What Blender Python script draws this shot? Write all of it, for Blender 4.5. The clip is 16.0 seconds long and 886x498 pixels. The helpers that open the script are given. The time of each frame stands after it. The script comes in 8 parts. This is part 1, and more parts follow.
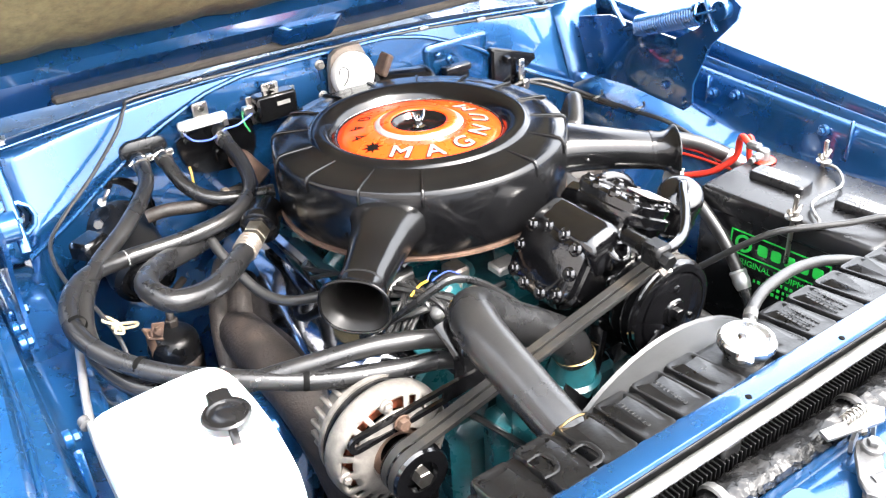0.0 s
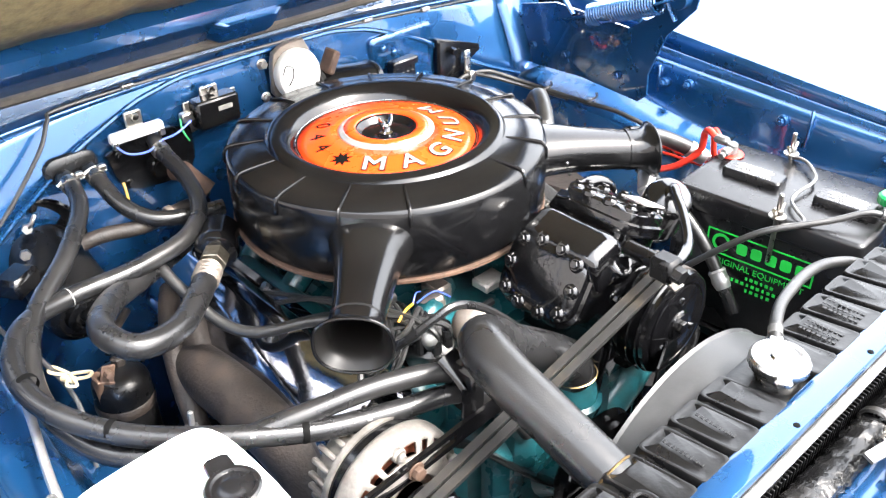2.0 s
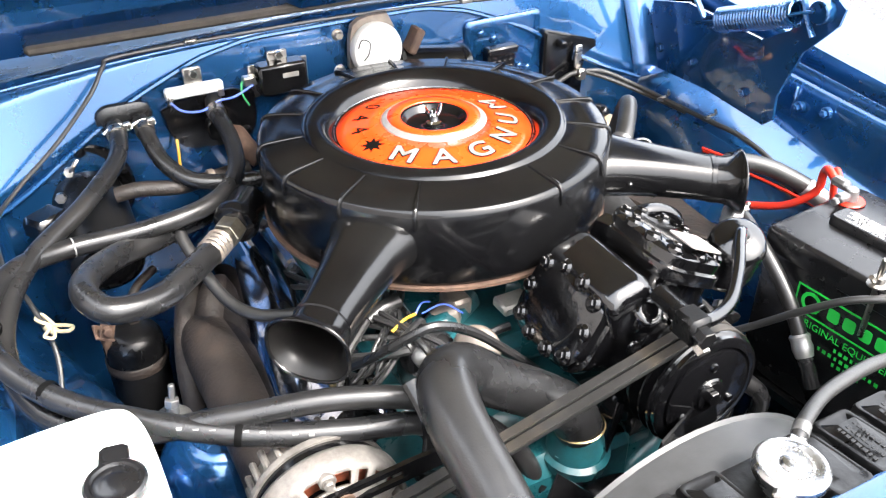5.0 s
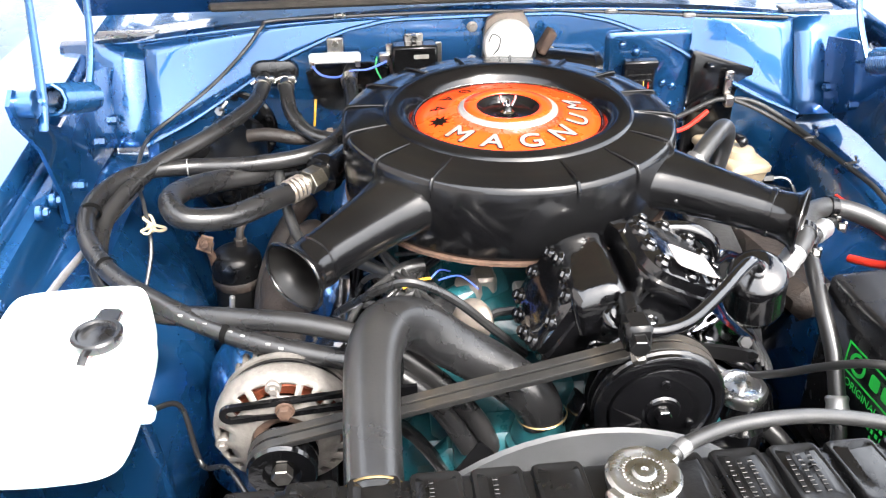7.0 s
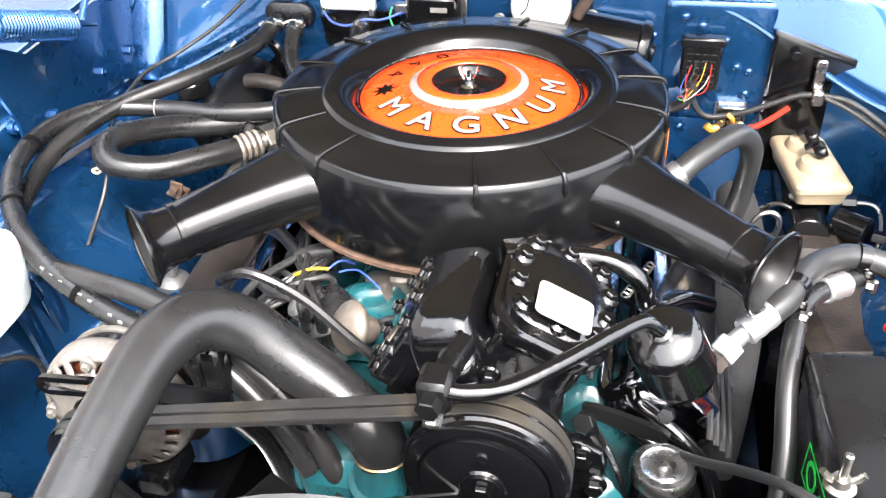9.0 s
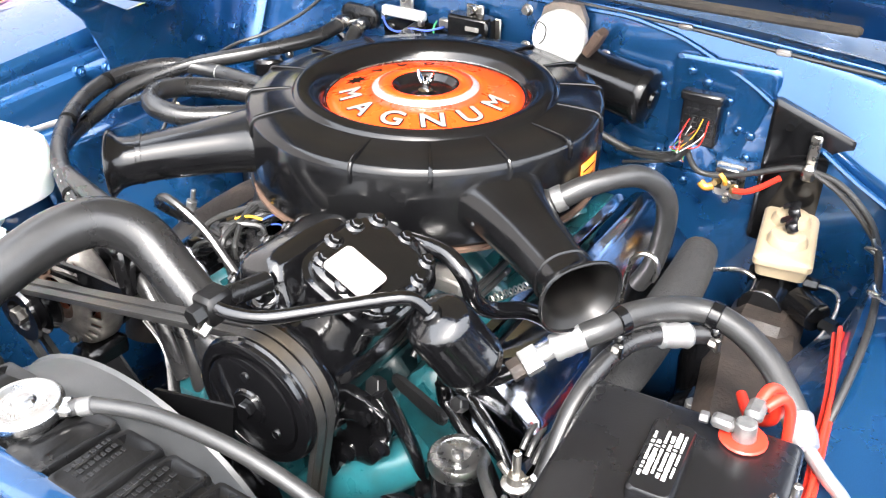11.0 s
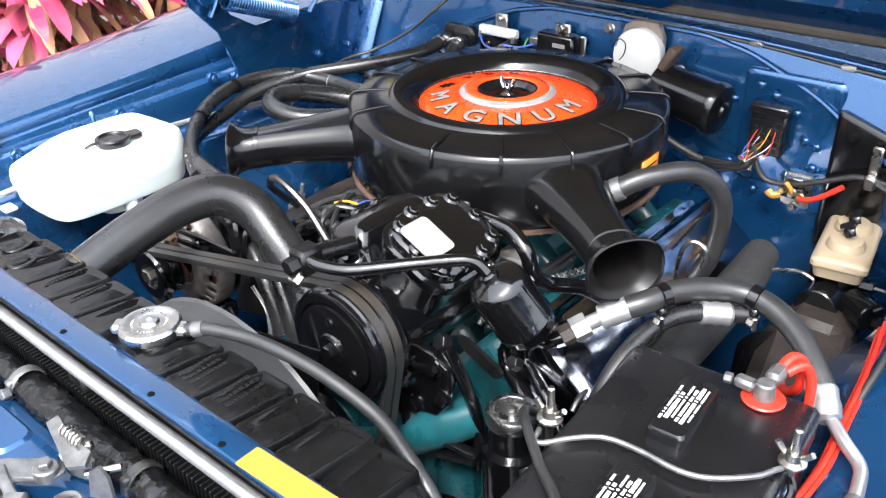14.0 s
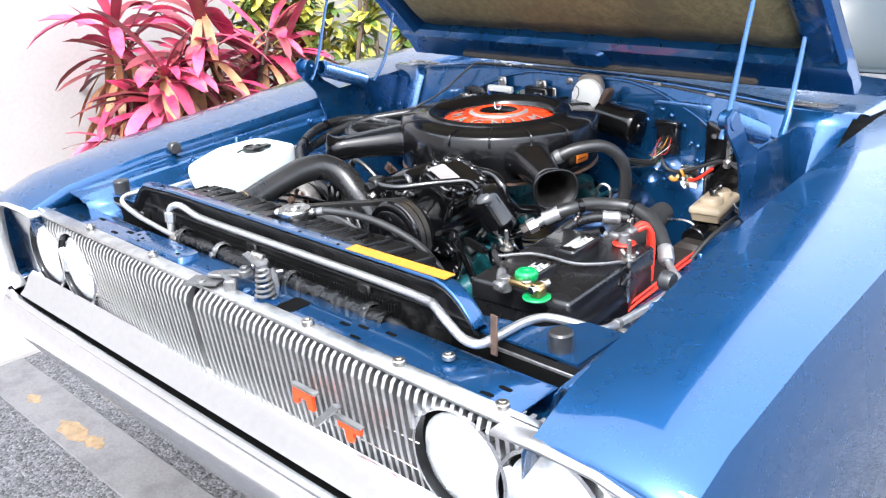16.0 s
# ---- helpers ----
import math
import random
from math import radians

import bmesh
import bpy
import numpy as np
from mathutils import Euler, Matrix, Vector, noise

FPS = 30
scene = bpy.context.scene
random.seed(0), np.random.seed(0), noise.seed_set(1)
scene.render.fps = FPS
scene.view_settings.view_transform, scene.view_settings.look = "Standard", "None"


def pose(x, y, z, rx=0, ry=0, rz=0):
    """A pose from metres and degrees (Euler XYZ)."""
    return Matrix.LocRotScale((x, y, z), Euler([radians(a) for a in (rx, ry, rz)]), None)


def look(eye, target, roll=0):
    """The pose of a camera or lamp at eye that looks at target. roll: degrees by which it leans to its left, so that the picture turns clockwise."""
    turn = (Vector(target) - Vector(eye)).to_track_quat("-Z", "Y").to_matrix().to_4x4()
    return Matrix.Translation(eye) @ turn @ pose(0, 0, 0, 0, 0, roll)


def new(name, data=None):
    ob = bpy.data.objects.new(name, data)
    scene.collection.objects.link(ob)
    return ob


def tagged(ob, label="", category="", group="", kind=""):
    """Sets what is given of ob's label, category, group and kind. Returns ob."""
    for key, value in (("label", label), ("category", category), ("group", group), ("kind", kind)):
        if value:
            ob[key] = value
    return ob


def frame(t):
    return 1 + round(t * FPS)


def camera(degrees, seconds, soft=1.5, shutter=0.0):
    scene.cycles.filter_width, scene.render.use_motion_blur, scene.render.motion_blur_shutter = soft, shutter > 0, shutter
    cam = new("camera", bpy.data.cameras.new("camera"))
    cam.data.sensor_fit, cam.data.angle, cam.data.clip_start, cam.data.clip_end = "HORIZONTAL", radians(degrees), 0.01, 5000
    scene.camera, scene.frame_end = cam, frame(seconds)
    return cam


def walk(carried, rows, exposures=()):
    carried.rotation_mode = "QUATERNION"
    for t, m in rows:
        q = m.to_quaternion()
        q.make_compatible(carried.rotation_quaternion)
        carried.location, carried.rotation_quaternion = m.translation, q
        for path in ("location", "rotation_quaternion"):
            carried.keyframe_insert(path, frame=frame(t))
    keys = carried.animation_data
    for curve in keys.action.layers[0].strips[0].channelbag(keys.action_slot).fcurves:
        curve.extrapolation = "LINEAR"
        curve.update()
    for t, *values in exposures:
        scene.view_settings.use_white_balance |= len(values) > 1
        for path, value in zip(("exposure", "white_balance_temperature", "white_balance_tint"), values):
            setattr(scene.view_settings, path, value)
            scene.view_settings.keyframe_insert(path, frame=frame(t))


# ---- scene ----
cam = camera(54.0, 16.0, soft=1.2)
PATH = [
    (0, (-0.641, -1.025, 1.454), (0.299, 0.413, 0.43), -3.6),
    (0.5, (-0.737, -0.985, 1.469), (0.323, 0.356, 0.432), -3.4),
    (1, (-0.779, -0.933, 1.471), (0.412, 0.306, 0.449), -3.3),
    (1.5, (-0.754, -0.898, 1.447), (0.453, 0.297, 0.39), -2.6),
    (2, (-0.678, -0.859, 1.463), (0.448, 0.385, 0.376), -1.5),
    (2.5, (-0.611, -0.846, 1.446), (0.43, 0.453, 0.337), -1.2),
    (3, (-0.561, -0.844, 1.445), (0.398, 0.502, 0.318), -1.3),
    (3.2, (-0.547, -0.8468, 1.4419), (0.3855, 0.5173, 0.3148), -1.47),
    (5.3, (-0.406, -0.902, 1.411), (0.274, 0.623, 0.31), 0.4),
    (5.5, (-0.369, -0.912, 1.403), (0.212, 0.654, 0.303), 0.6),
    (6, (-0.326, -0.938, 1.389), (0.123, 0.677, 0.299), -0.4),
    (6.5, (-0.277, -1.026, 1.399), (0.03, 0.661, 0.369), -0.9),
    (7, (-0.183, -1.061, 1.406), (-0.032, 0.629, 0.348), -0.7),
    (7.5, (-0.004, -1.039, 1.392), (-0.066, 0.654, 0.329), 0.1),
    (8, (0.096, -1.001, 1.382), (-0.123, 0.672, 0.308), -1.0),
    (8.5, (0.132, -0.934, 1.369), (-0.206, 0.696, 0.261), -1.4),
    (9, (0.179, -0.881, 1.364), (-0.213, 0.704, 0.209), -2.7),
    (9.5, (0.317, -0.845, 1.365), (-0.259, 0.706, 0.242), 0.2),
    (9.7, (0.376, -0.846, 1.368), (-0.278, 0.694, 0.272), 1.1),
    (11.8, (0.616, -0.829, 1.34), (-0.432, 0.52, 0.3), -0.9),
    (12, (0.631, -0.813, 1.337), (-0.46, 0.508, 0.305), -0.8),
    (12.5, (0.652, -0.8, 1.338), (-0.483, 0.481, 0.302), -1.6),
    (13, (0.66, -0.803, 1.339), (-0.484, 0.48, 0.318), -1.4),
    (13.5, (0.678, -0.839, 1.353), (-0.482, 0.446, 0.351), -1.3),
    (14, (0.687, -0.923, 1.36), (-0.462, 0.381, 0.37), -1.6),
    (14.5, (0.709, -1.078, 1.369), (-0.44, 0.273, 0.445), -2.8),
    (15, (0.813, -1.175, 1.387), (-0.368, 0.187, 0.52), -2.9),
    (15.5, (1.05, -1.278, 1.384), (-0.257, 0.003, 0.576), -1.0),
    (16, (1.242, -1.467, 1.379), (-0.062, -0.136, 0.653), -2.9),
]
walk(cam, [(t, look(eye, target, roll)) for t, eye, target, roll in PATH], exposures=[(0.0, 3.58, 6500, 10), (0.5, 3.02, 6500, 10), (0.7, 2.97, 6500, 10), (1.0, 3.0, 6500, 10), (1.5, 3.25, 6500, 10), (2.0, 3.52, 6500, 10), (2.5, 3.38, 6500, 10), (3.0, 3.27, 6500, 10), (5.5, 3.15, 6500, 10), (6.0, 3.24, 6500, 10), (6.5, 3.29, 6500, 10), (7.0, 3.16, 6500, 10), (8.0, 3.15, 6500, 10), (9.0, 3.21, 6500, 10), (9.5, 3.38, 6500, 10), (12.0, 2.96, 6330, 10), (12.5, 2.84, 6280, 10), (13.5, 2.72, 6190, 10), (14.0, 2.45, 6130, 10), (14.5, 2.06, 6075, 10), (15.0, 1.99, 6000, 10), (15.5, 2.26, 5975, 10), (16.0, 2.31, 5950, 10)])

# ---- light: bright, hazy daylight ----
world = bpy.data.worlds.new("sky")
scene.world = world
world.use_nodes = True
wn = world.node_tree
sky = wn.nodes.new("ShaderNodeTexSky")
sky.sky_type = "NISHITA"
sky.sun_disc = False
sky.sun_elevation, sky.sun_rotation = radians(52), radians(152)
sky.air_density, sky.dust_density, sky.ozone_density = 1.0, 9.0, 1.0
haze = wn.nodes.new("ShaderNodeHueSaturation")
haze.inputs["Saturation"].default_value = 0.6
wn.links.new(sky.outputs[0], haze.inputs["Color"])
cloud = wn.nodes.new("ShaderNodeMix")
cloud.data_type = "RGBA"
cloud.inputs[0].default_value = 0.6
# bright even cloud cover, half as bright again overhead as at the horizon
where = wn.nodes.new("ShaderNodeTexCoord")
split = wn.nodes.new("ShaderNodeSeparateXYZ")
rise = wn.nodes.new("ShaderNodeMapRange")
rise.inputs[3].default_value, rise.inputs[4].default_value = 0.85, 1.30
grey = wn.nodes.new("ShaderNodeMix")
grey.data_type, grey.blend_type = "RGBA", "MULTIPLY"
grey.inputs[0].default_value = 1
grey.inputs[6].default_value = (5.6, 5.8, 6.1, 1)
wn.links.new(where.outputs["Generated"], split.inputs[0])
wn.links.new(split.outputs[2], rise.inputs[0])
wn.links.new(rise.outputs[0], grey.inputs[7])
wn.links.new(grey.outputs[2], cloud.inputs[7])
wn.links.new(haze.outputs[0], cloud.inputs[6])
wn.links.new(cloud.outputs[2], wn.nodes["Background"].inputs[0])
wn.nodes["Background"].inputs[1].default_value = 0.15
sun = new("sun", bpy.data.lights.new("sun", "SUN"))
sun.data.energy, sun.data.angle, sun.data.color = 1.05, radians(11), (1.0, 0.97, 0.94)
sun.matrix_world = look((1.1, -2.05, 2.95), (0, 0, 0))


# ---- building helpers ----
class G:
    """Vertices and faces of one mesh, in the world's metres."""

    def __init__(self):
        self.v, self.f = [], []

    def add(self, verts, faces):
        n = len(self.v)
        self.v += [Vector(p) for p in verts]
        self.f += [tuple(i + n for i in f) for f in faces]
        return self

    def rings(self, rings, caps=True, closed=True, loop=False):
        n, m = len(rings), len(rings[0])
        faces = []
        for i in range(n if loop else n - 1):
            for j in range(m if closed else m - 1):
                a, b = i * m + j, i * m + (j + 1) % m
                k = (i + 1) % n
                faces.append((a, b, k * m + (j + 1) % m, k * m + j))
        if caps and closed and not loop:
            faces.append(tuple(range(m - 1, -1, -1)))
            faces.append(tuple((n - 1) * m + j for j in range(m)))
        return self.add([p for r in rings for p in r], faces)

    def box(self, c, s, b=0.003, m=None):
        """A box with chamfered edges: centre, full sizes, chamfer, and a turn about its centre."""
        hx, hy, hz = (max(v / 2, 1e-4) for v in s)
        b = min(b, hx * 0.7, hy * 0.7, hz * 0.7)
        prof = [(hx - b, -hy), (hx, -hy + b), (hx, hy - b), (hx - b, hy), (-hx + b, hy), (-hx, hy - b), (-hx, -hy + b), (-hx + b, -hy)]
        ins = [(max(-hx + b, min(hx - b, x)), max(-hy + b, min(hy - b, y))) for x, y in prof]
        rs = [[(x, y, -hz) for x, y in ins], [(x, y, -hz + b) for x, y in prof], [(x, y, hz - b) for x, y in prof], [(x, y, hz) for x, y in ins]]
        m = (Matrix.Translation(c) @ (m or Matrix())).to_4x4()
        return self.rings([[m @ Vector(p) for p in r] for r in rs])

    def lathe(self, prof, base, axis=(0, 0, 1), n=28, caps=True):
        """prof: (radius, height along the axis)."""
        q = Vector(axis).to_track_quat("Z", "Y").to_matrix()
        base = Vector(base)
        rs = [[base + q @ Vector((r * math.cos(2 * math.pi * j / n), r * math.sin(2 * math.pi * j / n), h)) for j in range(n)] for r, h in prof]
        return self.rings(rs, caps)

    def cyl(self, p0, p1, r0, r1=None, n=20, b=0.0015):
        p0, p1 = Vector(p0), Vector(p1)
        r1 = r0 if r1 is None else r1
        h = (p1 - p0).length
        b = min(b, r0 * 0.4, r1 * 0.4, h * 0.4)
        return self.lathe([(r0 - b, 0), (r0, b), (r1, h - b), (r1 - b, h)], p0, p1 - p0, n)

    def hexa(self, p0, p1, r):
        return self.cyl(p0, p1, r, n=6, b=0.001)

    def tube(self, pts, r, n=12, sub=6, caps=True, flat=1.0):
        """A pipe through the points; r is one radius or one for each point."""
        pts = [Vector(p) for p in pts]
        rad = [r] * len(pts) if isinstance(r, (int, float)) else list(r)
        path = []
        for i in range(len(pts) - 1):
            a, b, c, d = pts[max(i - 1, 0)], pts[i], pts[i + 1], pts[min(i + 2, len(pts) - 1)]
            for k in range(sub):
                t = k / sub
                path.append((0.5 * (2 * b + (c - a) * t + (2 * a - 5 * b + 4 * c - d) * t * t + (3 * b - a - 3 * c + d) * t ** 3), rad[i] * (1 - t) + rad[i + 1] * t))
        path.append((pts[-1], rad[-1]))
        rs, side = [], None
        for i, (p, q) in enumerate(path):
            w = (path[min(i + 1, len(path) - 1)][0] - path[max(i - 1, 0)][0]).normalized()
            if side is None:
                side = w.cross(Vector((0, 0, 1)) if abs(w.z) < 0.95 else Vector((1, 0, 0))).normalized()
            side = (side - w * side.dot(w)).normalized()
            up = side.cross(w)
            rs.append([p + q * (math.cos(2 * math.pi * j / n) * side + flat * math.sin(2 * math.pi * j / n) * up) for j in range(n)])
        return self.rings(rs, caps)

    def sheet(self, rows):
        return self.rings(rows, False, False)

    def prism(self, outline, thick, m=None, b=0.0):
        """A flat plate: outline (x, y) anticlockwise, thickness along z, set by m."""
        m = m or Matrix()
        cx, cy = sum(p[0] for p in outline) / len(outline), sum(p[1] for p in outline) / len(outline)
        k = lambda p: (p[0] + (cx - p[0]) * b, p[1] + (cy - p[1]) * b)  # noqa: E731
        e = thick * 0.2 if b else 0
        lay = [(k, 0), (lambda p: p, e), (lambda p: p, thick - e), (k, thick)] if b else [(lambda p: p, 0), (lambda p: p, thick)]
        return self.rings([[m @ Vector((*f(p), z)) for p in outline] for f, z in lay])


ORIGIN = {}


def thing(name, label, category, loc=(0, 0, 0), group="", kind=""):
    ob = new(name)
    ob.empty_display_size = 0.02
    ob.location = loc
    ORIGIN[ob] = Vector(loc)
    return tagged(ob, label, category, group, kind)


def link(name, g, material, origin, smooth=38, solid=0.0):
    me = bpy.data.meshes.new(name)
    me.from_pydata([p - origin for p in g.v], [], g.f)
    me.materials.append(material)
    bm = bmesh.new()
    bm.from_mesh(me)
    bmesh.ops.recalc_face_normals(bm, faces=bm.faces)
    bm.to_mesh(me)
    bm.free()
    if smooth:
        me.polygons.foreach_set("use_smooth", [True] * len(me.polygons))
        me.set_sharp_from_angle(angle=radians(smooth))
    ob = new(name, me)
    if solid:
        md = ob.modifiers.new("thickness", "SOLIDIFY")
        md.thickness, md.offset = solid, 0
    return ob


def part(name, g, material, parent, label="", smooth=38, solid=0.0):
    ob = link(name, g, material, ORIGIN[parent], smooth, solid)
    ob.parent = parent
    ORIGIN[ob] = ORIGIN[parent]
    return tagged(ob, label)


def solo(name, g, material, label, category, loc=None, smooth=38, solid=0.0, group="", kind=""):
    """A thing of one mesh."""
    loc = Vector(loc) if loc is not None else sum(g.v, Vector()) / len(g.v)
    ob = link(name, g, material, loc, smooth, solid)
    ob.location = loc
    ORIGIN[ob] = loc
    return tagged(ob, label, category, group, kind)


def lerp(table, x):
    if x <= table[0][0]:
        return table[0][1]
    for (a, u), (b, w) in zip(table, table[1:]):
        if x <= b:
            t = (x - a) / (b - a)
            return u + (w - u) * t
    return table[-1][1]


def arc(c, r, a0, a1, n):
    return [(c[0] + r * math.cos(radians(a0 + (a1 - a0) * i / n)), c[1] + r * math.sin(radians(a0 + (a1 - a0) * i / n))) for i in range(n + 1)]


def rect(w, h, r=0.0, n=4):
    """A rounded rectangle, anticlockwise."""
    if r <= 0:
        return [(w / 2, -h / 2), (w / 2, h / 2), (-w / 2, h / 2), (-w / 2, -h / 2)]
    out = []
    for cx, cy, a in ((w / 2 - r, -h / 2 + r, -90), (w / 2 - r, h / 2 - r, 0), (-w / 2 + r, h / 2 - r, 90), (-w / 2 + r, -h / 2 + r, 180)):
        out += arc((cx, cy), r, a, a + 90, n)
    return out


def smooth_loop(pts, it=2):
    for _ in range(it):
        out = []
        for i, p in enumerate(pts):
            q = pts[(i + 1) % len(pts)]
            out += [(p[0] * 0.78 + q[0] * 0.22, p[1] * 0.78 + q[1] * 0.22), (p[0] * 0.22 + q[0] * 0.78, p[1] * 0.22 + q[1] * 0.78)]
        pts = out
    return pts


def facing(p, normal, up=(0, 0, 1)):
    """A frame at p whose z is the normal and whose y leans to up."""
    z = Vector(normal).normalized()
    x = Vector(up).cross(z).normalized()
    y = z.cross(x)
    return Matrix.Translation(p) @ Matrix((x, y, z)).transposed().to_4x4()


def letters(text, size, depth, m, bold=0.0):
    """Solid lettering in the built-in font, centred at m."""
    cu = bpy.data.curves.new("lettering", "FONT")
    cu.body, cu.size, cu.extrude, cu.align_x, cu.align_y = text, size, depth, "CENTER", "CENTER"
    cu.offset = bold
    tmp = new("lettering", cu)
    me = tmp.evaluated_get(bpy.context.evaluated_depsgraph_get()).to_mesh()
    g = G().add([m @ v.co for v in me.vertices], [tuple(p.vertices) for p in me.polygons])
    bpy.data.objects.remove(tmp)
    bpy.data.curves.remove(cu)
    return g


# ---- materials ----
def mat(name, col, rough=0.5, metal=0.0, coat=0.0, var=0.12, scale=40.0, bump=0.0, bscale=300.0, stain=None, amount=0.0, stainscale=9.0, rvar=0.08, coat_rough=0.05, isl=0.0, **more):
    m = bpy.data.materials.new(name)
    m.use_nodes = True
    nt = m.node_tree
    N, L = nt.nodes.new, nt.links.new
    b = nt.nodes["Principled BSDF"]
    tc = N("ShaderNodeTexCoord")
    n1, n2 = N("ShaderNodeTexNoise"), N("ShaderNodeTexNoise")
    for n, s, d in ((n1, scale, 6), (n2, stainscale, 5)):
        n.inputs["Scale"].default_value, n.inputs["Detail"].default_value, n.inputs["Roughness"].default_value = s, d, 0.62
        L(tc.outputs["Object"], n.inputs["Vector"])
    mr = N("ShaderNodeMapRange")
    mr.inputs[1].default_value, mr.inputs[2].default_value, mr.inputs[3].default_value, mr.inputs[4].default_value = 0.3, 0.7, 1 - var, 1 + var
    L(n1.outputs[0], mr.inputs[0])
    hue = N("ShaderNodeMix")
    hue.data_type, hue.blend_type = "RGBA", "MULTIPLY"
    hue.inputs[0].default_value = 1
    hue.inputs[6].default_value = (*col, 1)
    L(mr.outputs[0], hue.inputs[7])
    out = hue.outputs[2]
    if isl:
        gi = N("ShaderNodeObjectInfo")
        m2 = N("ShaderNodeMapRange")
        m2.inputs[3].default_value, m2.inputs[4].default_value = 1 - isl, 1 + isl
        L(gi.outputs["Random"], m2.inputs[0])
        h2 = N("ShaderNodeMix")
        h2.data_type, h2.blend_type = "RGBA", "MULTIPLY"
        h2.inputs[0].default_value = 1
        L(out, h2.inputs[6])
        L(m2.outputs[0], h2.inputs[7])
        out = h2.outputs[2]
    if stain:
        rp = N("ShaderNodeMapRange")
        rp.inputs[1].default_value, rp.inputs[2].default_value = 0.48, 0.72
        rp.inputs[4].default_value = amount
        L(n2.outputs[0], rp.inputs[0])
        mx = N("ShaderNodeMix")
        mx.data_type = "RGBA"
        L(rp.outputs[0], mx.inputs[0])
        L(out, mx.inputs[6])
        mx.inputs[7].default_value = (*stain, 1)
        out = mx.outputs[2]
    L(out, b.inputs["Base Color"])
    rr = N("ShaderNodeMapRange")
    rr.inputs[1].default_value, rr.inputs[2].default_value = 0.3, 0.7
    rr.inputs[3].default_value, rr.inputs[4].default_value = max(0.02, rough - rvar), min(1, rough + rvar)
    L(n2.outputs[0], rr.inputs[0])
    L(rr.outputs[0], b.inputs["Roughness"])
    b.inputs["Metallic"].default_value = metal
    b.inputs["Coat Weight"].default_value = coat
    b.inputs["Coat Roughness"].default_value = coat_rough
    for k, v in more.items():
        b.inputs[k.replace("_", " ")].default_value = v
    if bump:
        n3, bp = N("ShaderNodeTexNoise"), N("ShaderNodeBump")
        n3.inputs["Scale"].default_value, n3.inputs["Detail"].default_value = bscale, 4
        L(tc.outputs["Object"], n3.inputs["Vector"])
        bp.inputs["Strength"].default_value, bp.inputs["Distance"].default_value = bump, 0.002
        L(n3.outputs[0], bp.inputs["Height"])
        L(bp.outputs[0], b.inputs["Normal"])
    return m


PAINT = mat("blue_paint", (0.009, 0.067, 0.188), 0.27, 0.68, 1.0, 0.10, 900, 0.28, 10, coat_rough=0.03)
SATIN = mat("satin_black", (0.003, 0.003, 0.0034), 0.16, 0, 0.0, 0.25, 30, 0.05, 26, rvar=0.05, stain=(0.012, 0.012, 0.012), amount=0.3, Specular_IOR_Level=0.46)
GLOSSB = mat("gloss_black", (0.0026, 0.0026, 0.003), 0.12, 0, 0.5, 0.3, 50, 0.45, 70, rvar=0.08)
RUBBER = mat("rubber", (0.0095, 0.0095, 0.010), 0.28, 0, 0, 0.3, 60, 0.08, 700, stain=(0.035, 0.033, 0.031), amount=0.3, stainscale=14, Specular_IOR_Level=0.5)
RHOSE = mat("moulded_hose", (0.010, 0.010, 0.0105), 0.27, 0, 0, 0.25, 50, 0.1, 500, stain=(0.022, 0.0215, 0.021), amount=0.5, stainscale=10)
RUBBERG = mat("grey_rubber", (0.017, 0.017, 0.017), 0.38, 0, 0, 0.25, 60, 0.15, 500, stain=(0.04, 0.038, 0.036), amount=0.35)
PLASTICB = mat("black_plastic", (0.005, 0.005, 0.0057), 0.26, 0, 0, 0.2, 60, 0.08, 600, stain=(0.014, 0.014, 0.0145), amount=0.3, Specular_IOR_Level=0.5)
SHROUD = mat("shroud_plastic", (0.03, 0.031, 0.032), 0.48, 0, 0, 0.12, 30, 0.05, 400, stain=(0.11, 0.11, 0.11), amount=0.3)
CHROME = mat("chrome", (0.8, 0.8, 0.82), 0.09, 1, 0, 0.05, 60, rvar=0.05)
COVERC = mat("grimy_chrome", (0.42, 0.43, 0.47), 0.09, 1, 0, 0.15, 30, 0.25, 25, stain=(0.08, 0.08, 0.085), amount=0.85, stainscale=14)
DULL = mat("dulled_chrome", (0.42, 0.42, 0.415), 0.27, 1, 0, 0.12, 90, 0.1, 200, stain=(0.4, 0.38, 0.35), amount=0.4, stainscale=40)
LATCH = mat("grey_phosphated_steel", (0.13, 0.13, 0.13), 0.42, 0.6, 0, 0.3, 90, 0.2, 200, stain=(0.24, 0.24, 0.23), amount=0.4, stainscale=40)
CHROMEB = mat("bumper_chrome", (0.72, 0.72, 0.73), 0.17, 1, 0, 0.05, 60, rvar=0.05)
CADMIUM = mat("cadmium_plated_steel", (0.34, 0.31, 0.25), 0.38, 1, 0, 0.25, 90, 0.1, 300, stain=(0.2, 0.16, 0.11), amount=0.4, stainscale=40)
STEEL = mat("zinc_steel", (0.42, 0.40, 0.37), 0.3, 1, 0, 0.2, 120, 0.1, 300, stain=(0.25, 0.2, 0.15), amount=0.35, stainscale=40)
ALU = mat("cast_aluminium", (0.31, 0.298, 0.28), 0.5, 0.6, 0, 0.15, 120, 0.3, 400, stain=(0.25, 0.22, 0.19), amount=0.5, stainscale=30)
PIPE = mat("aluminium_pipe", (0.42, 0.42, 0.42), 0.36, 0.8, 0, 0.12, 90, 0.06, 300, stain=(0.4, 0.4, 0.4), amount=0.3, stainscale=30)
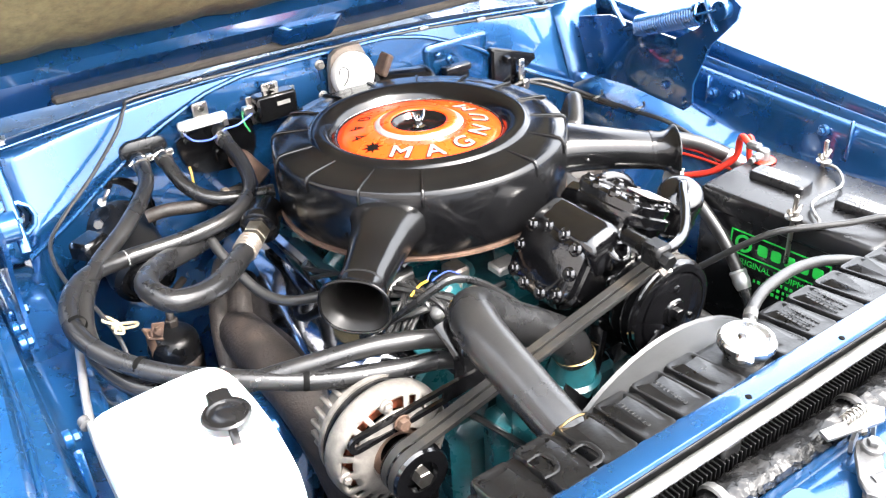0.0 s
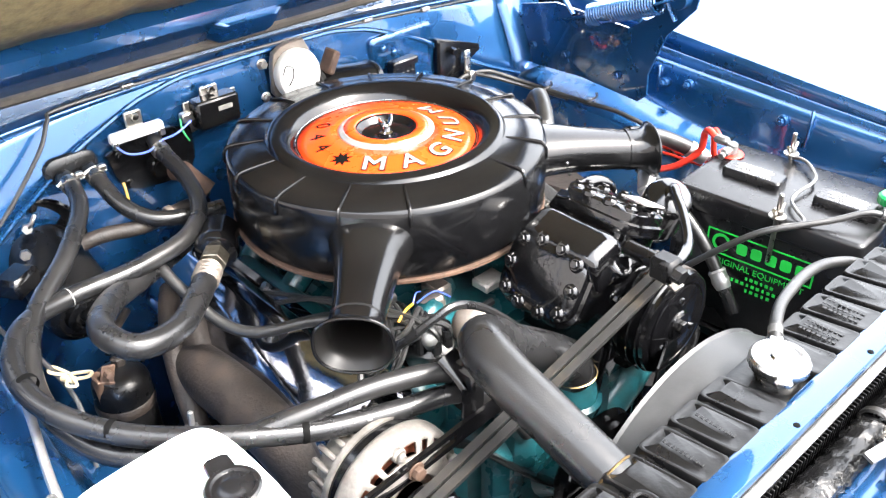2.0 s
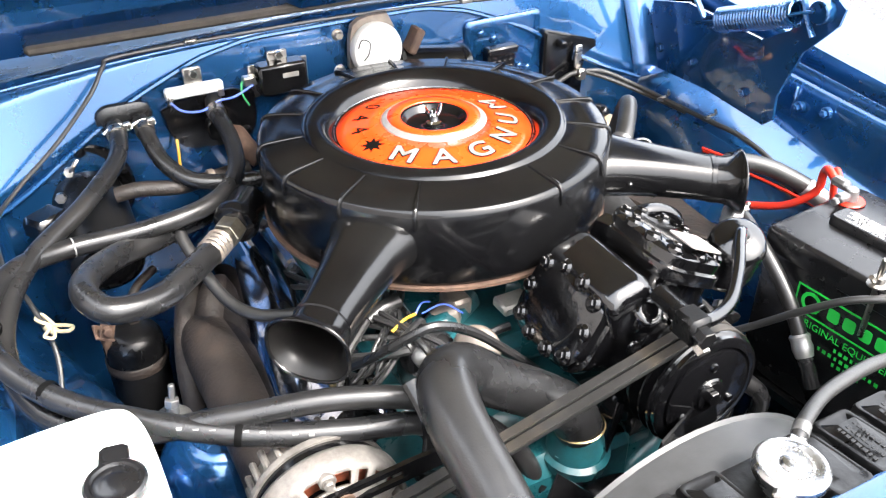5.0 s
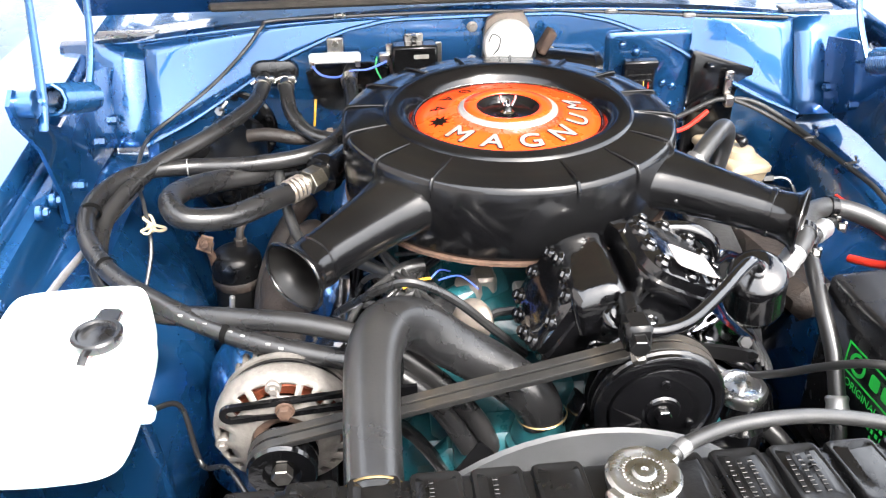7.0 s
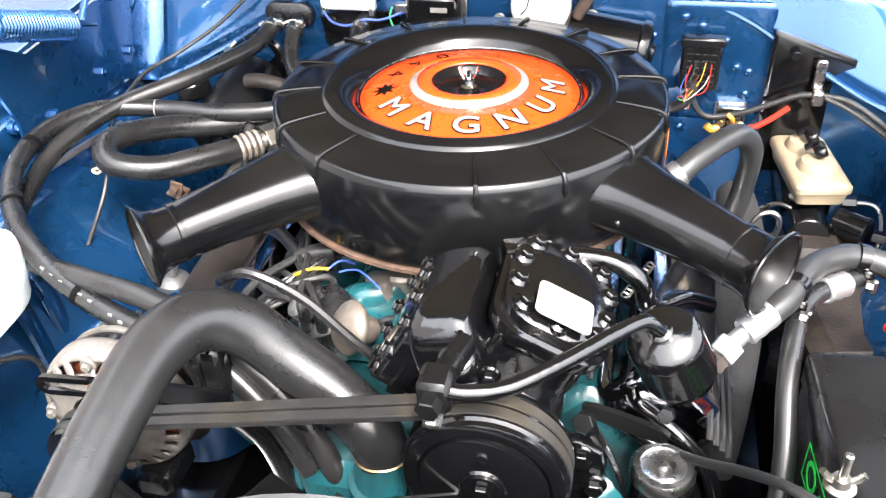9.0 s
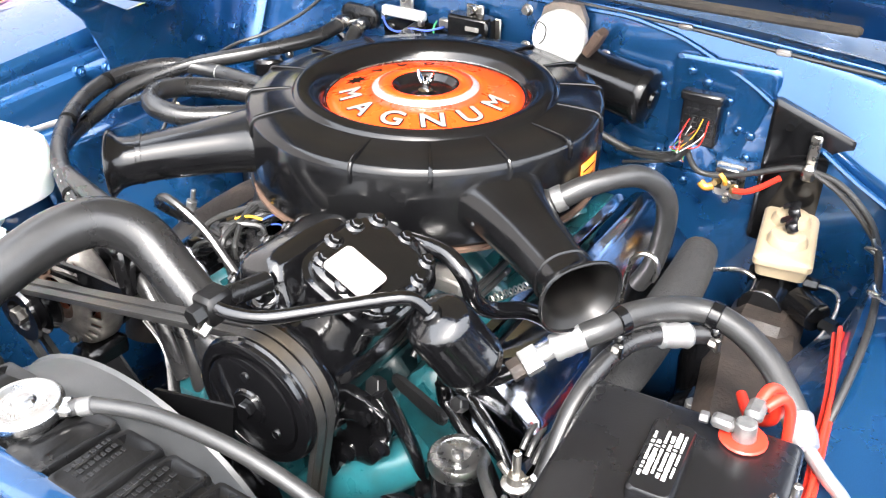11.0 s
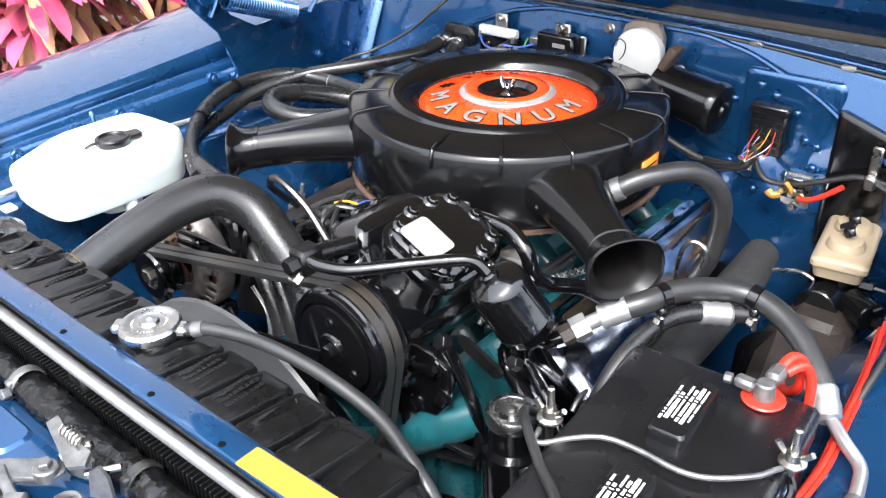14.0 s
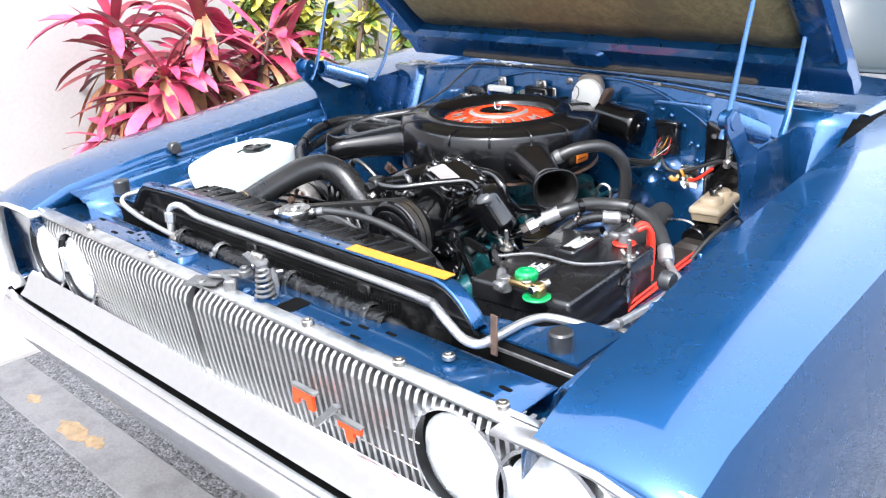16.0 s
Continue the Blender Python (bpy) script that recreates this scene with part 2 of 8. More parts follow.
TURQ = mat("turquoise_engine_enamel", (0.009, 0.070, 0.082), 0.30, 0, 0.3, 0.25, 40, 0.15, 60, stain=(0.008, 0.016, 0.016), amount=0.85, stainscale=16)
WHITEP = mat("milky_plastic", (0.66, 0.71, 0.71), 0.4, 0, 0, 0.03, 30, 0.04, 120, Subsurface_Weight=0.25, stain=(0.58, 0.68, 0.69), amount=0.5, stainscale=4)
WHITE = mat("white_paint", (0.46, 0.46, 0.445), 0.4, 0, 0, 0.05, 50, stain=(0.34, 0.34, 0.32), amount=0.4)
PLATE = mat("worn_silver_plate", (0.29, 0.265, 0.26), 0.4, 0.25, 0, 0.1, 60, 0.1, 90, stain=(0.25, 0.22, 0.21), amount=0.5, stainscale=30)
ORANGE = mat("orange_enamel", (0.85, 0.052, 0.006), 0.28, 0, 0.3, 0.05, 40, rvar=0.05)
SILVER = mat("silver_print", (0.4, 0.4, 0.4), 0.35, 0.6, 0, 0.15, 90)
# matte black for print, also painted in as the shade of gaps and holes
INKSHADE = mat("ink_and_shade_black", (0.0022, 0.0022, 0.0022), 0.7, Specular_IOR_Level=0.06)
RED = mat("red_cable", (0.5, 0.025, 0.012), 0.35, 0, 0, 0.12, 60)
YELLOW = mat("yellow_sticker", (0.40, 0.185, 0.02), 0.4, 0, 0, 0.06, 60, 0.08, 100, stain=(0.33, 0.14, 0.02), amount=0.35)
ORLABEL = mat("orange_sticker", (0.62, 0.17, 0.012), 0.4, 0, 0, 0.05, 60)
GREEN = mat("green_plastic", (0.008, 0.22, 0.06), 0.3, 0, 0, 0.1, 60)
GREENP = mat("green_print", (0.02, 0.55, 0.07), 0.4, 0, 0, 0.05, 60)
BRASS = mat("brass", (0.40, 0.28, 0.13), 0.38, 1, 0, 0.25, 90, 0.1, 300, stain=(0.22, 0.17, 0.10), amount=0.5, stainscale=40)
TANKB = mat("satin_radiator_black", (0.0035, 0.0035, 0.0038), 0.30, 0, 0, 0.3, 50, 0.35, 60, stain=(0.012, 0.012, 0.012), amount=0.4, rvar=0.08, Specular_IOR_Level=0.34)
COPPER = mat("copper_winding", (0.22, 0.06, 0.03), 0.4, 0.6, 0, 0.3, 200)
RUST = mat("rusty_iron", (0.085, 0.05, 0.034), 0.75, 0.3, 0, 0.4, 60, 0.4, 200, stain=(0.05, 0.035, 0.03), amount=0.7, stainscale=20)
DUSTY = mat("dusty_satin_black", (0.0045, 0.0042, 0.0040), 0.38, 0, 0, 0.35, 40, 0.08, 60, stain=(0.016, 0.014, 0.012), amount=0.4, stainscale=25, Specular_IOR_Level=0.28)
IRON = mat("dark_cast_iron", (0.0135, 0.0098, 0.0078), 0.62, 0.0, 0, 0.4, 50, 0.6, 180, stain=(0.060, 0.040, 0.029), amount=0.45, stainscale=20)
TAN = mat("tan_plastic", (0.28, 0.225, 0.15), 0.42, 0, 0, 0.08, 40, 0.05, 200, stain=(0.4, 0.28, 0.16), amount=0.35, stainscale=20)
TAPE = mat("wire_loom_tape", (0.016, 0.016, 0.016), 0.5, 0, 0, 0.3, 90, 0.3, 150)
PAD = mat("olive_felt_pad", (0.14, 0.112, 0.05), 0.95, 0, 0, 0.3, 60, 0.8, 160, stain=(0.075, 0.06, 0.032), amount=0.7, stainscale=6)
SEAL = mat("old_rubber_seal", (0.03, 0.024, 0.018), 0.75, 0, 0, 0.35, 60, 0.4, 200, stain=(0.06, 0.047, 0.034), amount=0.5)
CORE = mat("condenser_black", (0.009, 0.009, 0.009), 0.33, 0, 0, 0.4, 80, 0.8, 110, stain=(0.07, 0.065, 0.06), amount=0.5, stainscale=30)
LENS = mat("lamp_glass", (0.5, 0.52, 0.53), 0.14, 0.3, 0.8, 0.3, 40, 0.25, 60)
CASTA = mat("aged_cast_aluminium", (0.165, 0.152, 0.138), 0.5, 0.4, 0, 0.35, 60, 0.3, 250, stain=(0.10, 0.088, 0.075), amount=0.6, stainscale=35)
BELT = mat("worn_belt_rubber", (0.014, 0.0137, 0.0135), 0.42, 0, 0, 0.35, 60, 0.2, 300, stain=(0.10, 0.068, 0.032), amount=0.30, stainscale=11)
FADED = mat("faded_white_ink", (0.2, 0.2, 0.195), 0.5, 0, 0, 0.2, 60)
CAN = mat("aged_zinc_can", (0.22, 0.19, 0.165), 0.42, 0.6, 0, 0.25, 60, 0.1, 200, stain=(0.2, 0.15, 0.11), amount=0.5, stainscale=40)
TANP = mat("worn_tan_paint", (0.2, 0.135, 0.07), 0.8, 0, 0, 0.4, 60, 0.5, 130, stain=(0.1, 0.085, 0.07), amount=0.6, stainscale=30)
GRILLEB = mat("brushed_grille_metal", (0.66, 0.66, 0.66), 0.42, 1, 0, 0.12, 90, 0.1, 200)
MOULD = mat("weathered_bright_metal", (0.5, 0.5, 0.49), 0.38, 1, 0, 0.3, 30, 0.15, 90, stain=(0.3, 0.29, 0.27), amount=0.6, stainscale=12)
TARRED = mat("tarred_black_paint", (0.004, 0.004, 0.0043), 0.46, 0, 0, 0.4, 60, 0.9, 70, stain=(0.05, 0.047, 0.044), amount=0.35, stainscale=30, Specular_IOR_Level=0.28)
BEIGE = mat("old_connector_plastic", (0.45, 0.37, 0.23), 0.5, 0, 0, 0.15, 60)
BLUEW = mat("blue_wire", (0.05, 0.1, 0.45), 0.4)
YELW = mat("yellow_wire", (0.45, 0.25, 0.02), 0.4)
GRNW = mat("green_wire", (0.04, 0.3, 0.1), 0.4)
ASPHALT = mat("asphalt", (0.075, 0.075, 0.079), 0.85, 0, 0, 0.6, 150, 1.0, 120, stain=(0.045, 0.045, 0.048), amount=0.6, stainscale=3)


def aggregate(m, scale):
    """Bare stone chips of mixed greys in a worn asphalt surface."""
    nt = m.node_tree
    N, L = nt.nodes.new, nt.links.new
    b = nt.nodes["Principled BSDF"]
    tc, v, sep, mr, mx, bp = N("ShaderNodeTexCoord"), N("ShaderNodeTexVoronoi"), N("ShaderNodeSeparateColor"), N("ShaderNodeMapRange"), N("ShaderNodeMix"), N("ShaderNodeBump")
    v.inputs["Scale"].default_value = scale
    L(tc.outputs["Object"], v.inputs["Vector"])
    L(v.outputs["Color"], sep.inputs[0])
    mr.inputs[3].default_value, mr.inputs[4].default_value = 0.35, 1.75
    L(sep.outputs[0], mr.inputs[0])
    mx.data_type, mx.blend_type = "RGBA", "MULTIPLY"
    mx.inputs[0].default_value = 1
    L(b.inputs["Base Color"].links[0].from_socket, mx.inputs[6])
    L(mr.outputs[0], mx.inputs[7])
    L(mx.outputs[2], b.inputs["Base Color"])
    bp.inputs["Strength"].default_value, bp.inputs["Distance"].default_value = 1.0, 0.004
    bp.invert = True
    L(v.outputs["Distance"], bp.inputs["Height"])
    L(b.inputs["Normal"].links[0].from_socket, bp.inputs["Normal"])
    L(bp.outputs[0], b.inputs["Normal"])


aggregate(ASPHALT, 120)
CONCRETE = mat("kerb_concrete", (0.115, 0.112, 0.115), 0.8, 0, 0, 0.15, 120, 0.6, 130, stain=(0.06, 0.06, 0.062), amount=0.7, stainscale=9)
STUCCO = mat("painted_stucco", (0.38, 0.358, 0.342), 0.85, 0, 0, 0.05, 60, 0.5, 130, stain=(0.31, 0.29, 0.275), amount=0.4, stainscale=2)
PINK = mat("pink_leaf", (0.42, 0.03, 0.09), 0.42, 0, 0, 0.45, 14, 0.3, 60, stain=(0.34, 0.17, 0.13), amount=0.7, stainscale=9)
PINK2 = mat("hot_pink_leaf", (0.55, 0.07, 0.15), 0.42, 0, 0, 0.35, 14, 0.3, 60, stain=(0.42, 0.14, 0.14), amount=0.5, stainscale=8)
WINE = mat("wine_leaf", (0.17, 0.025, 0.035), 0.4, 0, 0, 0.4, 14, 0.1, 60, stain=(0.1, 0.06, 0.03), amount=0.5, stainscale=7)
DRY = mat("withered_leaf", (0.36, 0.17, 0.075), 0.6, 0, 0, 0.4, 14, 0.2, 60, stain=(0.34, 0.21, 0.13), amount=0.6, stainscale=8)
LIME = mat("variegated_leaf", (0.42, 0.38, 0.05), 0.42, 0, 0, 0.4, 18, 0.1, 60, stain=(0.08, 0.16, 0.02), amount=0.8, stainscale=14)
LEAF = mat("green_leaf", (0.07, 0.12, 0.02), 0.42, 0, 0, 0.4, 18, 0.1, 60)
BARK = mat("stem_bark", (0.12, 0.085, 0.06), 0.8, 0, 0, 0.3, 60, 0.5, 120)
GLASS = mat("windscreen_glass", (0.02, 0.03, 0.035), 0.03, 0, 0.5, 0.02, 5)
TYRE = mat("tyre_rubber", (0.018, 0.018, 0.018), 0.7, 0, 0, 0.2, 60, 0.3, 200)
FOAM = mat("grey_foam_wrap", (0.012, 0.012, 0.0125), 0.85, 0, 0, 0.25, 90, 0.7, 250)
TAPEG = mat("crinkled_black_tape", (0.0035, 0.0035, 0.0037), 0.24, 0, 0, 0.4, 60, 1.0, 120, stain=(0.03, 0.029, 0.028), amount=0.4, stainscale=30, Specular_IOR_Level=0.36)

# ---- ground, wall and planting ----
g = G().sheet([[(x, y, 0) for x in (-60, -12, -4, -1.55, 0, 4, 12, 60)] for y in (-60, -12, -4, 0, 4, 12, 60)])
solo("ground", g, ASPHALT, "coarse grey asphalt driveway with worn aggregate", "driveway", (0, 0, 0), kind="structure")
g = G().box((0.4, -0.648, -0.006), (4.2, 0.158, 0.02), 0.003)
pave = solo("pavement", g, CONCRETE, "stained smooth concrete strip across the driveway", "pavement", (0.4, -0.65, 0), kind="structure")
for x, y, w, h in ((-1.10, -0.668, 0.15, 0.065), (-0.99, -0.655, 0.08, 0.05), (-1.38, -0.665, 0.07, 0.035)):
    blob = [(x + w / 2 * math.cos(k * 0.5236) * (1 + 0.2 * math.sin(k * 2.3 + w * 90)), y + h / 2 * math.sin(k * 0.5236) * (1 + 0.25 * math.cos(k * 3.1 + w * 50))) for k in range(12)]
    part("patch", G().prism(blob, 0.0015, Matrix.Translation((0, 0, 0.004))), TANP, pave, "worn tan paint patch")
g = G().box((-2.11, 0, 0.0), (0.82, 14, 0.06), 0.015)
solo("planting_bed", g, STUCCO, "pale painted concrete kerb of the planting bed", "kerb", (-2.1, 0, 0), kind="structure")
g = G().box((-2.62, 1.5, 1.6), (0.2, 15, 3.2), 0.01)
solo("wall_west", g, STUCCO, "pale beige painted stucco wall beside the driveway", "wall", (-2.62, 1.5, 0), kind="structure")



def leaf_blade(g, base, way, length, width, droop, twist, fold=0.25):
    """One long leaf: a folded blade that bends down along its length."""
    way = Vector(way).normalized()
    side = way.cross(Vector((0, 0, 1)))
    side = side.normalized() if side.length > 0.05 else Vector((1, 0, 0))
    rows, p, n = [], Vector(base), 7
    for i in range(n + 1):
        t = i / n
        w = width * (0.22 + 1.5 * t * (1 - t) ** 0.8 * 1.5) * (0.02 if i == n else 1)
        sd = (side + way.cross(side) * twist * t).normalized()
        up = sd.cross(way).normalized()
        rows.append([p - sd * w / 2 + up * w * fold, p + up * 0.002, p + sd * w / 2 + up * w * fold])
        way = (way + Vector((0, 0, -droop / n))).normalized()
        p = p + way * length / n
    g.sheet(rows)


def leafy(name, label, stems, kinds, count, size, rnd, spread, cat="shrub"):
    """A clump of stems with rosettes of long leaves; kinds: (part name, material, share)."""
    root = thing(name, label, cat, stems[0][0])
    gs = {k[0]: G() for k in kinds}
    st = G()
    for base, tip in stems:
        b, t = Vector(base), Vector(tip)
        mid = (b + t) / 2 + Vector((rnd.uniform(-0.06, 0.06), rnd.uniform(-0.06, 0.06), 0))
        st.tube([b, mid, t], [0.014, 0.011, 0.008], 7, 4)
        for i in range(count):
            k = rnd.random()
            for kn, _, share in kinds:
                k -= share
                if k <= 0:
                    break
            a = rnd.uniform(0, 6.283)
            old = "dry" in kn or "withered" in kn
            el = rnd.uniform(-1.0, 0.1) if old else rnd.uniform(-0.2, 1.15)
            h = t - (t - b).normalized() * rnd.uniform(0, 0.30 if old else 0.20)
            way = (math.cos(a) * math.cos(el), math.sin(a) * math.cos(el), math.sin(el))
            leaf_blade(gs[kn], h, way, size * rnd.uniform(0.65, 1.2), size * spread * rnd.uniform(0.7, 1.2) * (0.62 if old else 0.9), rnd.uniform(0.9, 2.0) if old else rnd.uniform(0.5, 1.5), rnd.uniform(-1.6, 1.6) if old else rnd.uniform(-0.8, 0.8), rnd.uniform(0.05, 0.3))
    tagged(part("stem", st, BARK, root), kind="stuff")
    for kn, km, _ in kinds:
        tagged(part(kn, gs[kn], km, root, smooth=60), kind="stuff")
    return root


rnd = random.Random(5)
stems = []
for i in range(13):
    x, y = rnd.uniform(-2.35, -1.95), rnd.uniform(0.28, 0.78)
    stems.append(((x, y, 0.05), (x + rnd.uniform(-0.1, 0.25), y + rnd.uniform(-0.2, 0.15), rnd.uniform(0.5, 1.1))))
leafy("cordyline", "cordyline shrub with long pink, red and withered brown leaves", stems,
      (("pink_leaves", PINK, 0.23), ("bright_leaves", PINK2, 0.22), ("wine_leaves", WINE, 0.15), ("withered_leaves", DRY, 0.40)), 40, 0.31, rnd, 0.23)
for j, y0 in enumerate((1.08, 1.8, 2.6)):
    stems = []
    for i in range(15):
        x, y = rnd.uniform(-2.4, -1.75), y0 + rnd.uniform(-0.35, 0.35)
        stems.append(((x, y, 0.05), (x + rnd.uniform(-0.1, 0.15), y + rnd.uniform(-0.1, 0.1), rnd.uniform(0.5, 1.3))))
    leafy("croton", "bushy yellow and green variegated shrub against the wall", stems,
          (("yellow_leaves", LIME, 0.6), ("green_leaves", LEAF, 0.4)), 60, 0.12, rnd, 0.34)

# ---- car body ----
car = thing("car", "blue metallic muscle car with its hood open", "car", (0, 0, 0))
TOP = [(-0.797, 0.801), (-0.7, 0.838), (-0.5, 0.872), (-0.3, 0.892), (-0.05, 0.916), (0.15, 0.936), (0.35, 0.952), (0.9, 0.965), (2.0, 0.95), (3.9, 0.90)]
YS = [-0.797, -0.788, -0.75, -0.7, -0.6, -0.5, -0.4, -0.3, -0.2, -0.05, 0.05, 0.15, 0.25, 0.35, 0.6, 0.9]
LIP = {-1: [(-0.78, 0.035), (-0.72, 0.035), (-0.5, 0.012), (-0.2, -0.014), (0.15, -0.028)], 1: [(-0.80, 0.053), (-0.65, 0.048), (-0.5, 0.045), (-0.4, 0.036), (-0.3, 0.032), (-0.1, 0.029), (0.15, 0.030)]}
for s in (-1, 1):
    rows = []
    for y in YS:
        z = lerp(TOP, y)
        d = 0.010 if y < -0.79 else 0
        low = lerp([(-0.6, 0.585), (-0.5, 0.5), (-0.42, 0.3)], y)
        sec = [(0.650, -0.045), (0.651, -0.008), (0.656, -0.001), (0.665, 0), (0.72, 0.006), (0.79, 0.008), (0.85, 0.003), (0.885, -0.006), (0.904, -0.016), (0.912, -0.038), (0.926, -0.10), (0.936, -0.2), (0.945, -0.32), (0.93, -0.5), (0.90, -0.62)]
        lip = lerp(LIP[s], y)
        rows.append([(s * (x - d * 0.6 + lip * max(0, min(1, (0.80 - x) / 0.13))), y, max(low, z + dz - d)) for x, dz in sec])
    part("fender", G().sheet(rows), PAINT, car, solid=0.004)
    # inner apron: upright flange, ledge and wheelhouse
    rows = []
    for y in [-0.70, -0.62, -0.55, -0.45, -0.35, -0.27, -0.2, -0.12, -0.05, 0.02, 0.1, 0.18, 0.25, 0.31]:
        z = lerp(TOP, y)
        bulge = math.exp(-((y + 0.04) / 0.17) ** 2)
        a = lerp([(-0.7, 0.572), (-0.3, 0.56), (-0.1, 0.54), (0.31, 0.535)], y)
        lip = lerp(LIP[s], y)
        h = z - 0.80
        if s < 0:
            sec = [(0.648 + lip, z - 0.25 * h), (0.642 + lip * 0.9, z - 0.42 * h), (0.630 + lip * 0.6, z - 0.45 * h), (0.622 + lip * 0.5, z - 0.47 * h), (0.617 + lip * 0.4, z - 0.53 * h), (0.611 + lip * 0.2, z - 0.7 * h), (0.604, 0.812), (0.598, 0.802), (0.588, 0.797), (a + 0.012, 0.794), (a, 0.788), (a - 0.006, 0.775)]
        else:
            e, k = 0.65 + lip, lerp([(-0.2, 0), (0.05, 0.036)], y)
            sec = [(e - 0.002, z - 0.25 * h), (e - 0.006, z - 0.42 * h), (e - 0.014, z - 0.45 * h), (e - 0.018, z - 0.5 * h), (e - 0.022, z - 0.7 * h), (e - 0.026, 0.808 + k * 0.2), (e - 0.030, 0.785 + k * 0.6), (e - 0.034, 0.769 + k), (e - 0.042, 0.763 + k), (a + 0.035, 0.758 + k), (a, 0.752 + k), (a - 0.006, 0.740 + k)]
        sec += [(a - 0.008 - 0.02 * bulge, 0.728), (a - 0.012 - 0.06 * bulge, 0.70), (a - 0.03 - 0.08 * bulge, 0.65), (a - 0.05 - 0.07 * bulge, 0.58), (a - 0.06 - 0.05 * bulge, 0.48), (a - 0.07, 0.30)]
        rows.append([(s * x, y, zz) for x, zz in sec])
    apron = part("inner_fender", G().sheet(rows), PAINT, car, "blue painted inner fender apron", solid=0.003)
    for y, z in ((-0.429, 0.848), (-0.252, 0.86), (-0.067, 0.872), (-0.015, 0.862)):
        x = 0.606 if s < 0 else 0.626 + lerp(LIP[1], y)
        z = z if s < 0 else z - 0.026
        g = G().cyl((s * x, y, z), (s * (x - 0.009), y, z), 0.010, n=16).hexa((s * (x - 0.009), y, z), (s * (x - 0.016), y, z), 0.0065).cyl((s * (x - 0.016), y, z), (s * (x - 0.018), y, z), 0.003, n=8)
        part("bolt", g, PAINT, apron, "blue painted hexagon bolt")
    for y in (-0.30, 0.0):
        part("fold", G().box((s * (0.6 if s < 0 else 0.655), y, 0.845 if s < 0 else 0.83), (0.008, 0.006, 0.07), 0.0025), PAINT, apron)
    # hood rest bumpers of rubber
    g = G().lathe([(0.013, 0), (0.0145, 0.003), (0.0145, 0.016), (0.012, 0.019)], (s * (0.657 if s < 0 else 0.690), -0.445, 0.876), (-s, 0, 0), 16)
    part("side_bumper", g, RUBBERG, car, "grey rubber side bumper")
    g = G().lathe([(0.017, -0.012), (0.0175, 0.002), (0.0175, 0.013), (0.015, 0.016), (0.004, 0.0162)], (s * (0.618 if s > 0 else 0.607), -0.611, 0.828), (0, 0, 1), 18)
    part("hood_bumper", g, RUBBERG, car, "grey rubber hood bumper")
    # corner plate between apron and radiator yoke
    g = G().prism([(0.44, -0.635), (0.66, -0.632), (0.66, -0.52), (0.60, -0.52), (0.555, -0.575), (0.44, -0.60)] if s > 0 else [(-0.66, -0.632), (-0.44, -0.635), (-0.44, -0.60), (-0.555, -0.575), (-0.60, -0.52), (-0.66, -0.52)], 0.004, Matrix.Translation((0, 0, 0.812)))
    part("corner_plate", g, PAINT, car)
    part("baffle", G().sheet([[(s * x, -0.636 - (0.816 - z) * 0.1, z) for x in (0.44, 0.56, 0.68)] for z in (0.811, 0.79, 0.74, 0.66)]), INKSHADE, car, "black radiator side baffle", solid=0.002)
    part("edge_flange", G().box((s * 0.57, -0.640, 0.800), (0.21, 0.003, 0.006), 0.001), LATCH, car)
    # hood hinge: side plate, link, hooked arm and coil spring
    pts = [(0.13, 0.826), (-0.005, 0.815), (-0.022, 0.83), (-0.02, 0.87), (-0.05, 0.95), (-0.10, 1.005), (-0.105, 1.03), (-0.085, 1.042), (-0.062, 1.03), (-0.02, 0.975), (0.03, 0.945), (0.20, 0.955), (0.285, 0.935), (0.285, 0.82)]
    m = Matrix(((0, 0, 1, s * 0.585), (1, 0, 0, 0), (0, 1, 0, 0), (0, 0, 0, 1)))
    hinge = part("hood_hinge", G().prism(pts, 0.005 * s, m), PAINT, car, "blue painted hood hinge plate")
    g = G()
    a, b = Vector((s * 0.562, -0.045, 1.012)), Vector((s * 0.562, 0.135, 0.945))
    w = (b - a).normalized()
    q = w.to_track_quat("Z", "Y").to_matrix()
    n = 26
    g.tube([a - w * 0.03, a + q @ Vector((0.018, 0, 0))] + [a + w * (k / 10 / n * (b - a).length * 0.8) + q @ Vector((0.0185 * math.cos(k * 0.6283), 0.0185 * math.sin(k * 0.6283), 0)) for k in range(10 * n)] + [a.lerp(b, 0.84), b, b + w * 0.025], 0.0029, 6, 1)
    part("spring", g, PAINT, hinge, "blue coil spring")
    g = G().tube([(s * 0.567, -0.075, 0.985), (s * 0.566, -0.05, 1.03), (s * 0.566, -0.01, 1.15), (s * 0.566, 0.045, 1.31)], [0.006, 0.006, 0.0048, 0.0042], 8, 5, flat=0.6)
    part("link_arm", g, PAINT, hinge)
    g = G().tube([(s * 0.578, 0.15, 0.945), (s * 0.574, 0.195, 1.005), (s * 0.572, 0.235, 1.12)], [0.006, 0.006, 0.0045], 8, 5, flat=0.6)
    part("link_arm", g, PAINT, hinge)
    for y, z in ((0.045, 0.852), (0.17, 0.86), (0.25, 0.86)):
        g = G().hexa((s * 0.586, y, z), (s * 0.577, y, z), 0.008).cyl((s * 0.577, y, z), (s * 0.574, y, z), 0.004, n=8)
        part("bolt", g, PAINT, hinge)
    g = G().cyl((s * 0.566, -0.075, 1.02), (s * 0.592, -0.075, 1.02), 0.017, n=18)
    part("pivot", g, PAINT, hinge)

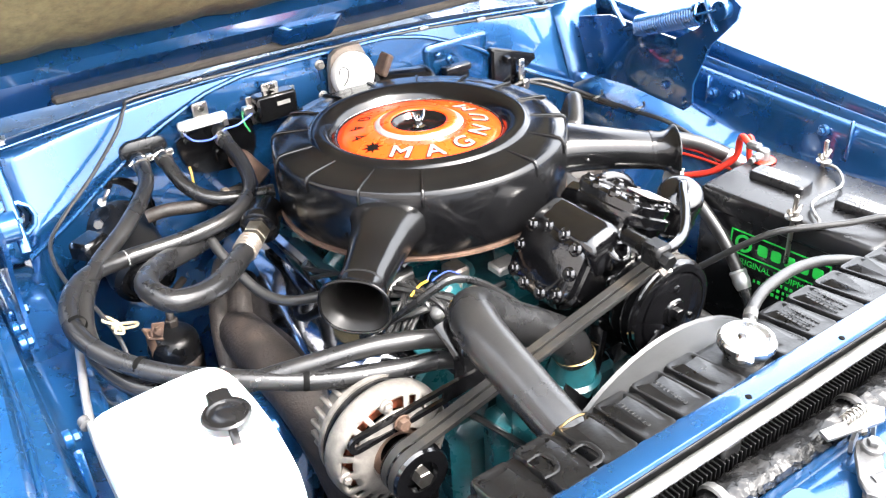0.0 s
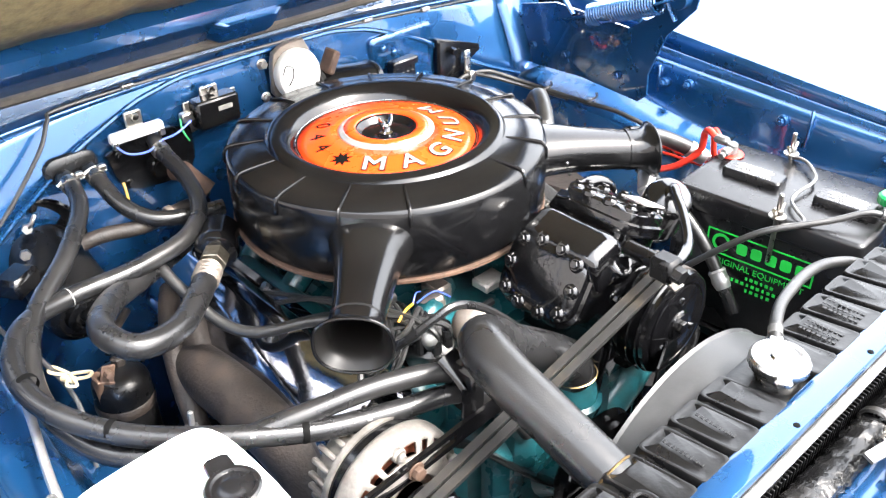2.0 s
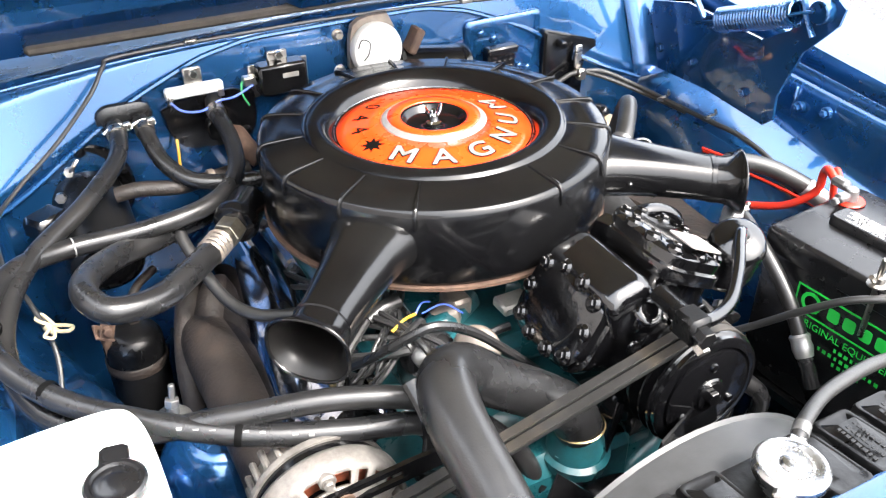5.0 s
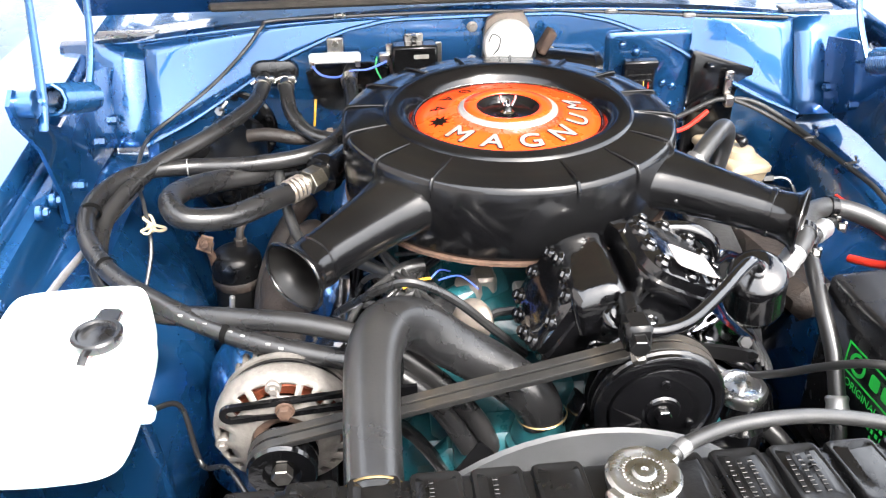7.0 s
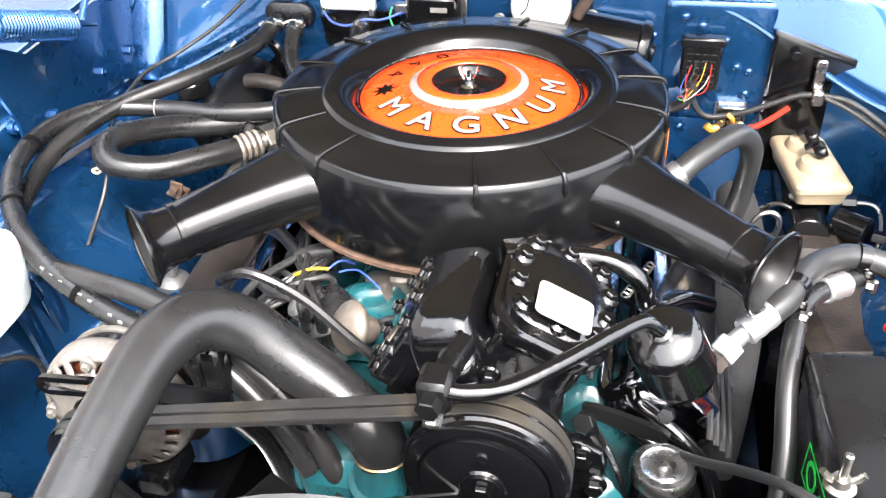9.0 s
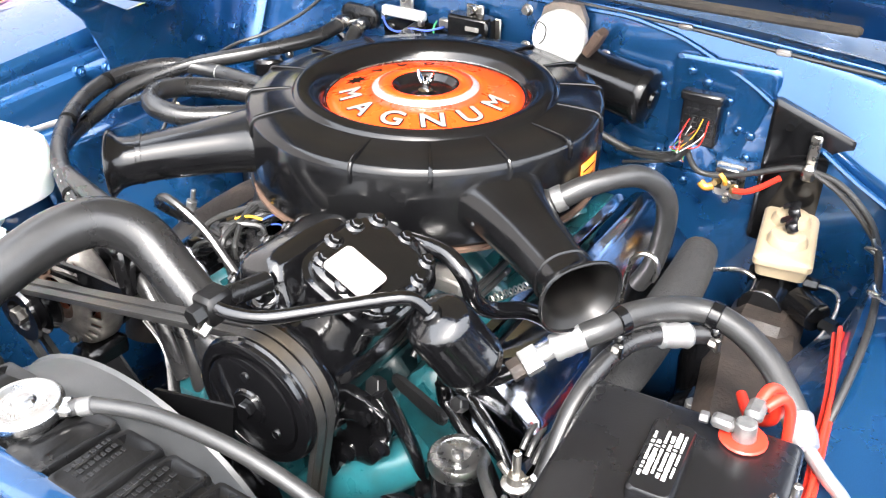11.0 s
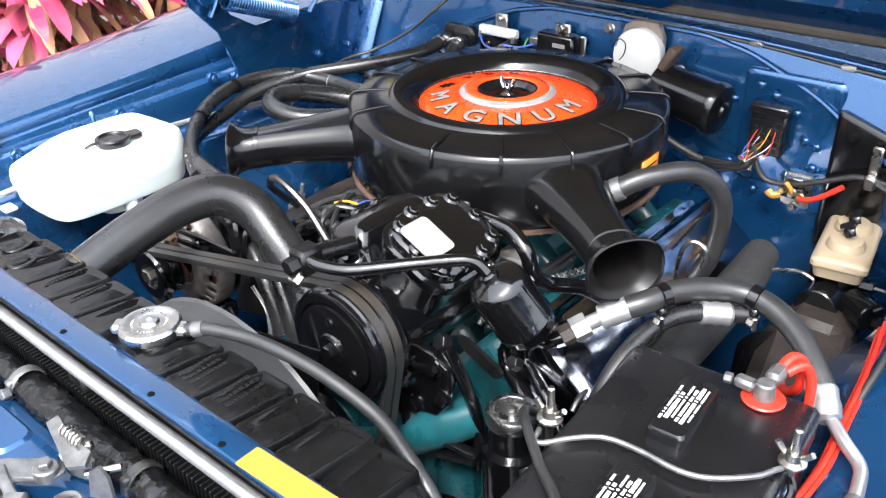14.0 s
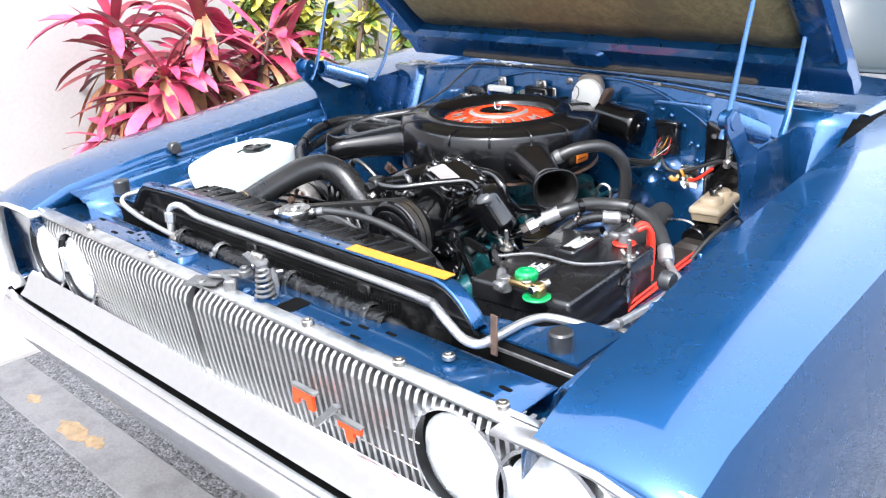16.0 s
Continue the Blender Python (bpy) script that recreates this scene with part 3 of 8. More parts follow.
# firewall: flat dash panel with a pressed arch above it
RIDGE = [(0, 0.985), (0.14, 0.984), (0.22, 0.968), (0.32, 0.928), (0.42, 0.868), (0.47, 0.842), (0.54, 0.815)]
RY = [(0, 0.313), (0.2, 0.312), (0.3, 0.304), (0.42, 0.29), (0.54, 0.25)]
DASHY = [(0, 0.30), (0.3, 0.30), (0.42, 0.29), (0.54, 0.25)]
xs = [i * 0.03 for i in range(-18, 19)]
# its upper hand's breadth leans back towards the cowl
rows = [[(x, lerp(DASHY, abs(x)) + (lerp(RY, abs(x)) - lerp(DASHY, abs(x))) * max(0, 1 - k / 0.09) + 0.001, max(0.3, lerp(RIDGE, abs(x)) - k)) for x in xs] for k in (0.0, 0.006, 0.03, 0.06, 0.085, 0.1, 0.2, 0.35, 0.5, 0.65)]
fw = part("firewall", G().sheet(rows), PAINT, car, "blue painted firewall", solid=0.003)
rows = []
for k in range(7):
    t = k / 6
    rows.append([(x, lerp(RY, abs(x)) * (1 - t) + 0.315 * t, lerp(RIDGE, abs(x)) * (1 - t) + (0.990 - 0.03 * (abs(x) / 0.55) ** 2) * t) for x in xs])
part("cowl_side", G().sheet(rows), PAINT, car, smooth=70, solid=0.003)
part("tag_plate", G().box((0.621, -0.388, 0.7625), (0.040, 0.088, 0.0016), 0.0005, Matrix.Rotation(-0.10, 4, "Y")), ALU, car, "blank aluminium tag plate")
part("flange", G().tube([(x, lerp(RY, abs(x)) - 0.003, lerp(RIDGE, abs(x))) for x in xs], 0.0045, 8, 2), PAINT, fw)
rows = [[(x, y, (0.990 - 0.03 * (abs(x) / 0.55) ** 2 if abs(x) <= 0.551 else 0.958) + dz) for x in [-0.66, -0.6] + xs + [0.6, 0.66]] for y, dz in ((0.313, -0.004), (0.316, 0.001), (0.33, 0.004), (0.35, 0.0), (0.39, -0.012), (0.60, -0.02), (0.72, 0.0))]
part("cowl", G().sheet(rows), PAINT, car, solid=0.003)
part("cowl_seal", G().box((0, 0.362, 1.0), (0.86, 0.014, 0.016), 0.005), SEAL, car, "weathered brown rubber cowl seal")
# plates closing the corners beside the hinges
for s in (-1, 1):
    part("corner_panel", G().sheet([[(s * x, 0.25 * (1 - t) + 0.315 * t - 0.004 * math.sin(t * 3.14), 0.812 * (1 - t) + 0.961 * t) for x in (0.532, 0.57, 0.61 + 0.045 * t)] for t in (0, 0.17, 0.33, 0.5, 0.67, 0.83, 1)]), PAINT, car, solid=0.003)
    g = G().prism([(0.0, 0.0), (0.09, 0.01), (0.095, 0.03), (0.0, 0.03)], 0.004, Matrix.Translation((s * 0.56 - 0.045, 0.318, 0.968)))
    part("hood_wedge", g, STEEL, car, "bare steel hood corner wedge")

# hood, open at a steep angle
TH = radians(46)
HY, HZ = 0.385, 0.985


def hood_pt(x, d, off=0.0):
    """A point of the hood: across, up along it from its rear edge, and off its underside."""
    return (x, HY - d * math.cos(TH) - off * math.sin(TH), HZ + d * math.sin(TH) - off * math.cos(TH))


rows = [[hood_pt(x, d, -0.03 - 0.012 * (1 - (x / 0.63) ** 2)) for x in (-0.63, -0.61, -0.45, -0.2, 0, 0.2, 0.45, 0.61, 0.63)] for d in (0, 0.02, 0.3, 0.6, 0.9, 1.15, 1.2)]
hood = part("hood", G().sheet(rows), PAINT, car, "open hood, blue outside, padded inside", solid=0.002)
for y0, y1, w in ((0.0, 0.11, 0.63), (1.09, 1.2, 0.63)):
    g = G().rings([[hood_pt(x, d, o) for d, o in ((y0, -0.028), (y0, -0.004), (y0 + 0.012, 0.006), ((y0 + y1) / 2, 0.0), (y1 - 0.014, 0.007), (y1, -0.004), (y1, -0.028))] for x in (-w, -w * 0.5, 0, w * 0.5, w)])
    part("hood_frame", g, PAINT, hood)
for s in (-1, 1):
    g = G().rings([[hood_pt(s * x, d, o) for x, o in ((0.63, -0.028), (0.63, -0.004), (0.62, 0.006), (0.6, 0.0), (0.565, 0.007), (0.55, -0.004), (0.55, -0.028))] for d in (0.11, 0.5, 0.8, 1.09)])
    part("hood_frame", g, PAINT, hood)
rows = []
for i in range(15):
    d = 0.112 + 0.972 * i / 14
    row = []
    for j in range(25):
        x = -0.548 + 1.096 * j / 24
        e = min(i, 14 - i, j, 24 - j)
        row.append(hood_pt(x, d, (-0.02, -0.004, 0.002)[min(e, 2)] - 0.006 * (math.sin(x * 26) ** 8 + math.sin(d * 14) ** 8)))
    rows.append(row)
part("insulation_pad", G().sheet(rows), PAD, hood, "mottled olive felt insulation pad", solid=0.006)
for x in (-0.42, -0.14, 0.14, 0.42):
    for d in (0.62,):
        part("pad_clip", G().rings([[hood_pt(x + u, d + v, o) for u, v in rect(0.05, 0.022, 0.006, 2)] for o in (-0.01, 0.003, 0.004)]), LATCH, hood)
part("latch_bracket", G().rings([[hood_pt(u, 0.06 + v, o) for u, v in rect(0.13 - 0.03 * k, 0.05, 0.012, 3)] for k, o in ((0, -0.004), (0, 0.004), (1, 0.014))]), PAINT, hood)

# radiator yoke
YX = [-0.48, -0.465, -0.455, -0.44, -0.42, -0.3, -0.1, 0.1, 0.3, 0.42, 0.44, 0.455, 0.47, 0.485, 0.497]
drop = lambda x: 0.062 * (max(0, abs(x - 0.01) - 0.405) / 0.085) ** 2  # noqa: E731
rows = [[(x, y, z - drop(x)) for x in YX] for y, z in ((-0.6515, 0.879), (-0.649, 0.882), (-0.63, 0.882), (-0.623, 0.878), (-0.622, 0.85))]
yoke = part("radiator_yoke", G().sheet(rows), PAINT, car, "blue painted radiator yoke bar", solid=0.003)
rows = [[(x, y, (z - drop(x)) if z > 0.85 else z) for x in YX] for y, z in ((-0.6515, 0.8755), (-0.646, 0.870), (-0.636, 0.858), (-0.633, 0.80), (-0.632, 0.70))]
yf = part("yoke_face", G().sheet(rows), TARRED, car, "black painted yoke front face", solid=0.003)
part("lip", G().tube([(-0.45, -0.637, 0.826), (0, -0.637, 0.826), (0.475, -0.637, 0.826)], 0.004, 8, 4), TARRED, yf)
for x, w in ((-0.38, 0.03), (-0.06, 0.03), (0.25, 0.03), (0.42, 0.03)):
    part("bracket", G().box((x, -0.639, 0.812), (w, 0.010, 0.03), 0.003), TARRED, yf)
g = G().prism(rect(0.212, 0.0235, 0.001, 1), 0.0008, Matrix.Translation((0.332, -0.6375, 0.8838)) @ Matrix.Rotation(0.03, 4, "Z"))
part("sticker", g, YELLOW, yoke, "yellow printed sticker")
for x in (-0.35, -0.05, 0.1, 0.2):
    part("hole_plug", G().cyl((x, -0.645, 0.8825), (x, -0.645, 0.8845), 0.0035, n=10), INKSHADE, yoke)

# upper front panel with latch, and the grille below
rows = []
for y, z in ((-0.69, 0.76), (-0.69, 0.797), (-0.694, 0.80), (-0.72, 0.8), (-0.74, 0.80), (-0.758, 0.80), (-0.765, 0.798)):
    rows.append([(x, y + (0.018 if x > 0.18 and y > -0.7 else 0), z) for x in (-0.66, -0.5, -0.34, -0.325, -0.2, 0, 0.17, 0.19, 0.35, 0.55, 0.66)])
panel = part("front_panel", G().sheet(rows), PAINT, car, "blue painted panel above the grille", solid=0.003)
# slots are flat black plates, their inner shade given as colour
for x, y in ((-0.56, -0.735), (-0.5, -0.715), (-0.4, -0.74), (-0.37, -0.72), (0.3, -0.725), (0.33, -0.715), (0.38, -0.705), (0.345, -0.745), (0.61, -0.72), (0.6, -0.745)):
    part("slot", G().prism(rect(0.022, 0.007, 0.0034, 3), 0.0006, Matrix.Translation((x, y, 0.8018))), INKSHADE, panel, "black plate painted as the shade in a slot")
# the panel is not cut here: black stands in for the hole's shade
part("opening", G().prism(rect(0.04, 0.044, 0.008, 3), 0.0008, Matrix.Translation((0.18, -0.73, 0.8015))), INKSHADE, panel, "black plate painted as the shade in a hole")
for x, y in ((0.503, -0.712), (0.26, -0.765), (0.46, -0.765), (0.64, -0.762), (-0.2, -0.765), (-0.45, -0.765)):
    part("screw", G().cyl((x, y, 0.805), (x, y, 0.8135), 0.0095, n=14).hexa((x, y, 0.8135), (x, y, 0.816), 0.005), STEEL, panel)
rows = [[(x, y, z) for x in (-0.70, -0.4, -0.05, -0.03, 0.3, 0.70)] for y, z in ((-0.756, 0.802), (-0.758, 0.805), (-0.772, 0.804), (-0.780, 0.801), (-0.782, 0.796))]
for x0, x1, y0, y1, zz in ((-0.335, -0.125, -0.754, -0.702, 0.812), (-0.115, -0.03, -0.745, -0.70, 0.805)):
    rs = []
    for k, z in ((0, 0.7995), (0.35, zz - 0.002), (0.5, zz)):
        rs.append([((x0 + x1) / 2 + u, (y0 + y1) / 2 + v, z) for u, v in rect(x1 - x0 - 0.02 * k, y1 - y0 - 0.02 * k, 0.012, 4)])
    part("raised_pad", G().rings(rs), PAINT, panel)
part("pressed_ridge", G().tube([(-0.30, -0.742, 0.8115), (-0.19, -0.742, 0.8115), (-0.165, -0.728, 0.8115), (-0.18, -0.713, 0.8115), (-0.22, -0.713, 0.8115)], 0.0035, 8, 5, flat=0.5), PAINT, panel)
# round holes, again black discs coloured as the shade inside
for x, y in ((-0.315, -0.73), (-0.30, -0.718), (-0.29, -0.736), (-0.155, -0.738), (-0.285, -0.747)):
    part("slot", G().cyl((x, y, 0.8118), (x, y, 0.8126), 0.004, n=12), INKSHADE, panel, "black plate painted as the shade in a slot")
part("grille_moulding", G().sheet(rows), MOULD, car, "dull bright-metal grille top moulding", solid=0.002)
grille = part("grille", G().sheet([[(x, y, z) for x in (-0.71, 0, 0.71)] for y, z in ((-0.765, 0.80), (-0.76, 0.7), (-0.755, 0.60))]), INKSHADE, car, "silver grille of many fine upright bars", solid=0.003)
LAMPX = (-0.690, -0.540, 0.572, 0.722)
prof = [(-0.782, 0.799), (-0.798, 0.786), (-0.803, 0.772), (-0.799, 0.735), (-0.792, 0.675), (-0.782, 0.615)]


def bar_piece(z0, z1):
    """One grille bar between two heights."""
    pts = [(y, z) for y, z in prof if z1 < z < z0]
    at = lambda z: lerp([(b, a) for a, b in reversed(prof)], z)  # noqa: E731
    pts = [(at(z0), z0)] + pts + [(at(z1), z1)]
    return G().rings([[(-0.0033, y, z), (0.0033, y, z), (0.0033, y + 0.016, z), (-0.0033, y + 0.016, z)] for y, z in pts])


first = {}
for k in range(-46, 46):
    x = k * 0.01515 + 0.0075
    if k == -2:
        continue
    near = min(abs(x - lx) for lx in LAMPX)
    spans = [(0.799, 0.615)]
    if near < 0.084:
        r = math.sqrt(0.084 ** 2 - near ** 2)
        spans = [(0.799, 0.697 + r), (0.697 - r, 0.615)]
    for z0, z1 in spans:
        if z0 - z1 < 0.006:
            continue
        key = (round(z0, 3), round(z1, 3))
        if key not in first:
            first[key] = ob = part("bar", bar_piece(z0, z1), GRILLEB, grille, smooth=0)
        else:
            ob = bpy.data.objects.new("bar", first[key].data)
            scene.collection.objects.link(ob)
            ob.parent = grille
        ob.location = (x, 0.022 * (abs(x) / 0.6) ** 1.3, 0)
for z in (0.655, 0.70, 0.745):
    part("tie_bar", G().box((0, -0.775, z), (1.0, 0.003, 0.002), 0.0008), STEEL, grille)
part("lower_moulding", G().rings([[(x, y, z) for y, z in ((-0.775, 0.628), (-0.786, 0.622), (-0.795, 0.606), (-0.804, 0.592), (-0.8155, 0.5805), (-0.775, 0.565), (-0.745, 0.60))] for x in (-0.80, -0.4, 0, 0.4, 0.80)]), CHROMEB, car, "bright lower grille moulding")
for s in (-1, 1):
    for lx in LAMPX:
        if lx * s < 0:
            continue
        c = (lx, -0.742, 0.697)
        lamp = part("headlight", G().lathe([(0.083, 0.0), (0.088, 0.012), (0.085, 0.034), (0.0797, 0.0355), (0.0797, 0.034)], c, (0, -1, 0), 36, False), CHROMEB, car, "round sealed-beam headlight in a bright bezel")
        # black ring puts the shade between bezel and lens into colour
        part("recess", G().lathe([(0.0795, 0.0345), (0.0775, 0.026), (0.0765, 0.018)], c, (0, -1, 0), 36, False), SATIN, lamp, "bezel recess with its shade painted black")
        part("lens", G().lathe([(0.0765, 0.018), (0.066, 0.027), (0.045, 0.034), (0.02, 0.037), (0.001, 0.0375)], c, (0, -1, 0), 36), LENS, lamp)
    # fender front cap round the lamps
    rows = [[(s * x, y, z) for x, z in ((0.655, 0.798), (0.72, 0.803), (0.80, 0.801), (0.87, 0.788), (0.905, 0.76), (0.915, 0.68), (0.905, 0.60), (0.86, 0.575))] for y in (-0.775, -0.79, -0.806)]
    part("lamp_surround", G().sheet(rows), GRILLEB, car, solid=0.006)
    part("lamp_panel", G().sheet([[(s * x, y, z) for x in (0.66, 0.78, 0.88, 0.908)] for y, z in ((-0.772, 0.806), (-0.752, 0.7), (-0.752, 0.60), (-0.752, 0.57))]), CHROMEB, car, solid=0.003)
# badge of red and bright shapes
badge = part("badge", G().prism([(-0.036, -0.026), (-0.022, -0.026), (0.032, 0.026), (0.018, 0.026)], 0.008, facing((0.345, -0.806, 0.70), (0, -1, 0))), MOULD, grille, "red and bright metal badge")
for cx, cz, sh in ((0.297, 0.712, [(-0.03, -0.016), (-0.019, -0.016), (-0.013, -0.002), (0.003, -0.002), (0.007, -0.016), (0.019, -0.016), (0.018, 0.014), (-0.026, 0.014)]), (0.395, 0.694, [(-0.006, -0.016), (0.007, -0.016), (0.010, 0.002), (0.025, 0.003), (0.026, 0.014), (-0.024, 0.014), (-0.023, 0.003), (-0.009, 0.002)])):
    M = facing((cx, -0.807, cz), (0, -1, 0))
    part("red_block", G().prism(sh, 0.006, M), ORANGE, badge, smooth=0)
    part("bright_edge", G().prism([(-0.027, 0.0142), (0.0275, 0.0142), (0.030, 0.019), (-0.027, 0.019)], 0.009, M), MOULD, badge, smooth=0)
# bumper: bright blade wrapped round the corners
rows = []
for x in [-0.965, -0.955, -0.93, -0.88, -0.8, -0.6, -0.3, 0, 0.3, 0.6, 0.8, 0.88, 0.93, 0.955, 0.965]:
    ax = abs(x)
    y0 = -0.811 - 0.012 * (1 - (x / 0.965) ** 2) + (0.24 * ((ax - 0.86) / 0.105) ** 2.2 if ax > 0.86 else 0)
    rows.append([(x, y0 + dy, z) for dy, z in ((0.012, 0.55), (0.0, 0.568), (-0.003, 0.573), (-0.008, 0.574), (-0.0125, 0.570), (-0.0135, 0.566), (-0.0125, 0.5625), (-0.0135, 0.5605), (-0.0175, 0.559), (-0.024, 0.548), (-0.030, 0.532), (-0.033, 0.515), (-0.032, 0.500), (-0.026, 0.487), (-0.010, 0.478), (0.03, 0.474))])
part("bumper", G().sheet(rows), CHROMEB, car, "chrome front bumper blade", solid=0.004)
# solid black filler: the shade of the open gap, put in as colour
part("gap_shade", G().rings([[(x, y, z) for y, z in ((-0.775, 0.545), (-0.815, 0.543), (-0.815, 0.556), (-0.775, 0.562))] for x in (-0.84, 0, 0.84)]), INKSHADE, car, "black block painted as the shade in the gap above the bumper")
part("valance", G().sheet([[(x, y, z) for x in (-0.9, 0, 0.9)] for y, z in ((-0.765, 0.56), (-0.77, 0.47), (-0.735, 0.43))]), INKSHADE, car, solid=0.003)
# cabin behind the hood
rows = [[(x, 0.74 + 0.05 * (1 - (x / 0.62) ** 2) * -1 + k * 0.42, 0.97 + k * 0.38) for x in (-0.62 + 0.1 * k, -0.3, 0, 0.3, 0.62 - 0.1 * k)] for k in (0, 0.5, 1)]
part("windscreen", G().sheet(rows), GLASS, car, "tinted windscreen", solid=0.005)
rows = [[(x, y, z - 0.03 * (x / 0.5) ** 2) for x in (-0.56, -0.3, 0, 0.3, 0.56)] for y, z in ((1.14, 1.345), (1.3, 1.37), (2.0, 1.37), (2.6, 1.2), (3.0, 0.95), (3.9, 0.92), (4.0, 0.6))]
part("roof", G().sheet(rows), PAINT, car, solid=0.004)
for s in (-1, 1):
    part("pillar", G().tube([(s * 0.64, 0.72, 0.96), (s * 0.585, 0.95, 1.17), (s * 0.545, 1.16, 1.345)], 0.022, 8, 4), CHROMEB, car)
    rows = [[(s * x, y, lerp(TOP, y) + dz) for x, dz in ((0.62, 0.02), (0.9, 0), (0.945, -0.12), (0.945, -0.35), (0.90, -0.66))] for y in (0.905, 2, 3, 3.95)]
    part("door_side", G().sheet(rows), PAINT, car, solid=0.004)
    for y in (-0.03, 2.9):
        wheel = part("wheel", G().lathe([(0.19, -0.09), (0.31, -0.085), (0.335, -0.06), (0.335, 0.06), (0.31, 0.085), (0.19, 0.09)], (s * 0.80, y, 0.335), (s, 0, 0), 40), TYRE, car, "black tyre on a steel rim")
        part("rim", G().lathe([(0.188, 0.05), (0.17, 0.07), (0.1, 0.05), (0.06, 0.085), (0.001, 0.09)], (s * 0.80, y, 0.335), (s, 0, 0), 32), CHROMEB, wheel)
part("underbody", G().box((0, 1.75, 0.27), (1.7, 4.0, 0.04), 0.01), INKSHADE, car, "dark underbody")
part("frame_rail", G().box((-0.36, -0.05, 0.36), (0.09, 0.75, 0.12), 0.01), SATIN, car)
part("frame_rail", G().box((0.36, -0.05, 0.36), (0.09, 0.75, 0.12), 0.01), SATIN, car)

# ---- engine ----
engine = thing("engine", "turquoise painted V8 engine block with chrome valve covers", "engine", (0, 0, 0.5))
part("block", G().box((0, 0, 0.50), (0.34, 0.62, 0.30), 0.02).box((0, -0.05, 0.66), (0.26, 0.5, 0.12), 0.02), TURQ, engine)
g = G().box((0, 0, 0.745), (0.22, 0.46, 0.05), 0.012).box((0, 0.0, 0.79), (0.13, 0.18, 0.06), 0.01)
for y in (-0.17, -0.06, 0.06, 0.17):
    for s in (-1, 1):
        part("intake_runner", G().tube([(s * 0.03, y * 0.8, 0.775), (s * 0.09, y, 0.768), (s * 0.15, y, 0.725)], [0.022, 0.02, 0.02], 10, 4), TURQ, engine)
part("intake_manifold", g, TURQ, engine)
part("carburettor", G().box((0, 0, 0.83), (0.13, 0.16, 0.05), 0.008).cyl((0, 0, 0.82), (0, 0, 0.87), 0.055), ALU, engine, "cast aluminium carburettor")
for s in (-1, 1):
    m = Matrix.Rotation(radians(42) * s, 4, "Y")
    part("cylinder_head", G().box((s * 0.19, 0, 0.665), (0.16, 0.50, 0.09), 0.012, m), TURQ, engine)
    g = G()
    rs = []
    for w, l, h in ((0.145, 0.50, 0.0), (0.145, 0.50, 0.006), (0.125, 0.485, 0.008), (0.12, 0.48, 0.04), (0.108, 0.468, 0.054), (0.085, 0.445, 0.06)):
        rs.append([Matrix.Translation((s * 0.225, 0.0, 0.695)) @ m @ Vector((x, y, h)) for x, y in rect(w, l, 0.018, 4)])
    cover = part("valve_cover", g.rings(rs), COVERC, engine, "chrome valve cover")
    for y in (-0.2, -0.07, 0.07, 0.2):
        p = Matrix.Translation((s * 0.225, y, 0.695)) @ m
        part("bolt", G().hexa(p @ Vector((0.066, 0, 0.006)), p @ Vector((0.066, 0, 0.014)), 0.006), STEEL, cover)
    # exhaust manifold log with outlet
    if s < 0:
        g = G().tube([(-0.317, 0.066, 0.690), (-0.317, 0.060, 0.691), (-0.317, 0.045, 0.693), (-0.316, -0.014, 0.697), (-0.313, -0.085, 0.697), (-0.311, -0.155, 0.689), (-0.308, -0.222, 0.651), (-0.306, -0.25, 0.60)], [0.015, 0.027, 0.0345, 0.0375, 0.038, 0.037, 0.035, 0.031], 20, 5)
    else:
        g = G().tube([(0.325, 0.17, 0.735), (0.33, 0.09, 0.725), (0.325, -0.03, 0.705), (0.31, -0.15, 0.665), (0.30, -0.2, 0.60)], [0.024, 0.029, 0.03, 0.027, 0.024], 16, 5)
    man = part("exhaust_manifold", g, IRON if s < 0 else FOAM, engine, "dark heat-stained exhaust manifold")
    if s < 0:
        part("heat_riser", G().tube([(-0.285, 0.16, 0.745), (-0.315, 0.11, 0.735), (-0.338, 0.06, 0.705), (-0.352, 0.01, 0.665), (-0.355, -0.03, 0.60)], 0.0155, 12, 5), IRON, man)
        part("runner", G().tube([(-0.25, 0.115, 0.70), (-0.283, 0.10, 0.725), (-0.305, 0.06, 0.712), (-0.316, 0.03, 0.70)], [0.018, 0.019, 0.021, 0.022], 12, 5), IRON, man)
    for y in (-0.12, 0.0, 0.12):
        part("runner", G().tube([(s * 0.25, y, 0.64), (s * 0.30, y, 0.665), (s * 0.315, y + 0.01, 0.692)], 0.021, 10, 4), IRON, man)
for k, (x, z, y1) in enumerate(((0.285, 0.716, 0.18), (0.292, 0.709, 0.06), (0.299, 0.702, -0.04), (0.306, 0.694, -0.14), (0.150, 0.778, 0.16), (0.157, 0.785, 0.05), (0.164, 0.779, -0.06))):
    part("plug_lead", G().tube([(x, -0.252, z - 0.012), (x, -0.225, z), (x + 0.002 * (k % 2), -0.12, z + 0.001), (x - 0.001, (y1 - 0.08) / 2, z), (x, y1 - 0.02, z), (x + (0.02 if k < 4 else -0.01), y1, z - 0.02)], 0.0036, 8, 4), RUBBERG, engine)
# timing cover, water pump and thermostat housing
g = G().box((0, -0.325, 0.54), (0.26, 0.05, 0.28), 0.015).box((-0.02, -0.335, 0.665), (0.18, 0.07, 0.1), 0.018)
g.lathe([(0.07, 0), (0.075, 0.02), (0.05, 0.05), (0.03, 0.08), (0.028, 0.10)], (0, -0.33, 0.60), (0, -1, 0), 24)
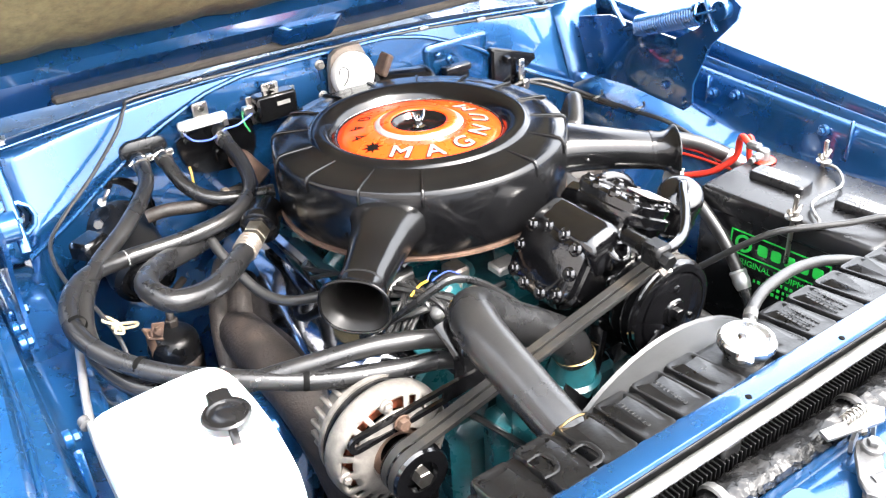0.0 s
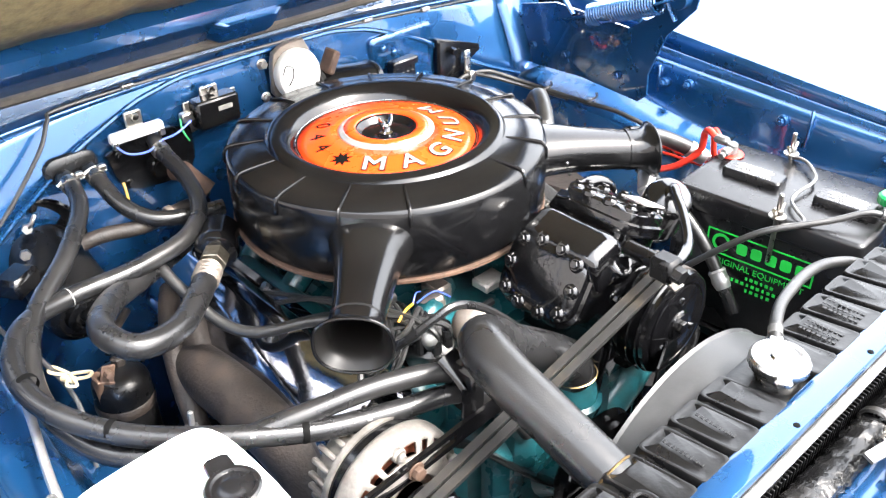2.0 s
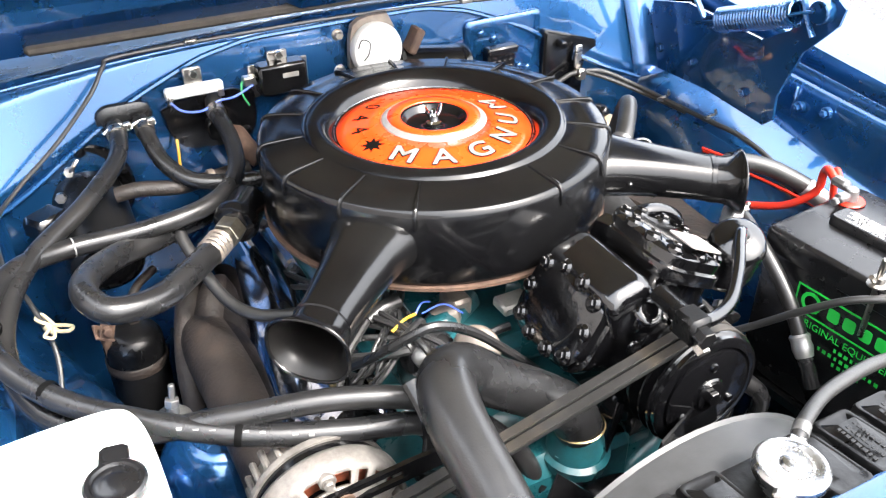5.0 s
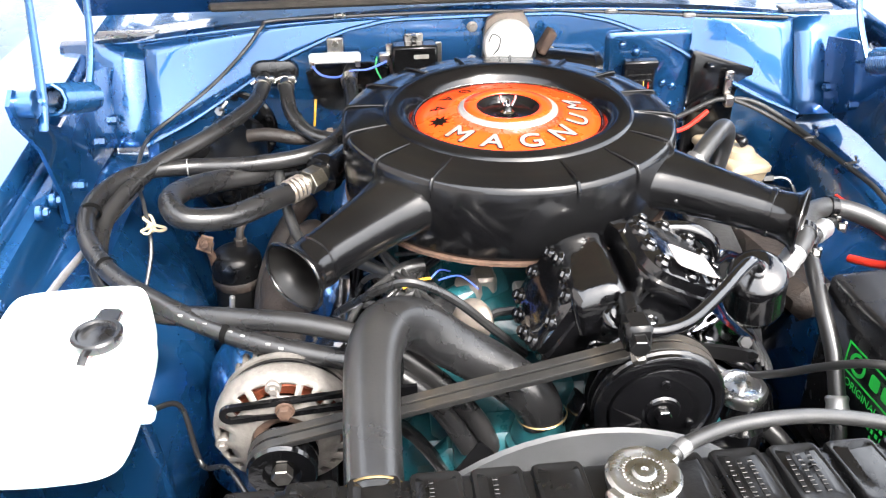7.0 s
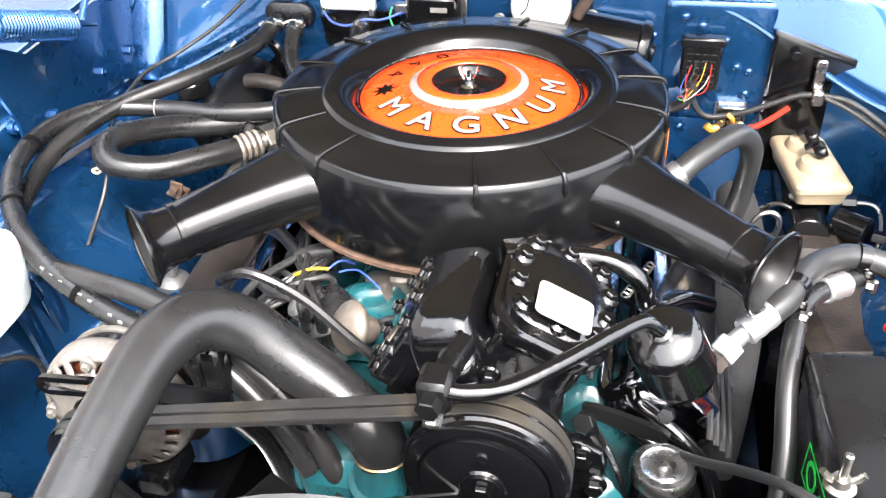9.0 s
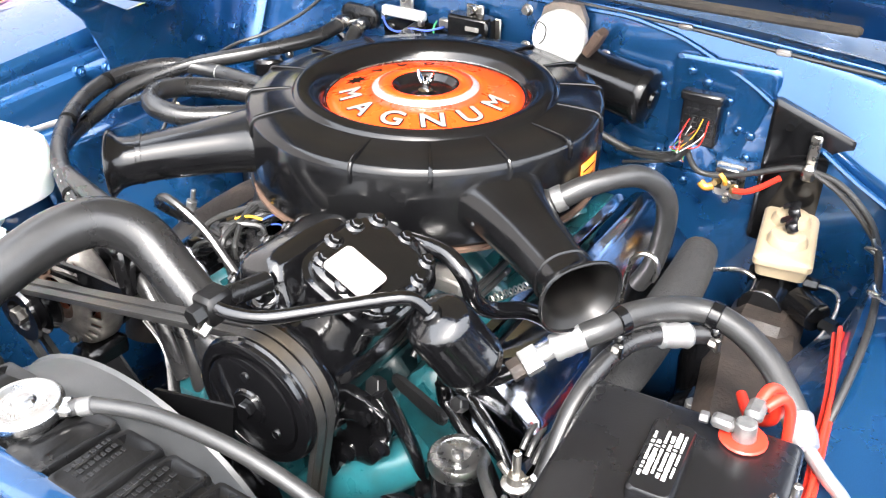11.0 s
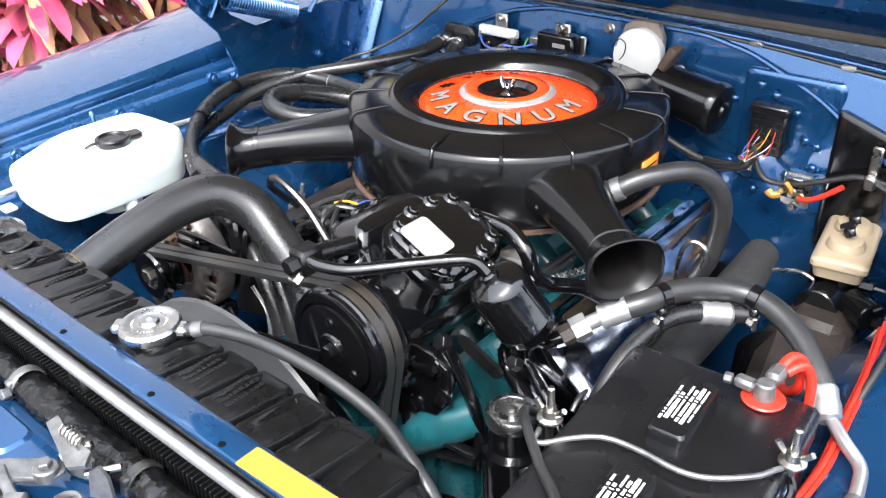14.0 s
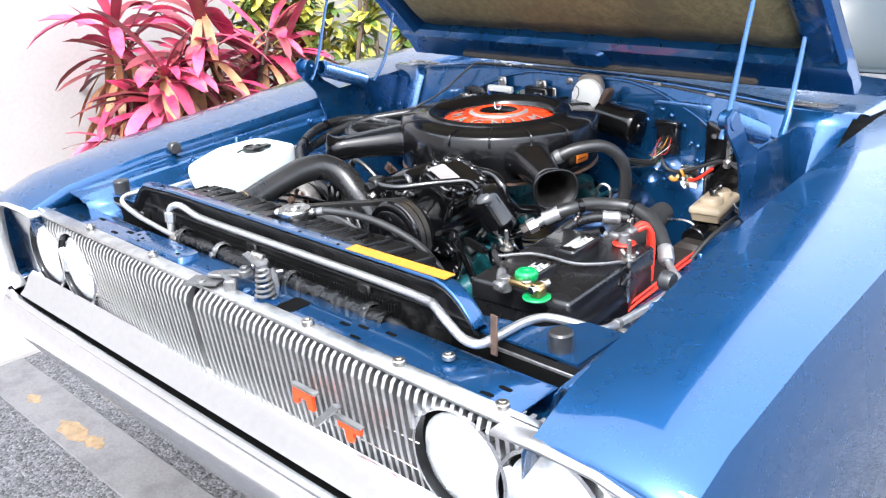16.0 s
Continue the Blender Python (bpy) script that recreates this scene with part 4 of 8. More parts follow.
g.tube([(0.06, -0.34, 0.6), (0.14, -0.345, 0.66), (0.19, -0.31, 0.69)], 0.028, 12, 4)
part("water_pump", g, TURQ, engine)
g = G().lathe([(0.038, 0), (0.039, 0.012), (0.033, 0.016), (0.03, 0.03), (0.024, 0.045), (0.023, 0.06)], (-0.014, -0.358, 0.70), (0.0, -0.06, 1), 24)
for a in (20, 200):
    g.hexa((-0.012 + 0.03 * math.cos(radians(a)), -0.355 + 0.03 * math.sin(radians(a)), 0.712), (-0.012 + 0.03 * math.cos(radians(a)), -0.356 + 0.03 * math.sin(radians(a)), 0.722), 0.006)
part("thermostat_housing", g, TURQ, engine)
part("pump_pulley", G().lathe([(0.03, 0), (0.074, 0.002), (0.077, 0.006), (0.068, 0.013), (0.077, 0.020), (0.068, 0.027), (0.077, 0.034), (0.05, 0.036), (0.02, 0.04)], (0, -0.385, 0.61), (0, -1, 0), 36), GLOSSB, engine, "black water pump pulley")
part("pump_bracket", G().tube([(0.10, -0.355, 0.69), (0.16, -0.348, 0.668), (0.215, -0.338, 0.655)], 0.009, 8, 4, flat=0.5).tube([(0.09, -0.358, 0.63), (0.15, -0.352, 0.64), (0.215, -0.34, 0.65)], 0.009, 8, 4, flat=0.5).tube([(0.12, -0.352, 0.70), (0.135, -0.36, 0.64), (0.13, -0.365, 0.57)], 0.010, 8, 4, flat=0.5), SATIN, engine, "black steering pump bracket")
part("crank_pulley", G().lathe([(0.03, 0), (0.085, 0.002), (0.088, 0.01), (0.078, 0.018), (0.088, 0.026), (0.078, 0.034), (0.088, 0.042), (0.05, 0.046), (0.02, 0.05)], (0, -0.375, 0.44), (0, -1, 0), 32), GLOSSB, engine)
part("coil_spring", G().tube([(0.19 + 0.0045 * math.cos(k * 0.7) * 1.0 + k * 0.0003, -0.16 + k * 0.0007, 0.80 + 0.0045 * math.sin(k * 0.7)) for k in range(90)], 0.0011, 5, 1), STEEL, engine, "thin return spring")
part("throttle_bracket", G().box((0.13, -0.15, 0.80), (0.05, 0.03, 0.02), 0.003), ALU, engine)
part("choke_bracket", G().box((-0.0, -0.2, 0.80), (0.04, 0.03, 0.014), 0.003), ALU, engine)

# distributor and its leads
dist = thing("distributor", "black distributor with grimy leads and an aged zinc vacuum can", "distributor", (-0.10, -0.20, 0.76))
part("body", G().lathe([(0.018, -0.08), (0.02, -0.03), (0.036, -0.02), (0.036, 0.0)], (-0.115, -0.205, 0.755), (-0.2, -0.35, 1), 24), ALU, dist)
part("cap", G().lathe([(0.037, 0), (0.037, 0.012), (0.033, 0.03), (0.022, 0.036), (0.01, 0.037)], (-0.115, -0.205, 0.755), (-0.2, -0.35, 1), 24), RUBBER, dist, "black moulded cap")
can_ = part("vacuum_can", G().lathe([(0.010, -0.034), (0.014, -0.03), (0.016, -0.016), (0.025, -0.010), (0.028, -0.006), (0.0285, -0.003), (0.027, 0.0), (0.022, 0.005), (0.008, 0.009), (0.001, 0.0095)], (-0.08, -0.252, 0.797), (-0.55, -0.5, 0.45), 28), CAN, dist, "aged zinc vacuum can")
part("nipple", G().tube([(-0.06, -0.23, 0.78), (-0.045, -0.225, 0.788), (-0.02, -0.225, 0.79)], 0.0055, 8, 4), RUBBER, can_)
part("choke_stove", G().lathe([(0.016, 0), (0.018, 0.003), (0.018, 0.03), (0.012, 0.034)], (-0.085, -0.155, 0.775), (0.9, -0.2, 0.15), 18).box((-0.05, -0.15, 0.785), (0.03, 0.035, 0.025), 0.004), CAN, dist, "brown-stained zinc housing")
rn = random.Random(9)
for i in range(6):
    a = 1.2 + i * math.pi / 4
    p = Vector((-0.122 + 0.024 * math.cos(a), -0.216 + 0.024 * math.sin(a), 0.785))
    y = (-0.2, -0.12, -0.05, 0.03, 0.1, 0.18)[i]
    end = Vector((-0.225, y - 0.02, 0.715))
    pts = [p, p + Vector((-0.004, 0.002, 0.026)), Vector((-0.155 + rn.uniform(-0.012, 0.012), -0.215 + 0.012 * i, 0.815 + rn.uniform(-0.01, 0.008))), Vector((-0.19, (y - 0.2) / 2, 0.785 + rn.uniform(-0.012, 0.012))), end]
    part("lead", G().tube(pts, 0.0038, 7, 5), RUBBERG, dist)
    part("boot", G().tube([p - Vector((0, 0, 0.008)), p + Vector((-0.001, 0, 0.018))], 0.0068, 9, 2), RUBBER, dist)
part("boot", G().tube([(-0.125, -0.148, 0.813), (-0.147, -0.151, 0.811), (-0.168, -0.158, 0.806)], [0.0105, 0.0095, 0.007], 12, 4), RUBBERG, dist)
for pts, mt, r in (([(-0.155, -0.196, 0.812), (-0.137, -0.19, 0.818), (-0.120, -0.184, 0.816)], YELW, 0.0019), ([(-0.12, -0.184, 0.816), (-0.108, -0.176, 0.822), (-0.095, -0.17, 0.815)], BLUEW, 0.0012), ([(-0.11, -0.18, 0.81), (-0.085, -0.185, 0.818), (-0.062, -0.19, 0.80)], BLUEW, 0.0011),
                   ([(-0.235, -0.2, 0.785), (-0.205, -0.262, 0.845), (-0.175, -0.285, 0.876), (-0.148, -0.291, 0.884), (-0.106, -0.288, 0.859), (-0.062, -0.29, 0.817), (-0.02, -0.285, 0.77)], RUBBER, 0.0052),
                   ([(-0.168, -0.158, 0.806), (-0.205, -0.185, 0.79), (-0.228, -0.21, 0.765)], RUBBERG, 0.0045), ([(-0.22, -0.16, 0.77), (-0.175, -0.215, 0.80), (-0.15, -0.225, 0.805), (-0.125, -0.22, 0.79)], RUBBERG, 0.0055), ([(-0.16, -0.1, 0.80), (-0.06, -0.125, 0.815), (0.02, -0.14, 0.80)], RUBBER, 0.003)):
    part("wire", G().tube(pts, r, 8, 6), mt, dist)

part("condenser_can", G().lathe([(0.004, -0.004), (0.008, -0.003), (0.0105, 0.0), (0.0105, 0.048), (0.009, 0.051), (0.004, 0.052)], (-0.140, -0.236, 0.802), (0.40, 0.42, -0.81), 22), LATCH, dist, "grey canister")
part("strap", G().lathe([(0.0107, 0.018), (0.0118, 0.020), (0.0118, 0.030), (0.0107, 0.032)], (-0.140, -0.236, 0.802), (0.40, 0.42, -0.81), 22, False), SATIN, dist)
for k in range(7):
    a = 0.7 * k
    part("lead", G().tube([(-0.118 + 0.012 * math.cos(a), -0.120 + 0.008 * math.sin(a), 0.80), (-0.135 + 0.01 * math.cos(a * 1.7), -0.150 - 0.006 * k, 0.806 + 0.004 * math.sin(a)), (-0.165 - 0.004 * k, -0.185 - 0.008 * k, 0.800 - 0.003 * k), (-0.200, -0.205 + 0.02 * math.sin(a * 2), 0.775 - 0.004 * k), (-0.222, -0.18 + 0.05 * k, 0.735)], 0.0032, 7, 5), RUBBER if k % 2 else RUBBERG, dist)

# ---- air cleaner ----
ac = thing("air_cleaner", "round satin-black air cleaner with two snorkels and orange top", "air cleaner", (0, 0, 0.85))
ZB, R = 0.853, 0.2195
part("housing", G().lathe([(0.05, ZB - 0.002), (R - 0.012, ZB), (R - 0.002, ZB + 0.002), (R, ZB + 0.006), (R + 0.001, 0.90), (R, 0.942), (R - 0.002, 0.947), (R - 0.006, 0.9505), (0.19, 0.9535), (0.165, 0.9555), (0.163, 0.957), (0.161, 0.960), (0.156, 0.9625), (0.146, 0.9625), (0.137, 0.9585), (0.130, 0.950), (0.126, 0.943), (0.10, 0.942)], (0, 0, 0), n=96), SATIN, ac)
part("gasket", G().lathe([(R - 0.004, ZB - 0.006), (R + 0.0015, ZB - 0.005), (R + 0.0015, ZB - 0.001), (R - 0.004, ZB)], (0, 0, 0), n=80, caps=False), RUST, ac, "thin rusty base rim")
part("base_pan", G().lathe([(0.06, ZB - 0.03), (0.16, ZB - 0.02), (R - 0.006, ZB - 0.004), (R - 0.006, ZB)], (0, 0, 0), n=64), SATIN, ac)
part("trim_ring", G().lathe([(0.1215, 0.9415), (0.1245, 0.9428), (0.1256, 0.9442), (0.1252, 0.9415)], (0, 0, 0), n=80, caps=False), DULL, ac, "thin bright trim ring")


def cone_z(r):
    return lerp([(0.038, 0.958), (0.044, 0.9595), (0.058, 0.9585), (0.064, 0.9555), (0.075, 0.9525), (0.122, 0.9425)], r)


part("top_plate", G().lathe([(r, cone_z(r)) for r in (0.1225, 0.11, 0.095, 0.083, 0.0665)], (0, 0, 0), n=80, caps=False), ORANGE, ac, "orange top plate", solid=0.0008)
part("grey_ring", G().lathe([(0.0665, cone_z(0.0665)), (0.064, 0.9562), (0.0595, 0.9585), (0.058, 0.9592)], (0, 0, 0), n=64, caps=False), SILVER, ac, solid=0.0006)
part("top_ring", G().lathe([(0.058, 0.9592), (0.05, 0.9602), (0.045, 0.9600), (0.0415, 0.9585)], (0, 0, 0), n=64, caps=False), ORANGE, ac, solid=0.0006)
part("centre_dish", G().lathe([(0.0425, 0.9585), (0.040, 0.956), (0.034, 0.949), (0.02, 0.9475), (0.001, 0.9475)], (0, 0, 0), n=48, caps=False), SATIN, ac, solid=0.0006)
wing = part("wing_nut", G().lathe([(0.009, 0), (0.0095, 0.003), (0.006, 0.005), (0.006, 0.013), (0.003, 0.0135), (0.003, 0.02)], (0, 0, 0.9475), n=16), CHROME, ac, "chrome wing nut")
for s in (-1, 1):
    part("ear", G().tube([(s * 0.004, 0, 0.957), (s * 0.009, 0, 0.966), (s * 0.0105, 0, 0.974)], [0.003, 0.0038, 0.002], 8, 4, flat=0.6), CHROME, wing)
# radial ribs that fold over the shoulder
for k in range(16):
    a = radians(-55 - 22.5 * k)
    if k == 2:
        continue
    d = Vector((math.cos(a), math.sin(a), 0))
    part("rib", G().tube([d * 0.166 + Vector((0, 0, 0.9555)), d * 0.19 + Vector((0, 0, 0.9543)), d * 0.212 + Vector((0, 0, 0.952)), d * (R - 0.001) + Vector((0, 0, 0.946)), d * (R + 0.0012) + Vector((0, 0, 0.936)), d * (R + 0.0005) + Vector((0, 0, 0.928))], [0.0012, 0.002, 0.0022, 0.0026, 0.0026, 0.002], 8, 4), SATIN, ac)
# lettering laid round the cone
for i, ch in enumerate("MAGNUM"):
    a = radians(-139.3 + 29.3 * i)
    d = Vector((math.cos(a), math.sin(a), 0))
    nrm = Vector((d.x * 0.21, d.y * 0.21, 1)).normalized()
    for off, sz, mt, lb, grow in ((0.0009, 0.038, INKSHADE, "", 0.0019), (0.0015, 0.038, SILVER, "silver letter", 0.0006)):
        m = facing(d * 0.0945 + Vector((0, 0, cone_z(0.0945) + off)), nrm, -d) @ Matrix.Diagonal((1.12, 1.0, 1, 1))
        g = G()
        for k in range(8):
            u = k * math.pi / 4
            one = letters(ch, sz, 0.0002, m @ Matrix.Translation((grow * math.cos(u), grow * math.sin(u), 0.00002 * k)))
            g.add(one.v, one.f)
        part("letter", g, mt, ac, lb, smooth=0)
star = []
for k in range(16):
    r = 0.015 if k % 2 == 0 else 0.0075
    star.append((r * math.cos(k * math.pi / 8), r * math.sin(k * math.pi / 8)))
for ang in (-168,):
    d = Vector((math.cos(radians(ang)), math.sin(radians(ang)), 0))
    part("star", G().prism(star, 0.0006, facing(d * 0.0945 + Vector((0, 0, cone_z(0.0945) + 0.0004)), (d.x * 0.21, d.y * 0.21, 1), -d)), INKSHADE, ac)
for ang in (165, 143, 121):
    d = Vector((math.cos(radians(ang)), math.sin(radians(ang)), 0))
    part("mark", letters("440"[(165 - ang) // 22], 0.032, 0.0003, facing(d * 0.0945 + Vector((0, 0, cone_z(0.0945) + 0.0006)), (d.x * 0.21, d.y * 0.21, 1), -d)), INKSHADE, ac, smooth=0)
for ang, ln in ((-44.5, 0.385), (-135.5, 0.378)):
    a = radians({-44.5: -34.3}.get(ang, -135.5))
    d, sd = Vector((math.cos(a), math.sin(a), 0)), Vector((-math.sin(a), math.cos(a), 0))
    rs = []
    for t, w, h, z in ((0.195, 0.054, 0.036, 0.902), (0.215, 0.051, 0.0355, 0.902), (0.222, 0.047, 0.0342, 0.902), (0.25, 0.0405, 0.032, 0.900), (0.29, 0.0345, 0.0298, 0.896), (0.33, 0.0305, 0.028, 0.892), (0.345, 0.0298, 0.0276, 0.890), (0.3455, 0.031, 0.0288, 0.890), (0.351, 0.031, 0.0288, 0.8895), (0.352, 0.0298, 0.0276, 0.889), (0.364, 0.0305, 0.028, 0.888), (0.373, 0.0335, 0.0298, 0.887), (0.3785, 0.0385, 0.0332, 0.8865), (0.3815, 0.0425, 0.0362, 0.8865), (0.3835, 0.0432, 0.0368, 0.8865), (0.3848, 0.0428, 0.0365, 0.8865), (0.3845, 0.0418, 0.0356, 0.8865), (0.3815, 0.0396, 0.0338, 0.8865), (0.377, 0.0345, 0.0302, 0.8868), (0.370, 0.0308, 0.0276, 0.8876), (0.362, 0.0288, 0.0264, 0.8882), (0.345, 0.0282, 0.0260, 0.890), (0.33, 0.0285, 0.0260, 0.892), (0.29, 0.0318, 0.0275, 0.896), (0.24, 0.039, 0.030, 0.90)):
        ring = []
        for j in range(32):
            u = 2 * math.pi * j / 32
            cu, su = math.cos(u), math.sin(u)
            e = 0.84
            ring.append(d * t + sd * (w * math.copysign(abs(cu) ** e, cu)) + Vector((0, 0, z + h * math.copysign(abs(su) ** e, su))))
        rs.append(ring)
    sn = part("snorkel", G().rings(rs[:16], caps=False), SATIN, ac, "flared black intake snorkel")
    part("throat", G().rings(rs[15:], caps=False), DUSTY, sn, "dusty inside of the snorkel mouth")
    lip = [(d * 0.3842 + sd * (0.0428 * math.copysign(abs(math.cos(u)) ** 0.84, math.cos(u))) + Vector((0, 0, 0.8865 + 0.0364 * math.copysign(abs(math.sin(u)) ** 0.84, math.sin(u))))) for u in [2 * math.pi * j / 48 for j in range(48)]]
    mid = sum(lip, Vector()) / 48
    part("rolled_lip", G().rings([[p + 0.0021 * (math.cos(v) * (p - mid).normalized() + math.sin(v) * d) for v in [2 * math.pi * k / 8 for k in range(8)]] for p in lip], loop=True), SATIN, sn)
    part("rivet", G().lathe([(0.004, 0), (0.003, 0.002), (0.001, 0.003)], d * 0.245 + sd * -0.047 + Vector((0, 0, 0.90)), -sd, 10), SATIN, ac)
a0 = radians(2)
rows = [[((R + 0.0022) * math.cos(a0 + u), (R + 0.0022) * math.sin(a0 + u), z) for u in (-0.10, -0.05, 0, 0.05, 0.1)] for z in (0.872, 0.89, 0.912)]
part("sticker", G().sheet(rows), ORLABEL, ac, "orange service sticker", solid=0.0006)
for k in range(3):
    rows = [[((R + 0.0030) * math.cos(a0 + u), (R + 0.0030) * math.sin(a0 + u), 0.879 + k * 0.011 + z) for u in (-0.08, -0.03, 0.02, 0.05 + 0.01 * k)] for z in (0, 0.002)]
    part("print", G().sheet(rows), INKSHADE, ac, solid=0.0003)

# ---- hoses and pipes ----
def hose(name, pts, r, material, label, category="hose", n=14, sub=7, clamps=(), ends=()):
    root = thing(name, label, category, pts[0])
    part("tube", G().tube(pts, r, n, sub), material, root)
    for p, w, rr, mt, nm in clamps:
        p, w = Vector(p), Vector(w).normalized()
        part(nm, G().lathe([(rr * 0.9, -0.006), (rr, -0.0055), (rr, 0.0055), (rr * 0.9, 0.006)], p, w, 20), mt, root)
    return root


up = hose("radiator_hose", [(-0.197, -0.556, 0.849), (-0.197, -0.515, 0.861), (-0.196, -0.47, 0.873), (-0.192, -0.41, 0.885), (-0.176, -0.365, 0.884), (-0.146, -0.340, 0.864), (-0.108, -0.338, 0.832), (-0.063, -0.344, 0.801), (-0.028, -0.358, 0.775), (-0.014, -0.362, 0.745)], [0.0255, 0.0258, 0.026, 0.0272, 0.0278, 0.0275, 0.0265, 0.0265, 0.027, 0.026], RHOSE, "thick black moulded upper radiator hose", n=24, sub=8)
part("spring_clamp", G().lathe([(0.0268, -0.0012), (0.028, 0), (0.0268, 0.0012)], (-0.197, -0.549, 0.851), (0, 0.96, 0.28), 28, False), BRASS, up, "wire hose clamp")
part("spring_clamp", G().lathe([(0.027, -0.0012), (0.0285, 0), (0.027, 0.0012)], (-0.0145, -0.362, 0.749), (0.1, -0.1, -1), 28, False), BRASS, up, "wire hose clamp")

LOOP = [(-0.363, 0.203, 0.890), (-0.419, 0.124, 0.879), (-0.490, 0.048, 0.867), (-0.528, -0.032, 0.850), (-0.531, -0.100, 0.830), (-0.505, -0.175, 0.822), (-0.440, -0.236, 0.828), (-0.352, -0.270, 0.838), (-0.262, -0.294, 0.840), (-0.184, -0.318, 0.826), (-0.126, -0.335, 0.784), (-0.084, -0.35, 0.734), (-0.061, -0.36, 0.679)]
h = hose("heater_hose", [(-0.347, 0.285, 0.905), (-0.348, 0.252, 0.900)] + LOOP, 0.0118, RUBBER, "black heater hose looping along the inner fender", clamps=(((-0.348, 0.262, 0.902), (0.02, -0.95, -0.15), 0.0135, STEEL, "clamp"),))
second = [(-0.205, 0.296, 0.914), (-0.211, 0.262, 0.905), (-0.208, 0.205, 0.883), (-0.224, 0.144, 0.865), (-0.273, 0.094, 0.858), (-0.357, 0.073, 0.857), (-0.442, 0.070, 0.859), (-0.507, 0.036, 0.869), (-0.542, -0.031, 0.869), (-0.539, -0.103, 0.860), (-0.495, -0.179, 0.848), (-0.422, -0.244, 0.840), (-0.340, -0.286, 0.823), (-0.257, -0.312, 0.812), (-0.182, -0.330, 0.802), (-0.127, -0.348, 0.758), (-0.093, -0.358, 0.702)]
h = hose("heater_hose", second, 0.0118, RUBBER, "black heater hose curving back to the heater core", clamps=(((-0.211, 0.262, 0.905), (0.0, -0.95, -0.3), 0.0135, STEEL, "clamp"),))
part("paint_mark", G().lathe([(0.0121, -0.0009), (0.0122, 0.0009)], (-0.442, 0.070, 0.859), (-0.98, -0.15, 0.05), 20, False), FADED, h, solid=0.0003)
for p, w in (((-0.541, -0.062, 0.867), (0.05, -1, -0.1)), ((-0.502, -0.168, 0.850), (0.55, -0.82, -0.1)), ((-0.352, -0.281, 0.826), (0.9, -0.42, -0.15))):
    part("tie_band", G().lathe([(0.0122, -0.0035), (0.0130, 0), (0.0122, 0.0035)], p, w, 20, False), INKSHADE, h)
for k in range(9):
    t = k / 8
    p = Vector((-0.40, -0.2575, 0.8355)).lerp(Vector((-0.29, -0.3035, 0.8165)), t)
    if k not in (3, 6):
        part("print", G().box(p + Vector((-0.002, -0.0088, 0.0072)), (0.0055, 0.0026, 0.0026), 0.0003, Matrix.Rotation(-0.40, 4, "Z")), FADED, h, smooth=0)
hose("heater_hose", [(-0.312, 0.285, 0.905), (-0.311, 0.255, 0.897), (-0.302, 0.215, 0.870), (-0.275, 0.185, 0.85), (-0.23, 0.17, 0.842), (-0.18, 0.16, 0.84)], 0.0115, RUBBER, "short black heater hose to the water valve", clamps=(((-0.311, 0.262, 0.90), (0, -0.95, -0.3), 0.0135, STEEL, "clamp"),))
hose("vacuum_hose", [(-0.318, 0.085, 0.835), (-0.313, 0.055, 0.818), (-0.293, -0.005, 0.782), (-0.265, -0.047, 0.774), (-0.216, -0.089, 0.787), (-0.181, -0.129, 0.796), (-0.165, -0.15, 0.80)], 0.0078, RUBBERG, "thin black vacuum hose under the air cleaner snorkel", n=12)
brk = thing("hose_bracket", "black steel bracket holding the heater hoses", "bracket", (-0.19, -0.325, 0.79))
part("strap", G().tube([(-0.182, -0.312, 0.846), (-0.178, -0.345, 0.822), (-0.18, -0.348, 0.785)], 0.016, 10, 4, flat=0.4).box((-0.176, -0.333, 0.812), (0.02, 0.05, 0.065), 0.004), SATIN, brk)
# suction hose that folds back on itself beside the valve cover
suc = hose("refrigerant_hose", [(-0.294, 0.010, 0.844), (-0.326, -0.025, 0.847), (-0.373, -0.066, 0.850), (-0.423, -0.078, 0.859), (-0.444, -0.053, 0.867), (-0.439, -0.010, 0.862), (-0.404, 0.042, 0.848), (-0.350, 0.081, 0.836), (-0.288, 0.116, 0.831), (-0.239, 0.154, 0.821)], 0.0155, RUBBER, "thick black refrigerant hose folded in a loop")
for k in range(4):
    part("ferrule", G().lathe([(0.0158, -0.0035), (0.0178, 0), (0.0158, 0.0035)], (-0.298 + k * 0.0054, 0.006 + k * 0.006, 0.844), (0.67, 0.74, 0), 20, False), CAN, suc, "crimped aluminium ferrule")
part("stem", G().cyl((-0.281, 0.024, 0.844), (-0.266, 0.040, 0.845), 0.009), PIPE, suc)
part("nut", G().hexa((-0.274, 0.030, 0.845), (-0.254, 0.052, 0.846), 0.0185), CADMIUM, suc, "large hexagon fitting nut")
part("valve_body", G().lathe([(0.018, -0.004), (0.027, 0.0), (0.0295, 0.006), (0.029, 0.014), (0.026, 0.018), (0.0255, 0.050), (0.02, 0.058)], (-0.256, 0.050, 0.846), (0.62, 0.74, 0.10), 28), SATIN, suc, "black valve body")

# engine's breather hose on the driver side of the air cleaner
br = hose("breather_hose", [(0.198, -0.080, 0.893), (0.226, -0.091, 0.904), (0.253, -0.067, 0.919), (0.289, -0.024, 0.922), (0.311, 0.009, 0.894), (0.315, 0.027, 0.849), (0.307, 0.029, 0.788), (0.29, 0.033, 0.749)], 0.0125, RUBBERG, "grey-black rubber breather hose", clamps=(((0.230, -0.088, 0.906), (0.75, 0.45, 0.45), 0.0145, LATCH, "clamp"),))
